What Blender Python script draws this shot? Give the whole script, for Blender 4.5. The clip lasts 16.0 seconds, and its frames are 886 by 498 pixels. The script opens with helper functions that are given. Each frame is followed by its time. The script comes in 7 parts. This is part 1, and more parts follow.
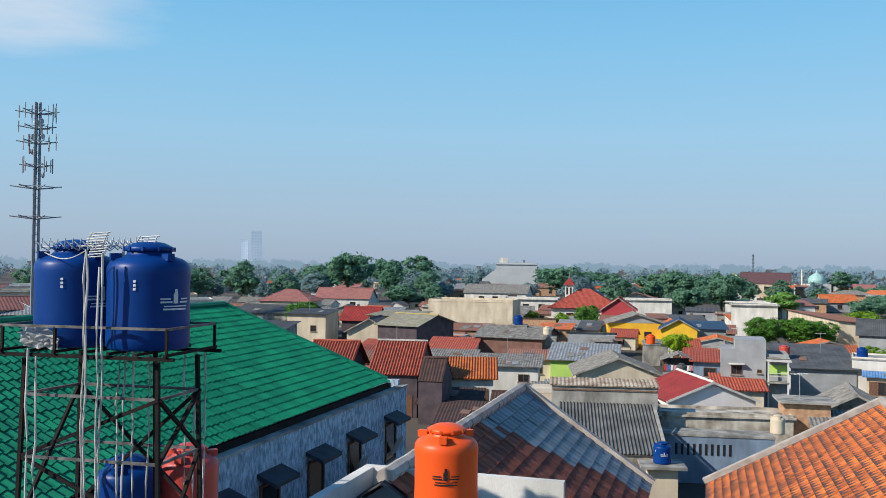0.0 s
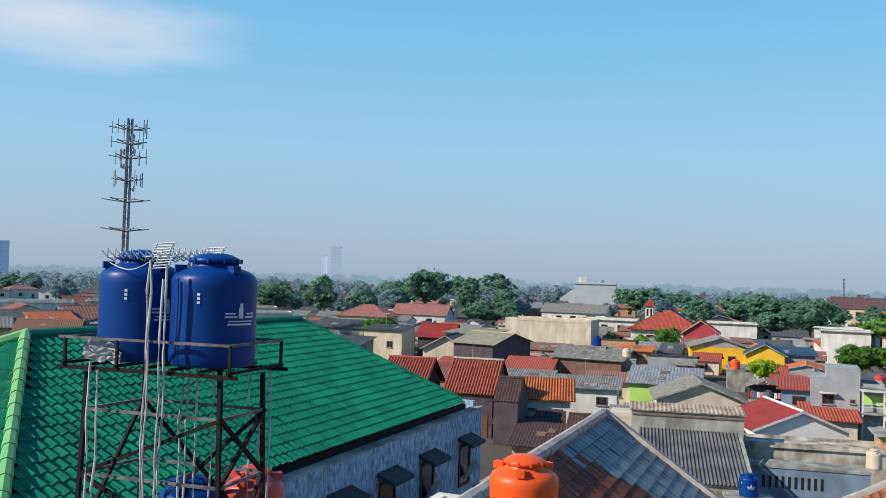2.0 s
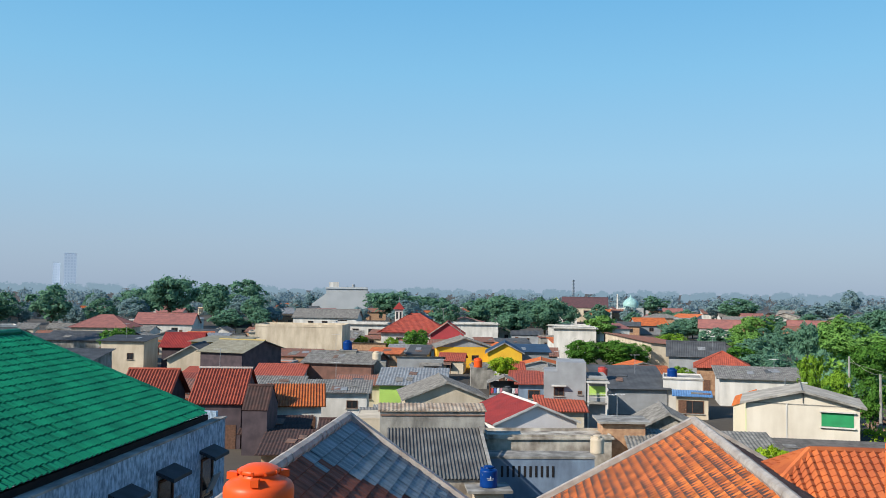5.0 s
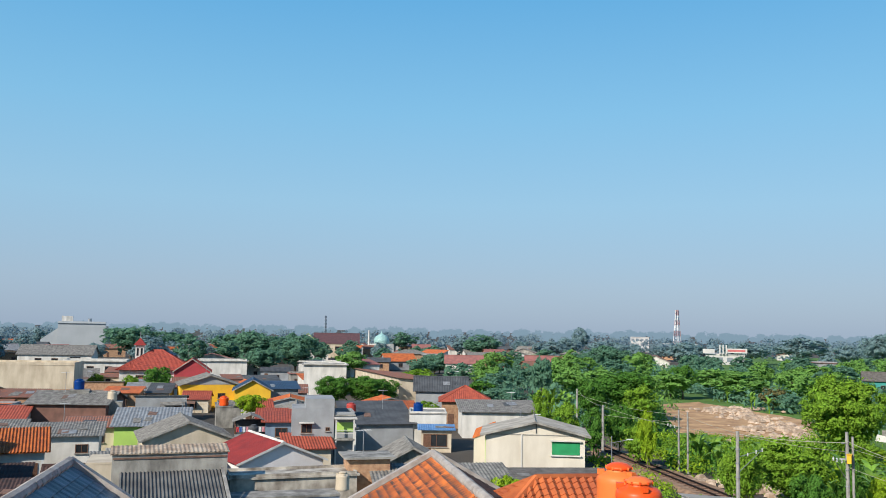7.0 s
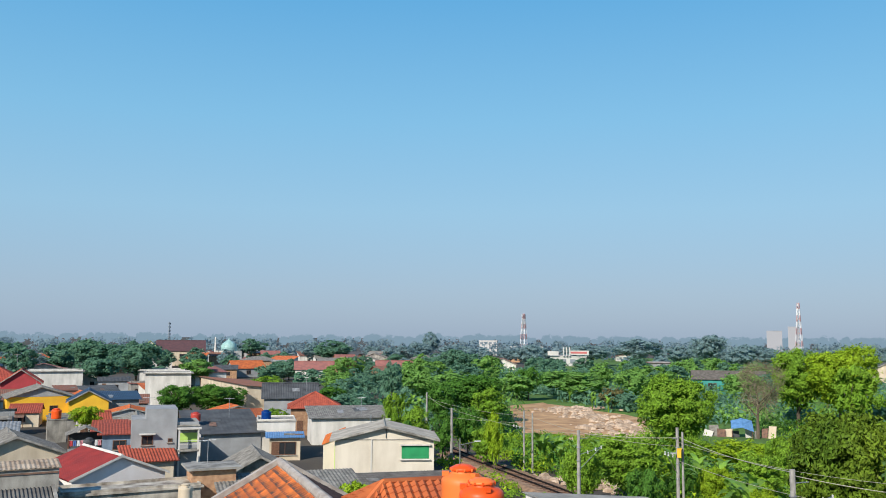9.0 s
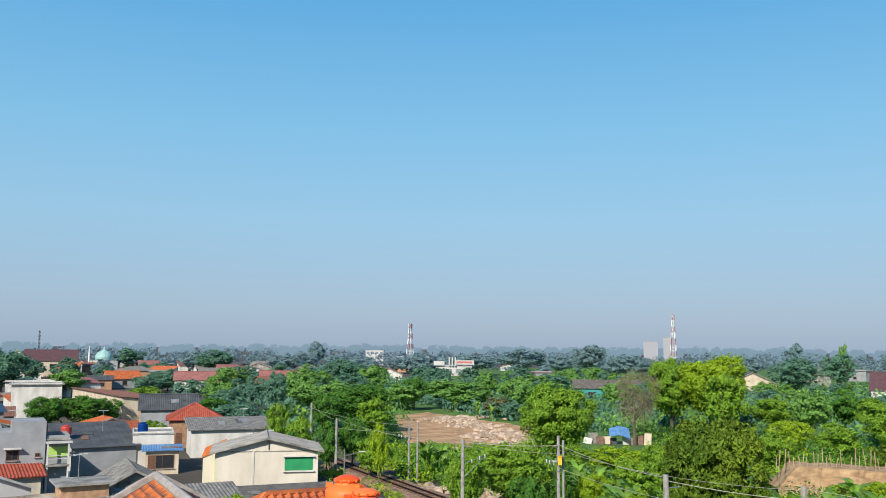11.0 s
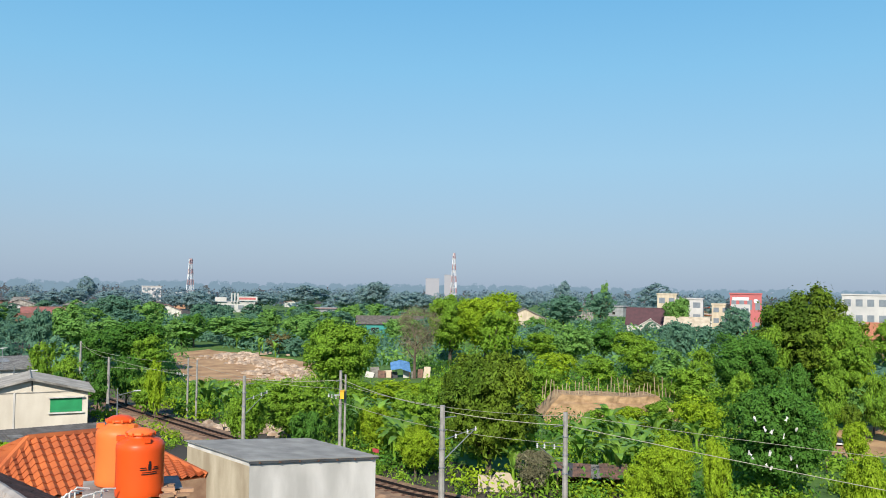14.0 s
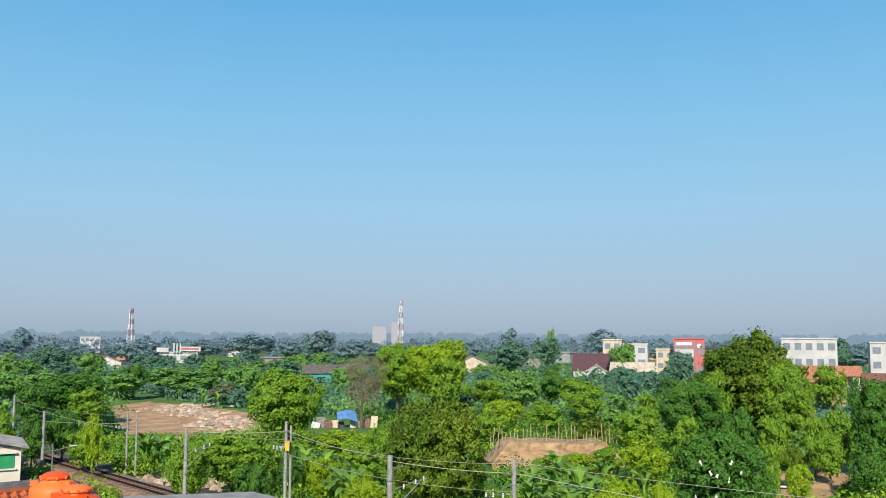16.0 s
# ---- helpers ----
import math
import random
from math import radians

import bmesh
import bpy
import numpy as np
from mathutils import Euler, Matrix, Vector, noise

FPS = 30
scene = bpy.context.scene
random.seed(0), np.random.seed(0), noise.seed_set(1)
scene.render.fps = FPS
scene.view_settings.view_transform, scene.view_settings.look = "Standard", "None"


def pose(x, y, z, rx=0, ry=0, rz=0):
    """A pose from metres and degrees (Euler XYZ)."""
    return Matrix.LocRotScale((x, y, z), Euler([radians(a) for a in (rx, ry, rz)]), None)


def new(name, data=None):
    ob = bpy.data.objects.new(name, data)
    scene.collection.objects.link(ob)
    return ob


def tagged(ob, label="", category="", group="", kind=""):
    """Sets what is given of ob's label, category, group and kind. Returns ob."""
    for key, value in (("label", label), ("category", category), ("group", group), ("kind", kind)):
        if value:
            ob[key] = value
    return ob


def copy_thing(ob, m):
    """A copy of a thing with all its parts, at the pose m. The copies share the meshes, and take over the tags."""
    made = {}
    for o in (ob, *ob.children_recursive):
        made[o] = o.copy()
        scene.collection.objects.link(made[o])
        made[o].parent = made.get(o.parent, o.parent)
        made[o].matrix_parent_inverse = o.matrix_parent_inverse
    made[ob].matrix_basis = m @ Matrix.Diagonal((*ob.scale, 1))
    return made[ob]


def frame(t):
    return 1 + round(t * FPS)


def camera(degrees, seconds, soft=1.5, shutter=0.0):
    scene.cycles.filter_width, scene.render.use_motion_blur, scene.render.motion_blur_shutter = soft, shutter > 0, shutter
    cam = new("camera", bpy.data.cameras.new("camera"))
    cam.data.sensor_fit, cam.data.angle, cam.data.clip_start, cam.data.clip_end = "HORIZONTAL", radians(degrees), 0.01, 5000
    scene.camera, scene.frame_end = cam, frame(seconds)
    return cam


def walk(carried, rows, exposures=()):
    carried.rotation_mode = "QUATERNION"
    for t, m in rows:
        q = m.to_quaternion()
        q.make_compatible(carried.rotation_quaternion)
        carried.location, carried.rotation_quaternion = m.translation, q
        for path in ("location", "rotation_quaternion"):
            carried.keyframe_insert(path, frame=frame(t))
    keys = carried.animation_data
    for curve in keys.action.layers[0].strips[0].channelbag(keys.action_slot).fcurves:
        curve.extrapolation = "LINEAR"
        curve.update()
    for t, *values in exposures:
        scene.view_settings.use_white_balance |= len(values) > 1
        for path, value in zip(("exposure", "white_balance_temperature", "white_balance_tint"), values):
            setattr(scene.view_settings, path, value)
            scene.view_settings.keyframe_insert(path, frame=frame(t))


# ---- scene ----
cam = camera(53.61, 16.0, soft=0.9)
# seconds, eye, yaw, pitch, roll
ROWS = [
    (0.0, -0.030, -0.800, 13.500, 0.79, 0.92, -0.66),
    (0.5, -0.054, -0.002, 13.500, 3.84, 1.29, -1.10),
    (1.0, -0.078, -0.004, 13.500, 5.59, 1.48, -1.46),
    (1.5, -0.087, -0.005, 13.500, 6.22, 1.72, -1.62),
    (2.0, -0.081, -0.004, 13.500, 5.83, 1.96, -1.75),
    (2.5, -0.062, -0.002, 13.500, 4.43, 2.10, -1.78),
    (3.0, -0.031, -0.001, 13.500, 2.20, 2.06, -1.63),
    (5.5, 0.196, -0.024, 13.500, -14.20, 3.16, -0.83),
    (6.0, 0.253, -0.041, 13.500, -18.45, 4.04, -1.00),
    (6.5, 0.307, -0.061, 13.500, -22.57, 4.73, -1.14),
    (7.0, 0.354, -0.083, 13.500, -26.26, 5.25, -1.08),
    (7.5, 0.393, -0.103, 13.500, -29.42, 5.52, -0.96),
    (8.0, 0.425, -0.122, 13.500, -32.06, 5.61, -0.78),
    (8.5, 0.436, -0.129, 13.500, -34.16, 5.61, -0.58),
    (11.0, 0.436, -0.129, 13.500, -43.27, 6.39, -0.53),
    (11.5, 0.436, -0.129, 13.500, -46.03, 6.29, -0.72),
    (12.0, 0.436, -0.129, 13.500, -48.91, 5.61, -0.92),
    (12.5, 0.436, -0.129, 13.500, -51.65, 4.53, -1.05),
    (13.0, 0.436, -0.129, 13.500, -53.96, 3.48, -1.02),
    (13.5, 0.436, -0.129, 13.500, -55.79, 2.72, -0.91),
    (14.0, 0.436, -0.129, 13.500, -57.21, 2.43, -0.81),
    (14.5, 0.436, -0.129, 13.500, -58.61, 2.46, -0.70),
    (15.0, 0.436, -0.129, 13.500, -60.30, 2.73, -0.69),
    (15.5, 0.436, -0.129, 13.500, -61.66, 3.62, -0.61),
    (16.0, 0.436, -0.129, 13.500, -60.65, 5.56, -0.25),
]
walk(cam, [(t, pose(x, y, z, 90 + pitch, roll, yaw)) for t, x, y, z, yaw, pitch, roll in ROWS], exposures=[(0.0, 0.27), (3.0, 0.28), (6.0, 0.23), (8.5, 0.18), (11.0, 0.20), (14.0, 0.24), (16.0, 0.22)])

# ---- world and sun ----
SUN_AZ, SUN_EL = 114.0, 33.0
world = bpy.data.worlds.new("world")
scene.world = world
world.use_nodes = True
wn, wl = world.node_tree.nodes, world.node_tree.links
wn.clear()
sky = wn.new("ShaderNodeTexSky")
sky.sky_type = "NISHITA"
sky.sun_disc = False
sky.sun_elevation = radians(SUN_EL)
sky.sun_rotation = radians(-SUN_AZ)
sky.air_density, sky.dust_density, sky.ozone_density = 1.0, 1.0, 3.0
dim = wn.new("ShaderNodeVectorMath")
dim.operation = "SCALE"
dim.inputs["Scale"].default_value = 0.11
wl.new(sky.outputs[0], dim.inputs[0])


def wmath(op, a, b=0.0, clamp=False):
    m = wn.new("ShaderNodeMath")
    m.operation, m.use_clamp = op, clamp
    for i, v in enumerate((a, b)):
        if isinstance(v, (int, float)):
            m.inputs[i].default_value = v
        else:
            wl.new(v, m.inputs[i])
    return m.outputs[0]


# morning haze: grey-lilac at the horizon, clear blue above
way = wn.new("ShaderNodeTexCoord").outputs["Generated"]
xyz = wn.new("ShaderNodeSeparateXYZ")
wl.new(way, xyz.inputs[0])
haze = wn.new("ShaderNodeValToRGB")
el = haze.color_ramp.elements
el[0].position, el[0].color = 0.0, (0.30, 0.39, 0.52, 1)
el[1].position, el[1].color = 1.0, (0.025, 0.10, 0.32, 1)
for z, c in ((0.05, (0.31, 0.43, 0.57)), (0.14, (0.28, 0.50, 0.68)), (0.24, (0.20, 0.48, 0.72)), (0.38, (0.10, 0.38, 0.69)), (0.6, (0.05, 0.20, 0.46))):
    e = el.new(z)
    e.color = (*c, 1)
wl.new(xyz.outputs["Z"], haze.inputs[0])
mixed = wn.new("ShaderNodeMix")
mixed.data_type = "RGBA"
mixed.inputs["Factor"].default_value = 0.85
wl.new(dim.outputs[0], mixed.inputs["A"])
wl.new(haze.outputs[0], mixed.inputs["B"])
# one thin bright cloud
az_ = wmath("ARCTAN2", wmath("MULTIPLY", xyz.outputs["X"], -1.0), xyz.outputs["Y"])
du = wmath("DIVIDE", wmath("SUBTRACT", az_, 0.53), 0.25)
dv = wmath("DIVIDE", wmath("SUBTRACT", xyz.outputs["Z"], 0.252), 0.06)
far = wmath("SQRT", wmath("ADD", wmath("MULTIPLY", du, du), wmath("MULTIPLY", dv, dv)))
cm = wn.new("ShaderNodeMapping")
cm.inputs["Scale"].default_value = (5, 5, 26)
wl.new(way, cm.inputs[0])
cn = wn.new("ShaderNodeTexNoise")
cn.inputs["Scale"].default_value, cn.inputs["Detail"].default_value, cn.inputs["Roughness"].default_value = 1.3, 7, 0.55
wl.new(cm.outputs[0], cn.inputs["Vector"])
veil = wmath("MULTIPLY", wmath("SUBTRACT", wmath("ADD", wmath("SUBTRACT", 1.0, far, True), wmath("MULTIPLY", cn.outputs["Fac"], 0.9)), 0.56), 1.25, True)
veil = wmath("MULTIPLY", veil, wmath("MULTIPLY", wmath("SUBTRACT", 1.5, far, True), 0.9))
cloudy = wn.new("ShaderNodeMix")
cloudy.data_type = "RGBA"
wl.new(veil, cloudy.inputs["Factor"])
wl.new(mixed.outputs["Result"], cloudy.inputs["A"])
cloudy.inputs["B"].default_value = (0.57, 0.62, 0.70, 1)
wbg = wn.new("ShaderNodeBackground")
wbg.inputs[1].default_value = 1.0
wout = wn.new("ShaderNodeOutputWorld")
wl.new(cloudy.outputs["Result"], wbg.inputs[0])
wl.new(wbg.outputs[0], wout.inputs[0])
sun_to = Vector((-math.sin(radians(SUN_AZ)) * math.cos(radians(SUN_EL)), math.cos(radians(SUN_AZ)) * math.cos(radians(SUN_EL)), math.sin(radians(SUN_EL))))
sun = new("sun", bpy.data.lights.new("sun", "SUN"))
sun.data.energy, sun.data.angle, sun.data.color = 5.0, radians(0.6), (1.0, 0.93, 0.82)
sun.matrix_world = Matrix.Translation((0, 0, 80)) @ sun_to.to_track_quat("Z", "Y").to_matrix().to_4x4()

# ---- materials ----
def mat(name, c1, c2=None, rough=0.8, scale=3.0, bump=0.15, metal=0.0, fine=40.0, vary=0.0, spec=0.4, trans=0.0, streak=1.0):
    """Two-scale noise between two base colours, fine grain, bump; vary shifts the value from object to object or island to island."""
    m = bpy.data.materials.new(name)
    m.use_nodes = True
    n, l = m.node_tree.nodes, m.node_tree.links
    p = n["Principled BSDF"]
    c2 = c2 or tuple(min(1, v * 0.72) for v in c1)
    tc = n.new("ShaderNodeTexCoord")
    mp = n.new("ShaderNodeMapping")
    mp.inputs["Scale"].default_value = (1, 1, streak)
    l.new(tc.outputs["Object"], mp.inputs[0])
    a, b = n.new("ShaderNodeTexNoise"), n.new("ShaderNodeTexNoise")
    a.inputs["Scale"].default_value, a.inputs["Detail"].default_value = scale, 5
    b.inputs["Scale"].default_value, b.inputs["Detail"].default_value = fine, 3
    l.new(mp.outputs[0], a.inputs["Vector"])
    l.new(mp.outputs[0], b.inputs["Vector"])
    r = n.new("ShaderNodeValToRGB")
    r.color_ramp.elements[0].position, r.color_ramp.elements[1].position = 0.36, 0.66
    r.color_ramp.elements[0].color, r.color_ramp.elements[1].color = (*c2, 1), (*c1, 1)
    l.new(a.outputs["Fac"], r.inputs[0])
    hs = n.new("ShaderNodeHueSaturation")
    l.new(r.outputs[0], hs.inputs["Color"])
    g = n.new("ShaderNodeMapRange")
    g.inputs["To Min"].default_value, g.inputs["To Max"].default_value = 0.85, 1.15
    l.new(b.outputs["Fac"], g.inputs["Value"])
    if vary:
        oi, ge, ad, fr = n.new("ShaderNodeObjectInfo"), n.new("ShaderNodeNewGeometry"), n.new("ShaderNodeMath"), n.new("ShaderNodeMath")
        ad.operation, fr.operation = "ADD", "FRACT"
        l.new(oi.outputs["Random"], ad.inputs[0])
        l.new(ge.outputs["Random Per Island"], ad.inputs[1])
        l.new(ad.outputs[0], fr.inputs[0])
        v = n.new("ShaderNodeMapRange")
        v.inputs["To Min"].default_value, v.inputs["To Max"].default_value = 1 - vary, 1 + vary
        l.new(fr.outputs[0], v.inputs["Value"])
        mu = n.new("ShaderNodeMath")
        mu.operation = "MULTIPLY"
        l.new(v.outputs[0], mu.inputs[0])
        l.new(g.outputs[0], mu.inputs[1])
        l.new(mu.outputs[0], hs.inputs["Value"])
    else:
        l.new(g.outputs[0], hs.inputs["Value"])
    l.new(hs.outputs[0], p.inputs["Base Color"])
    p.inputs["Roughness"].default_value, p.inputs["Metallic"].default_value = rough, metal
    p.inputs["Specular IOR Level"].default_value = spec
    if bump:
        bp = n.new("ShaderNodeBump")
        bp.inputs["Strength"].default_value, bp.inputs["Distance"].default_value = bump, 0.03
        l.new(b.outputs["Fac"], bp.inputs["Height"])
        l.new(bp.outputs[0], p.inputs["Normal"])
    if trans:
        t = n.new("ShaderNodeBsdfTranslucent")
        mx = n.new("ShaderNodeMixShader")
        mx.inputs[0].default_value = trans
        l.new(hs.outputs[0], t.inputs["Color"])
        l.new(p.outputs[0], mx.inputs[1])
        l.new(t.outputs[0], mx.inputs[2])
        l.new(mx.outputs[0], n["Material Output"].inputs["Surface"])
    return m


M_GREEN = mat("green_glazed_tile", (0.007, 0.215, 0.105), (0.005, 0.15, 0.08), 0.5, 1.2, 0.1, vary=0.16, spec=0.25)
M_GREENCAP = mat("green_ridge_cap", (0.12, 0.40, 0.13), (0.20, 0.42, 0.15), 0.5, 2)
M_TILE = mat("clay_tile_orange", (0.59, 0.16, 0.03), (0.36, 0.09, 0.026), 0.85, 1.9, 0.3, vary=0.36)
M_TILERED = mat("clay_tile_red", (0.36, 0.075, 0.04), (0.24, 0.05, 0.03), 0.8, 2.0, 0.2, vary=0.2)
M_TILEOLD = mat("clay_tile_old", (0.30, 0.11, 0.06), (0.17, 0.10, 0.08), 0.85, 2.0, 0.2, vary=0.2)
M_REDSHEET = mat("red_metal_roof", (0.29, 0.03, 0.024), (0.20, 0.022, 0.02), 0.8, 0.8, 0.05)
M_GREY = mat("fibre_cement_sheet", (0.26, 0.245, 0.22), (0.125, 0.118, 0.105), 0.9, 2.2, 0.2, fine=14)
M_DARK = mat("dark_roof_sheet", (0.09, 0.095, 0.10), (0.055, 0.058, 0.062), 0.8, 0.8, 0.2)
M_ZINC = mat("zinc_sheet", (0.34, 0.35, 0.35), (0.22, 0.215, 0.21), 0.6, 2.0, 0.1, metal=0.3)
M_BLUEROOF = mat("blue_roof_sheet", (0.03, 0.065, 0.12), (0.022, 0.045, 0.085), 0.6, 0.8, 0.1)
M_WHITE = mat("white_plaster", (0.68, 0.65, 0.60), (0.47, 0.45, 0.41), 0.9, 0.8, 0.1, streak=0.35)
M_CREAM = mat("cream_plaster", (0.62, 0.53, 0.40), (0.45, 0.37, 0.27), 0.9, 0.8, 0.1, streak=0.35)
M_CONC = mat("weathered_concrete", (0.38, 0.36, 0.32), (0.15, 0.14, 0.125), 0.95, 1.1, 0.3, streak=0.5, fine=18)
M_GREYWALL = mat("grey_plaster", (0.33, 0.34, 0.35), (0.24, 0.245, 0.25), 0.9, 0.6, 0.1)
M_YELLOW = mat("yellow_paint", (0.78, 0.47, 0.03), (0.68, 0.38, 0.03), 0.8, 0.5, 0.05)
M_REDWALL = mat("red_paint", (0.42, 0.05, 0.06), (0.34, 0.045, 0.05), 0.8, 0.6, 0.05)
M_BROWNWALL = mat("rust_brown_wall", (0.21, 0.105, 0.08), (0.13, 0.07, 0.055), 0.95, 1.0, 0.2)
M_PLAINGREY = mat("smooth_pale_grey_wall", (0.44, 0.46, 0.47), (0.38, 0.40, 0.41), 0.9, 0.15, 0.05)
M_PURPLE = mat("bare_block_wall", (0.095, 0.07, 0.078), (0.055, 0.043, 0.05), 0.95, 1.0, 0.3)
M_BRICK = mat("old_brick_wall", (0.47, 0.29, 0.17), (0.31, 0.17, 0.10), 0.95, 2.5, 0.4, vary=0.2)
M_LIME = mat("lime_green_paint", (0.42, 0.62, 0.13), (0.34, 0.52, 0.12), 0.8, 0.6, 0.05)
M_STAINWALL = mat("stained_grey_wall", (0.43, 0.56, 0.69), (0.16, 0.22, 0.29), 0.95, 10.0, 0.3, streak=0.5, fine=26)
M_PLASTICO = mat("orange_plastic", (0.82, 0.098, 0.013), (0.75, 0.082, 0.011), 0.42, 0.7, 0.02, fine=90, spec=0.3)
M_PLASTICF = mat("faded_orange_plastic", (0.88, 0.20, 0.045), (0.80, 0.165, 0.035), 0.5, 0.7, 0.02, fine=90, spec=0.3)
M_PLASTICB = mat("blue_plastic", (0.001, 0.043, 0.22), (0.001, 0.032, 0.165), 0.4, 1.2, 0.02, fine=90, spec=0.2)
M_PLASTICR = mat("red_plastic", (0.50, 0.06, 0.04), (0.40, 0.05, 0.04), 0.45, 0.7, 0.02)
M_STEEL = mat("rusty_black_steel", (0.008, 0.008, 0.009), (0.018, 0.013, 0.012), 0.8, 4, 0.2, spec=0.15)
# lighter copy of the black steel: light on rails and ring bars in the colour
M_STEELLIT = mat("sunlit_steel", (0.16, 0.155, 0.15), (0.05, 0.045, 0.043), 0.6, 5, 0.1)
M_PIPE = mat("weathered_white_pipe", (0.56, 0.55, 0.51), (0.36, 0.35, 0.32), 0.6, 4, 0.05, streak=0.3)
M_PVC = mat("white_pvc", (0.72, 0.71, 0.68), (0.55, 0.54, 0.50), 0.5, 3, 0.05)
M_TOWER = mat("weathered_tower_steel", (0.25, 0.28, 0.31), (0.18, 0.21, 0.24), 0.6, 1, 0.1)
M_TILE2 = mat("dark_orange_tile", (0.56, 0.15, 0.04), (0.36, 0.085, 0.03), 0.85, 1.2, 0.3, vary=0.3)
M_TEAL = mat("teal_paint", (0.05, 0.30, 0.27), (0.04, 0.22, 0.20), 0.8, 0.8, 0.1)
M_GALV = mat("galvanised_steel", (0.42, 0.43, 0.44), (0.30, 0.31, 0.32), 0.5, 3, 0.1, metal=0.7)
M_POLE = mat("concrete_pole", (0.36, 0.345, 0.32), (0.22, 0.21, 0.19), 0.9, 2, 0.2)
M_GLASS = mat("dark_window", (0.03, 0.035, 0.04), (0.02, 0.022, 0.025), 0.12, 1, 0.0, spec=0.6)
M_WOOD = mat("dark_wood", (0.16, 0.08, 0.05), (0.10, 0.05, 0.03), 0.8, 6, 0.3)
M_BLACK = mat("black_print", (0.015, 0.012, 0.012), None, 0.6, 1, 0)
M_SIGN = mat("white_print", (0.75, 0.76, 0.78), None, 0.6, 1, 0)
M_RUST = mat("ballast_and_rust", (0.36, 0.225, 0.135), (0.20, 0.125, 0.08), 0.95, 1.5, 0.5)
M_DIRT = mat("bare_earth", (0.56, 0.345, 0.17), (0.34, 0.19, 0.095), 0.95, 0.35, 0.4, fine=6)
M_BANK = mat("tan_earth_bank", (0.47, 0.31, 0.17), (0.27, 0.17, 0.09), 0.95, 0.8, 0.5, fine=5, streak=2.5)
M_RUBBLE = mat("rubble", (0.52, 0.40, 0.30), (0.32, 0.23, 0.16), 0.95, 2, 0.4, vary=0.3)
M_BARK = mat("bark", (0.16, 0.12, 0.09), (0.09, 0.07, 0.05), 0.95, 5, 0.5)
M_OCHRE = mat("ochre_plaster", (0.44, 0.33, 0.11), (0.32, 0.24, 0.09), 0.9, 0.7, 0.1)
M_OCHREROOF = mat("pale_ochre_sheet", (0.36, 0.33, 0.24), (0.25, 0.22, 0.15), 0.8, 1.2, 0.1)
M_DARKTILE = mat("dark_moss_shade_tile", (0.085, 0.042, 0.034), (0.045, 0.028, 0.025), 0.9, 1.5, 0.3, vary=0.3)
M_SHED = mat("stained_cream_wall", (0.54, 0.46, 0.33), (0.34, 0.27, 0.18), 0.9, 0.9, 0.1, streak=0.3)
# far mast colours: distance haze mixed into the red and white
M_MASTR = mat("hazed_red_paint", (0.45, 0.30, 0.31), None, 0.8, 1, 0)
M_MASTW = mat("hazed_white_paint", (0.66, 0.68, 0.70), (0.6, 0.62, 0.64), 0.8, 1, 0)
M_STAKE = mat("pale_stake_wood", (0.42, 0.34, 0.21), (0.30, 0.23, 0.14), 0.9, 3, 0.1)
M_PEEL = mat("peeling_plaster", (0.56, 0.51, 0.43), (0.17, 0.14, 0.11), 0.95, 1.1, 0.3, streak=0.7)
M_BLUEWALL = mat("blue_grey_wall", (0.20, 0.27, 0.36), (0.13, 0.17, 0.23), 0.9, 1.2, 0.2, streak=0.5)
M_RUSTSHEET = mat("rusted_sheet", (0.24, 0.13, 0.09), (0.11, 0.075, 0.06), 0.85, 2.5, 0.3, fine=16)
M_HAZETILE = mat("hazed_pink_tile", (0.29, 0.115, 0.095), (0.21, 0.09, 0.08), 0.9, 1.0, 0.2, vary=0.2)
M_WARMWALL = mat("warm_white_wall", (0.66, 0.60, 0.50), (0.54, 0.48, 0.39), 0.9, 0.7, 0.1, streak=0.4)
M_TANTILE = mat("bleached_tan_tile", (0.44, 0.36, 0.27), (0.24, 0.17, 0.12), 0.9, 1.5, 0.3, fine=12)
M_CLEAN = mat("fresh_white_paint", (0.80, 0.75, 0.73), (0.70, 0.65, 0.62), 0.8, 0.7, 0.05)
M_BLACKROOF = mat("black_corrugated_sheet", (0.14, 0.138, 0.13), (0.075, 0.073, 0.07), 0.7, 0.8, 0.1)
M_AWNING = mat("dark_awning_sheet", (0.035, 0.042, 0.052), (0.02, 0.024, 0.03), 0.7, 2, 0.1)
M_MOSSROOF = mat("mossy_brown_sheet", (0.17, 0.15, 0.13), (0.095, 0.083, 0.07), 0.9, 1.6, 0.2)
M_ROOFPALE = mat("pale_cement_roof", (0.36, 0.34, 0.30), (0.24, 0.225, 0.20), 0.9, 0.8, 0.2)
M_REDTILE = mat("brick_red_tile", (0.40, 0.075, 0.045), (0.28, 0.055, 0.038), 0.8, 1.0, 0.1)
M_MAROON = mat("maroon_tile", (0.115, 0.055, 0.06), (0.085, 0.045, 0.05), 0.8, 1.0, 0.1)
M_ALU = mat("weathered_aluminium", (0.62, 0.62, 0.60), (0.48, 0.47, 0.45), 0.5, 4, 0.05)
M_WIRE = mat("pale_wire", (0.42, 0.40, 0.30), (0.34, 0.32, 0.25), 0.6, 2, 0)
M_BAG = mat("clear_plastic_bag", (0.62, 0.62, 0.60), (0.5, 0.5, 0.48), 0.3, 6, 0.1, trans=0.5)
M_TARP = mat("blue_tarpaulin", (0.12, 0.27, 0.50), (0.08, 0.19, 0.38), 0.6, 2, 0.2)
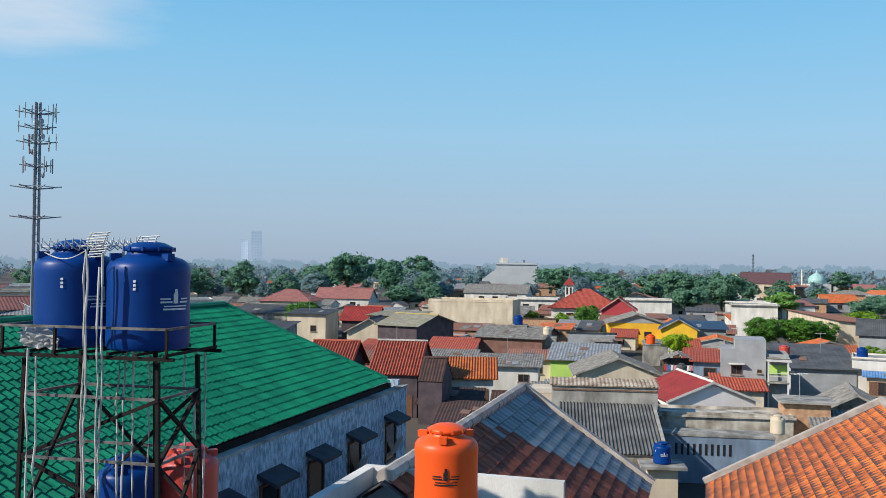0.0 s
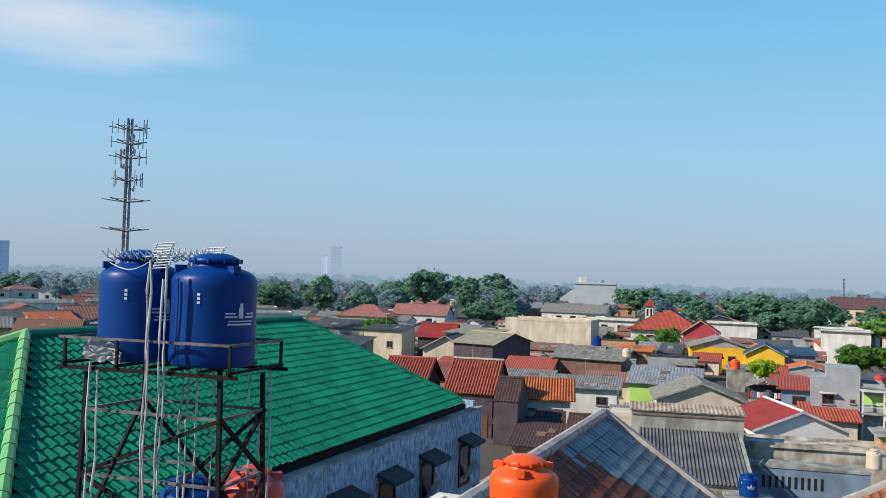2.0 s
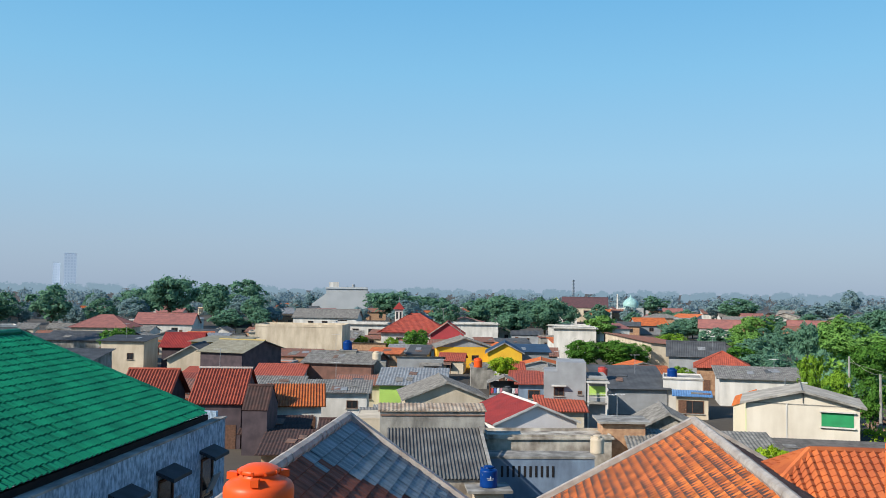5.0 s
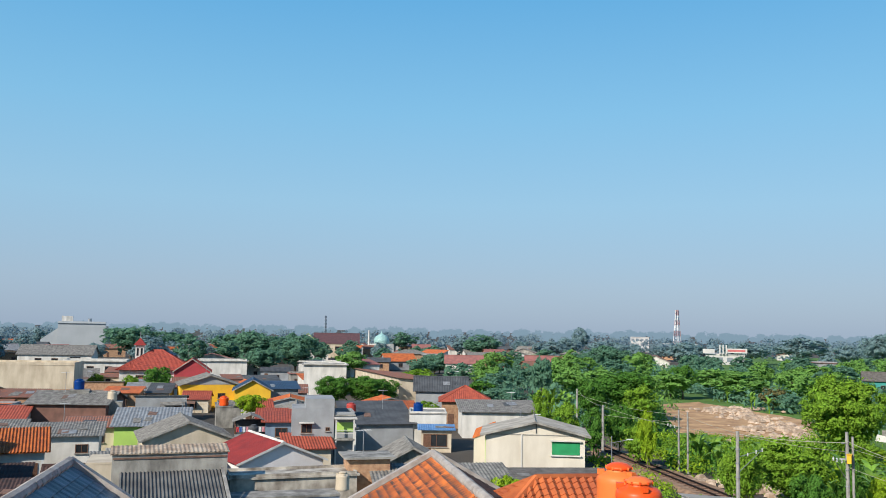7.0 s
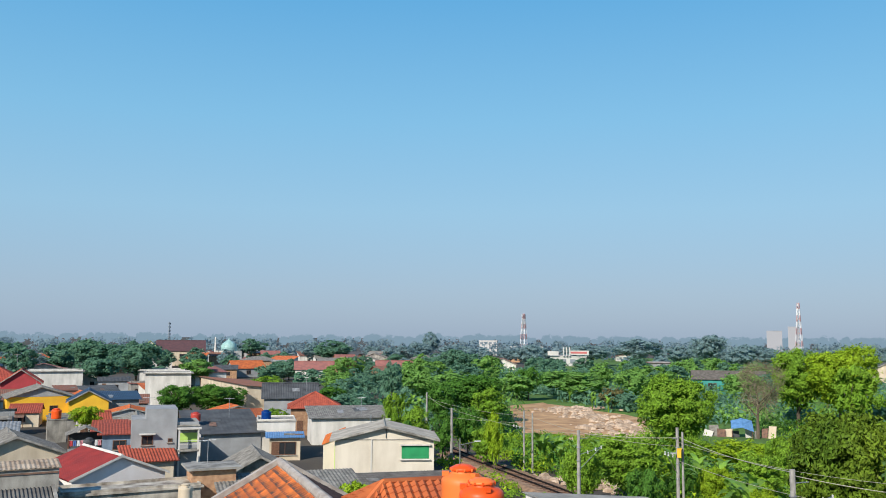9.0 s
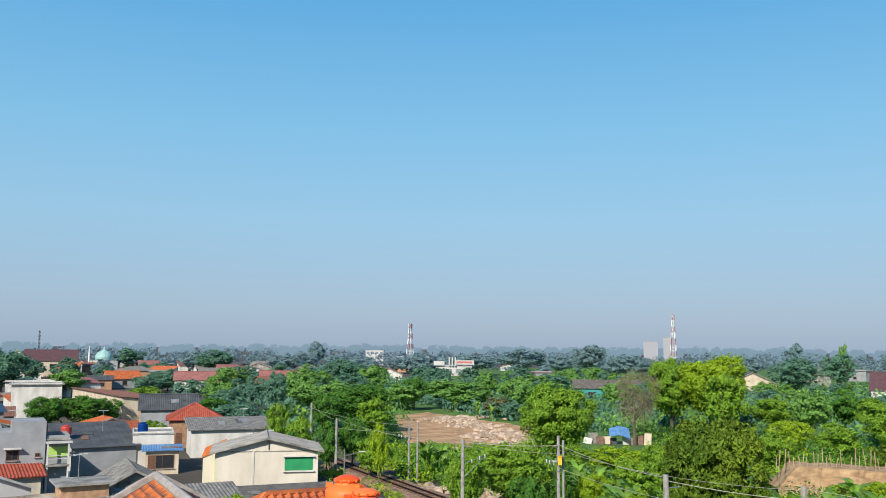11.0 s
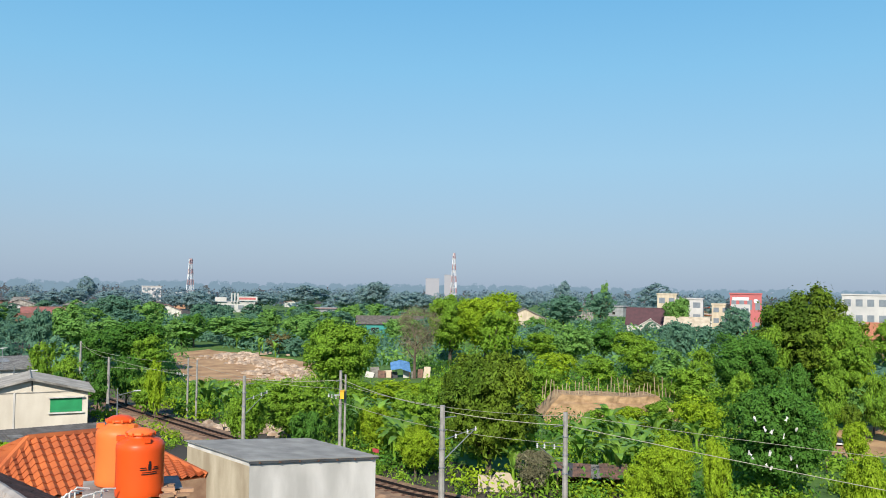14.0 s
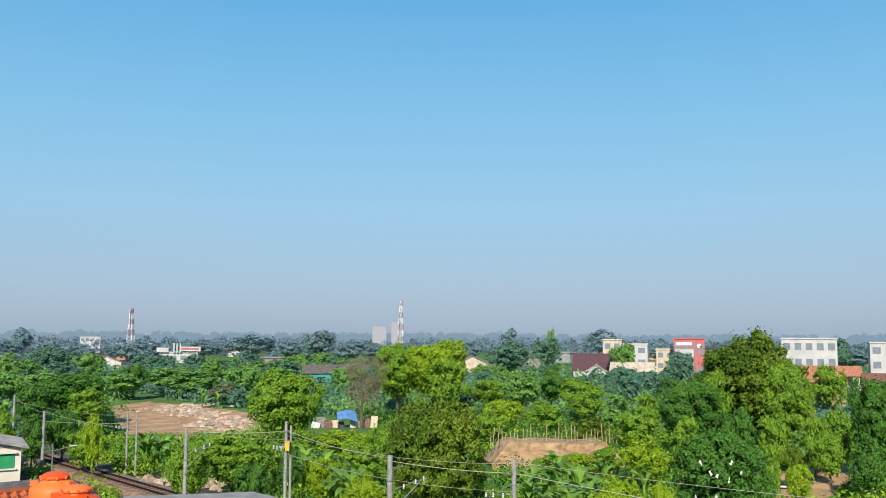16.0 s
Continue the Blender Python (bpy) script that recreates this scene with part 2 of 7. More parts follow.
M_LEAF = mat("leaf_mid_green", (0.245, 0.395, 0.032), (0.125, 0.255, 0.024), 0.6, 0.6, 0, vary=0.3, trans=0.2, spec=0.15)
M_LEAFD = mat("leaf_dark_green", (0.105, 0.245, 0.03), (0.05, 0.145, 0.022), 0.6, 0.6, 0, vary=0.3, trans=0.16, spec=0.15)
M_LEAFY = mat("leaf_yellow_green", (0.34, 0.46, 0.022), (0.20, 0.33, 0.018), 0.6, 0.6, 0, vary=0.3, trans=0.24, spec=0.15)
# blue, soft and hazy leaves below hold distance haze in their base colours
M_LEAFB = mat("leaf_hazed_blue_green", (0.165, 0.315, 0.195), (0.12, 0.25, 0.165), 0.7, 0.4, 0, vary=0.15, trans=0.4, spec=0.1)
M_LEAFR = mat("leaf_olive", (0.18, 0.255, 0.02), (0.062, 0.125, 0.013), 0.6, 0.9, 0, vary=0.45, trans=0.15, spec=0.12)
M_LEAFS = mat("leaf_hazed_green", (0.23, 0.41, 0.085), (0.15, 0.31, 0.075), 0.65, 0.4, 0, vary=0.2, trans=0.32, spec=0.1)
M_LEAFH = mat("leaf_far_haze", (0.28, 0.40, 0.40), (0.24, 0.355, 0.365), 0.8, 0.3, 0, vary=0.1, trans=0.5, spec=0.05)
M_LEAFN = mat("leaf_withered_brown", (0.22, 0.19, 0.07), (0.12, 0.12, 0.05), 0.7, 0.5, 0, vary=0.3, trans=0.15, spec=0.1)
M_DRY = mat("dry_brush", (0.25, 0.23, 0.13), (0.12, 0.12, 0.07), 0.9, 0.6, 0, vary=0.4, spec=0.1)
M_TWIG = mat("bare_twigs", (0.26, 0.22, 0.14), (0.16, 0.14, 0.09), 0.9, 2, 0, spec=0.1)
M_GROUND = mat("town_ground", (0.10, 0.082, 0.064), (0.045, 0.04, 0.033), 0.95, 0.05, 0.3, fine=2)
M_GRASS = mat("rough_grass", (0.10, 0.20, 0.03), (0.065, 0.13, 0.025), 0.95, 0.12, 0.4, fine=3)


# ---- mesh tools ----
class Mesh:
    def __init__(self):
        self.v, self.f = [], []

    def add(self, vs, fs):
        k = len(self.v)
        self.v.extend(vs)
        self.f.extend([tuple(i + k for i in f) for f in fs])
        return self

    def box(self, x0, x1, y0, y1, z0, z1):
        return self.add([(x, y, z) for z in (z0, z1) for y in (y0, y1) for x in (x0, x1)],
                        [(0, 2, 3, 1), (4, 5, 7, 6), (0, 1, 5, 4), (1, 3, 7, 5), (3, 2, 6, 7), (2, 0, 4, 6)])

    def prism(self, poly, y0, y1):
        """Polygon in x, z pushed from y0 to y1."""
        n = len(poly)
        vs = [(x, y0, z) for x, z in poly] + [(x, y1, z) for x, z in poly]
        return self.add(vs, [tuple(range(n)), tuple(range(2 * n - 1, n - 1, -1))] + [(i, i + n, (i + 1) % n + n, (i + 1) % n) for i in range(n)])

    def rod(self, a, b, r, n=6, r2=None):
        a, b = Vector(a), Vector(b)
        q = (b - a).to_track_quat("Z", "Y")
        r2 = r if r2 is None else r2
        ring = [q @ Vector((math.cos(2 * math.pi * i / n), math.sin(2 * math.pi * i / n), 0)) for i in range(n)]
        vs = [tuple(a + r * p) for p in ring] + [tuple(b + r2 * p) for p in ring]
        return self.add(vs, [(i, (i + 1) % n, (i + 1) % n + n, i + n) for i in range(n)] + [tuple(range(n - 1, -1, -1)), tuple(range(n, 2 * n))])

    def bar(self, a, b, w, h=None):
        """A square bar, kept upright."""
        h = h or w
        a, b = Vector(a), Vector(b)
        d = (b - a).normalized()
        s = d.cross(Vector((0, 0, 1))) if abs(d.z) < 0.95 else Vector((1, 0, 0))
        s.normalize()
        u = s.cross(d)
        vs = [tuple(p + s * i * w / 2 + u * j * h / 2) for p in (a, b) for i, j in ((-1, -1), (1, -1), (1, 1), (-1, 1))]
        return self.add(vs, [(0, 1, 2, 3), (7, 6, 5, 4), (0, 4, 5, 1), (1, 5, 6, 2), (2, 6, 7, 3), (3, 7, 4, 0)])

    def path(self, pts, r, n=5):
        """One tube along the points."""
        P = [Vector(q) for q in pts]
        vs = []
        for i, c in enumerate(P):
            d = (P[min(i + 1, len(P) - 1)] - P[max(i - 1, 0)]).normalized()
            q = d.to_track_quat("Z", "Y")
            vs += [tuple(c + q @ Vector((r * math.cos(2 * math.pi * k / n), r * math.sin(2 * math.pi * k / n), 0))) for k in range(n)]
        m = len(P)
        return self.add(vs, [(i * n + k, i * n + (k + 1) % n, (i + 1) * n + (k + 1) % n, (i + 1) * n + k) for i in range(m - 1) for k in range(n)] + [tuple(range(n - 1, -1, -1)), tuple(range((m - 1) * n, m * n))])

    def lathe(self, prof, n=28, c=(0, 0, 0)):
        k = len(prof)
        vs = [(c[0] + r * math.cos(2 * math.pi * i / n), c[1] + r * math.sin(2 * math.pi * i / n), c[2] + z) for i in range(n) for r, z in prof]
        return self.add(vs, [(i * k + j, (i + 1) % n * k + j, (i + 1) % n * k + j + 1, i * k + j + 1) for i in range(n) for j in range(k - 1)])

    def mesh(self, material, smooth=False):
        m = bpy.data.meshes.new("mesh")
        m.from_pydata(self.v, [], self.f)
        m.materials.append(material)
        if smooth:
            m.polygons.foreach_set("use_smooth", [True] * len(m.polygons))
        m.update()
        return m


def part(name, shape, material, parent=None, label="", smooth=False, at=None):
    """One mesh object, under a thing or a part."""
    ob = new(name, shape if isinstance(shape, bpy.types.Mesh) else shape.mesh(material, smooth))
    if parent:
        ob.parent = parent
    if at is not None:
        ob.matrix_basis = at
    if label:
        tagged(ob, label)
    return ob


def thing(name, m, label, category, group="", kind=""):
    ob = new(name)
    ob.empty_display_size = 0.3
    ob.matrix_basis = m
    return tagged(ob, label, category, group, kind)


# ---- roofs ----
def slope(o, s, t, tops, pitch, amp, wide, n_up, thick=0.04, course=0.0):
    """A roof face with rolls. o: eave's start; s, t: unit ways along the eave and up the slope; tops: (s, t) polyline of the upper edge."""
    o, s, t = Vector(o), Vector(s), Vector(t)
    nrm = s.cross(t).normalized()
    if nrm.z < 0:
        nrm = -nrm
    per = 4
    k = max(2, int(wide / pitch) * per)
    me = Mesh()
    rows = []
    for i in range(k + 1):
        x = wide * i / k
        top = float(np.interp(x, [p[0] for p in tops], [p[1] for p in tops]))
        h = amp * (0.5 - 0.5 * math.cos(2 * math.pi * i / per))
        col = []
        for j in range(n_up):
            for e in ((0, 1) if course else ((0,) if j < n_up - 1 else (0, 1))):
                u = top * (j + e) / n_up
                col.append(o + s * x + t * u + nrm * (thick + h + (course * (1 - e) if course else 0)))
        rows.append(col)
    c = len(rows[0])
    vs = [tuple(p) for col in rows for p in col]
    fs = [(i * c + j, (i + 1) * c + j, (i + 1) * c + j + 1, i * c + j + 1) for i in range(k) for j in range(c - 1)]
    me.add(vs, fs)
    # underside and eave edge
    poly = [o, o + s * wide] + [o + s * x + t * u for x, u in reversed(tops)]
    low = [tuple(p) for p in poly]
    m = len(low)
    high = [tuple(Vector(p) + nrm * thick) for p in low]
    me.add(low + high, [tuple(range(m))] + [(i, (i + 1) % m, (i + 1) % m + m, i + m) for i in range(m)])
    return me


def window(parent, x, z, w, h, y=0.0, frame_mat=None, label="", axis="x", sill=True):
    """A window proud of a wall: frame bars, a dark pane set back and a sill."""
    fm = frame_mat or M_WOOD
    if axis == "x":
        at = pose(x, y, z)
    else:
        at = pose(y, x, z, 0, 0, 90 if axis == "y+" else -90)
    f = Mesh()
    b = 0.07
    f.box(-w / 2, w / 2, -0.05, 0.02, 0, b).box(-w / 2, w / 2, -0.05, 0.02, h - b, h)
    f.box(-w / 2, -w / 2 + b, -0.05, 0.02, b, h - b).box(w / 2 - b, w / 2, -0.05, 0.02, b, h - b).box(-0.025, 0.025, -0.045, 0.02, b, h - b)
    fr = part("window", f, fm, parent, label, at=at)
    part("pane", Mesh().box(-w / 2 + b, w / 2 - b, -0.012, 0.015, b, h - b), M_GLASS, fr)
    if sill:
        part("sill", Mesh().box(-w / 2 - 0.08, w / 2 + 0.08, -0.14, 0.02, -0.08, -0.004), M_CONC, fr)
    return fr


PLOTS = []


def loose_sheets(h, o, s, t, wide, long, rng):
    """Odd roofing sheets and boards lying on a slope."""
    o, s, t = Vector(o), Vector(s).normalized(), Vector(t).normalized()
    n = s.cross(t)
    for k in range(rng.choice((1, 2, 2, 3))):
        u, v = rng.uniform(0.2, 0.75) * wide, rng.uniform(0.05, 0.6) * long
        du, dv, sk = rng.uniform(0.5, 1.3), rng.uniform(0.5, 1.0) * min(1.8, long * 0.4), rng.uniform(-0.15, 0.15)
        c = [(u, v), (u + du, v + sk), (u + du - sk, v + dv + sk), (u - sk, v + dv)]
        vs = [tuple(o + s * a + t * b + n * (0.07 + e + 0.02 * (i % 2))) for e in (0.0, 0.035) for i, (a, b) in enumerate(c)]
        part("roof_sheet", Mesh().add(vs, [(3, 2, 1, 0), (4, 5, 6, 7), (0, 1, 5, 4), (1, 2, 6, 5), (2, 3, 7, 6), (3, 0, 4, 7)]), rng.choice((M_GREY, M_RUSTSHEET, M_DARK, M_ZINC, M_RUSTSHEET)), h)


def lean_to(h, x, w, z, out, rng):
    """A sheet awning on two sticks before the front wall."""
    part("awning", Mesh().add([(x - w / 2, -0.004, z), (x + w / 2, -0.004, z), (x + w / 2, -out, z - 0.35), (x - w / 2, -out, z - 0.35), (x - w / 2, -0.004, z + 0.04), (x + w / 2, -0.004, z + 0.04), (x + w / 2, -out, z - 0.31), (x - w / 2, -out, z - 0.31)],
                              [(3, 2, 1, 0), (4, 5, 6, 7), (0, 1, 5, 4), (1, 2, 6, 5), (2, 3, 7, 6), (3, 0, 4, 7)][:6]), rng.choice((M_GREY, M_RUSTSHEET, M_DARK, M_TILEOLD)), h)
    for sx in (-1, 1):
        part("post", Mesh().bar((x + sx * (w / 2 - 0.08), -out + 0.06, 0), (x + sx * (w / 2 - 0.08), -out + 0.06, z - 0.34), 0.07), M_WOOD, h)


def house(x, y, rot, w, d, eave, rise, kind, wall, roof, label, over=0.45, pitch=0.26, amp=0.045, n_up=1, course=0.0,
          wins=(), group="", base=0.0, name="house", cap=None, gable=None, side_wins=()):
    """A house with its front's middle at x, y, turned by rot; kind: gx (ridge along the front), gy (gable in front), hip, mono (rising to the back), monof (rising to the front), flat."""
    h = thing(name, pose(x, y, base, 0, 0, rot), label, "house", group)
    PLOTS.append((x - math.sin(radians(rot)) * d / 2, y + math.cos(radians(rot)) * d / 2, math.hypot(w, d) / 2))
    # far red and orange roofs take a tile colour with haze mixed in
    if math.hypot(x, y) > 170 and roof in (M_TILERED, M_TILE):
        roof = M_HAZETILE
    a = w / 2
    e = eave
    if kind == "gy":
        part("wall", Mesh().prism([(-a, 0), (a, 0), (a, e), (0, e + rise), (-a, e)], 0, d), wall, h)
        if gable:
            part("gable", Mesh().prism([(-a + 0.05, e), (a - 0.05, e), (0, e + rise - 0.04)], -0.03, -0.003), gable, h)
        ln = math.hypot(a, rise)
        tx, tz = a / ln, rise / ln
        L = ln + over
        for sx in (-1, 1):
            o = (sx * (a + over * tx), d + over if sx < 0 else -over, e - over * tz)
            s = (0, -1, 0) if sx < 0 else (0, 1, 0)
            part("roof_slope", slope(o, s, (-sx * tx, 0, tz), [(0, L), (d + 2 * over, L)], pitch, amp, d + 2 * over, n_up, course=course), roof, h)
        part("ridge_cap", Mesh().prism([(-0.18, e + rise + 0.02), (0.18, e + rise + 0.02), (0, e + rise + 0.16)], -over, d + over), cap or roof, h)
        for sx in (-1, 1):
            part("bargeboard", Mesh().add([(sx * (a + over * tx), -over - 0.03, e - over * tz - 0.1), (sx * (a + over * tx), -over - 0.03, e - over * tz + 0.09), (0, -over - 0.03, e + rise + 0.09), (0, -over - 0.03, e + rise - 0.1),
                                           (sx * (a + over * tx), -over - 0.003, e - over * tz - 0.1), (sx * (a + over * tx), -over - 0.003, e - over * tz + 0.09), (0, -over - 0.003, e + rise + 0.09), (0, -over - 0.003, e + rise - 0.1)],
                                          [(0, 1, 2, 3), (7, 6, 5, 4), (0, 4, 5, 1), (1, 5, 6, 2), (2, 6, 7, 3), (3, 7, 4, 0)]), cap or M_CONC, h)
    elif kind == "gx":
        m = Mesh()
        vs = [(sx, yy, zz) for sx in (-a, a) for yy, zz in ((0, 0), (d, 0), (d, e), (d / 2, e + rise), (0, e))]
        m.add(vs, [(4, 3, 2, 1, 0), (5, 6, 7, 8, 9), (0, 5, 9, 4), (1, 2, 7, 6), (0, 1, 6, 5)])
        m.add([(-a, 0, e), (a, 0, e), (a, d / 2, e + rise), (-a, d / 2, e + rise), (a, d, e), (-a, d, e)], [(0, 1, 2, 3), (3, 2, 4, 5)])
        part("wall", m, wall, h)
        ln = math.hypot(d / 2, rise)
        ty, tz = d / 2 / ln, rise / ln
        L = ln + over
        for sy in (-1, 1):
            o = (-a - over if sy < 0 else a + over, -over * ty if sy < 0 else d + over * ty, e - over * tz)
            part("roof_slope", slope(o, (1, 0, 0) if sy < 0 else (-1, 0, 0), (0, -sy * ty, tz), [(0, L), (w + 2 * over, L)], pitch, amp, w + 2 * over, n_up, course=course), roof, h)
        part("ridge_cap", Mesh().add([(sx, d / 2 + yy, e + rise + zz) for sx in (-a - over, a + over) for yy, zz in ((-0.18, 0.04), (0.18, 0.04), (0, 0.18))], [(0, 1, 2), (5, 4, 3), (0, 3, 4, 1), (1, 4, 5, 2), (2, 5, 3, 0)]), cap or roof, h)
    elif kind == "hip":
        part("wall", Mesh().box(-a, a, 0, d, 0, e), wall, h)
        ao, do = a + over, d + 2 * over
        run = min(ao, do / 2)
        ln = math.hypot(run, rise)
        c, sn = run / ln, rise / ln
        ez = e
        part("roof_slope", slope((-ao, -over, ez), (1, 0, 0), (0, c, sn), [(0, 0), (run, ln), (2 * ao - run, ln), (2 * ao, 0)], pitch, amp, 2 * ao, n_up, course=course), roof, h)
        part("roof_slope", slope((ao, d + over, ez), (-1, 0, 0), (0, -c, sn), [(0, 0), (run, ln), (2 * ao - run, ln), (2 * ao, 0)], pitch, amp, 2 * ao, n_up, course=course), roof, h)
        part("roof_slope", slope((-ao, d + over, ez), (0, -1, 0), (c, 0, sn), [(0, 0), (do / 2, ln), (do, 0)], pitch, amp, do, n_up, course=course), roof, h)
        part("roof_slope", slope((ao, -over, ez), (0, 1, 0), (-c, 0, sn), [(0, 0), (do / 2, ln), (do, 0)], pitch, amp, do, n_up, course=course), roof, h)
        r0, r1 = (-ao + run, d / 2, ez + rise + 0.06), (ao - run, d / 2, ez + rise + 0.06)
        part("ridge_cap", Mesh().rod(r0, r1, 0.11, 6) if run < ao - 0.05 else Mesh().rod(r0, (r0[0] + 0.1, *r0[1:]), 0.11, 6), cap or roof, h)
        for px, py, rr in ((-ao, -over, r0), (-ao, d + over, r0), (ao, -over, r1), (ao, d + over, r1)):
            part("hip_cap", Mesh().rod((px, py, ez + 0.06), rr, 0.1, 6), cap or roof, h)
    elif kind in ("mono", "monof"):
        z0, z1 = (e, e + rise) if kind == "mono" else (e + rise, e)
        m = Mesh()
        m.add([(sx, yy, zz) for sx in (-a, a) for yy, zz in ((0, 0), (d, 0), (d, z1), (0, z0))], [(3, 2, 1, 0), (4, 5, 6, 7), (0, 4, 7, 3), (1, 2, 6, 5), (3, 7, 6, 2), (0, 1, 5, 4)])
        part("wall", m, wall, h)
        ln = math.hypot(d, rise)
        ty, tz = d / ln, (z1 - z0) / ln
        part("roof_slope", slope((-a - over, -over * ty, z0 - over * tz), (1, 0, 0), (0, ty, tz), [(0, ln + 2 * over), (w + 2 * over, ln + 2 * over)], pitch, amp, w + 2 * over, n_up, course=course), roof, h)
    else:
        part("wall", Mesh().box(-a, a, 0, d, 0, e), wall, h)
        part("roof_slab", Mesh().box(-a - over, a + over, -over, d + over, e + 0.002, e + 0.14), roof, h)
        if rise:
            p = Mesh()
            p.box(-a, a, 0.02, 0.14, e + 0.142, e + rise).box(-a, a, d - 0.14, d - 0.02, e + 0.142, e + rise)
            p.box(-a, -a + 0.12, 0.142, d - 0.142, e + 0.142, e + rise).box(a - 0.12, a, 0.142, d - 0.142, e + 0.142, e + rise)
            part("parapet", p, wall, h)
    rng = random.Random(int(abs(x * 31 + y * 17)))
    if 60 < math.hypot(x, y) < 200 and base == 0.0 and x < 62:
        if kind == "gx" and roof in (M_GREY, M_DARK, M_ZINC, M_TILEOLD):
            loose_sheets(h, (-a, 0, e), (1, 0, 0), (0, d / 2, rise), w, math.hypot(d / 2, rise), rng)
        elif kind == "mono" and roof not in (M_TILE, M_TILERED):
            loose_sheets(h, (-a, 0, e), (1, 0, 0), (0, d, rise), w, math.hypot(d, rise), rng)
        if group and e > 2.0 and rng.random() < 0.7:
            lean_to(h, rng.uniform(-0.3, 0.3) * w, rng.uniform(0.4, 0.7) * w, e - 0.25, rng.uniform(0.9, 1.6), rng)
    for wx, wz, ww, wh in wins:
        window(h, wx, wz, ww, wh)
    if wins and kind != "flat" and eave > 2.2:
        dx = a * 0.62 if wins[0][0] < 0 else -a * 0.62
        dr = part("door", Mesh().box(dx - 0.42, dx + 0.42, -0.045, -0.003, 0.0, 2.0), M_WOOD, h)
        part("handle", Mesh().rod((dx + 0.32, -0.1, 1.0), (dx + 0.32, -0.04, 1.0), 0.025, 6), M_GALV, dr)
    for wy, wz, ww, wh in side_wins:
        window(h, wy, wz, ww, wh, y=a, axis="y+")
    return h


# ---- trees ----
def crown_mesh(seed, n, leaf, material, clumps=60, up=0.5, fill=0.14, lump=0.4, thin=0.42, size=1.0, loose=0.35):
    """Leaves on many small tufts over an uneven crown (radius 0.5 wide, 1 high), with sparser leaves inside."""
    rng = np.random.default_rng(seed)
    d = rng.normal(size=(clumps, 3))
    d /= np.linalg.norm(d, axis=1)[:, None]
    d[:, 2] = np.where(d[:, 2] < -0.5, -d[:, 2], d[:, 2])
    lobes = rng.normal(size=(7, 3))
    lobes[:, 2] = np.abs(lobes[:, 2]) * 0.8
    lobes /= np.linalg.norm(lobes, axis=1)[:, None]
    rad = (1 - lump) + lump * np.clip((d @ lobes.T).max(1), 0, 1) ** 3
    rad *= rng.uniform(0.82, 1.0, clumps)
    c = d * rad[:, None] * 0.41 + np.array([0, 0, 0.5])
    cr = rng.uniform(0.065, 0.125, clumps) * size
    pick = rng.choice(clumps, n, p=cr ** 2 / (cr ** 2).sum())
    e = rng.normal(size=(n, 3)) * 0.75 + d[pick] * 0.75 + np.array([0, 0, up])
    e /= np.linalg.norm(e, axis=1)[:, None]
    p = c[pick] + e * (cr[pick] * rng.uniform(0.55, 1.1, n))[:, None] * np.array([1, 1, 0.8])
    grow = np.ones(n)
    k = int(n * fill)
    q = rng.normal(size=(k, 3))
    q /= np.linalg.norm(q, axis=1)[:, None]
    p[:k] = q * rng.uniform(0.1, 0.3, (k, 1)) + np.array([0, 0, 0.48])
    grow[:k] = 1.9
    sprig = rng.random(n) < 0.07
    p[sprig] += (p[sprig] - np.array([0, 0, 0.45])) * rng.uniform(0.02, 0.16, (sprig.sum(), 1))
    nrm = e + rng.normal(size=(n, 3)) * loose
    nrm /= np.linalg.norm(nrm, axis=1)[:, None]
    a = np.cross(nrm, rng.normal(size=(n, 3)))
    a /= np.linalg.norm(a, axis=1)[:, None]
    b = np.cross(nrm, a)
    z = (leaf * grow * rng.uniform(0.6, 1.35, n))[:, None]
    v = np.stack([p - a * z, p + b * z * thin + nrm * z * 0.1, p + a * z, p - b * z * thin + nrm * z * 0.1], 1).reshape(-1, 3)
    me = bpy.data.meshes.new("crown")
    me.from_pydata(v.tolist(), [], np.arange(4 * n).reshape(n, 4).tolist())
    me.materials.append(material)
    return me


def trunk_mesh(seed, limbs=7):
    rng = random.Random(seed)
    m = Mesh()
    m.rod((0, 0, 0), (0.01, 0.0, 0.25), 0.032, 7, 0.026).rod((0.01, 0, 0.25), (0.0, 0.02, 0.55), 0.026, 6, 0.014)
    for i in range(limbs):
        an, z = rng.uniform(0, 6.28), rng.uniform(0.2, 0.5)
        r = rng.uniform(0.2, 0.34)
        mid = (0.5 * r * math.cos(an), 0.5 * r * math.sin(an), z + 0.12)
        m.rod((0, 0, z), mid, 0.013, 5, 0.009).rod(mid, (r * math.cos(an + 0.3), r * math.sin(an + 0.3), z + 0.28), 0.009, 5, 0.003)
    return m.mesh(M_BARK)


TRUNKS = [trunk_mesh(i) for i in range(4)]
CROWNS = {}
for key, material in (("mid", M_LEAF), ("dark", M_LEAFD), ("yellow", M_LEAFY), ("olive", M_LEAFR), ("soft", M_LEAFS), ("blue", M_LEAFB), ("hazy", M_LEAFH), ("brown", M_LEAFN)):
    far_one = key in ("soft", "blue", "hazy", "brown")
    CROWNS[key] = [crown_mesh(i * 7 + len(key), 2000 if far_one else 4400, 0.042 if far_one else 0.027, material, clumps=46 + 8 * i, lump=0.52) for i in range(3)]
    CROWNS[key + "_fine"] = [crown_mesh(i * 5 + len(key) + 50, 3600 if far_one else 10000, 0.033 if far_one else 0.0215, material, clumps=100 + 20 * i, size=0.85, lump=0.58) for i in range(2)]
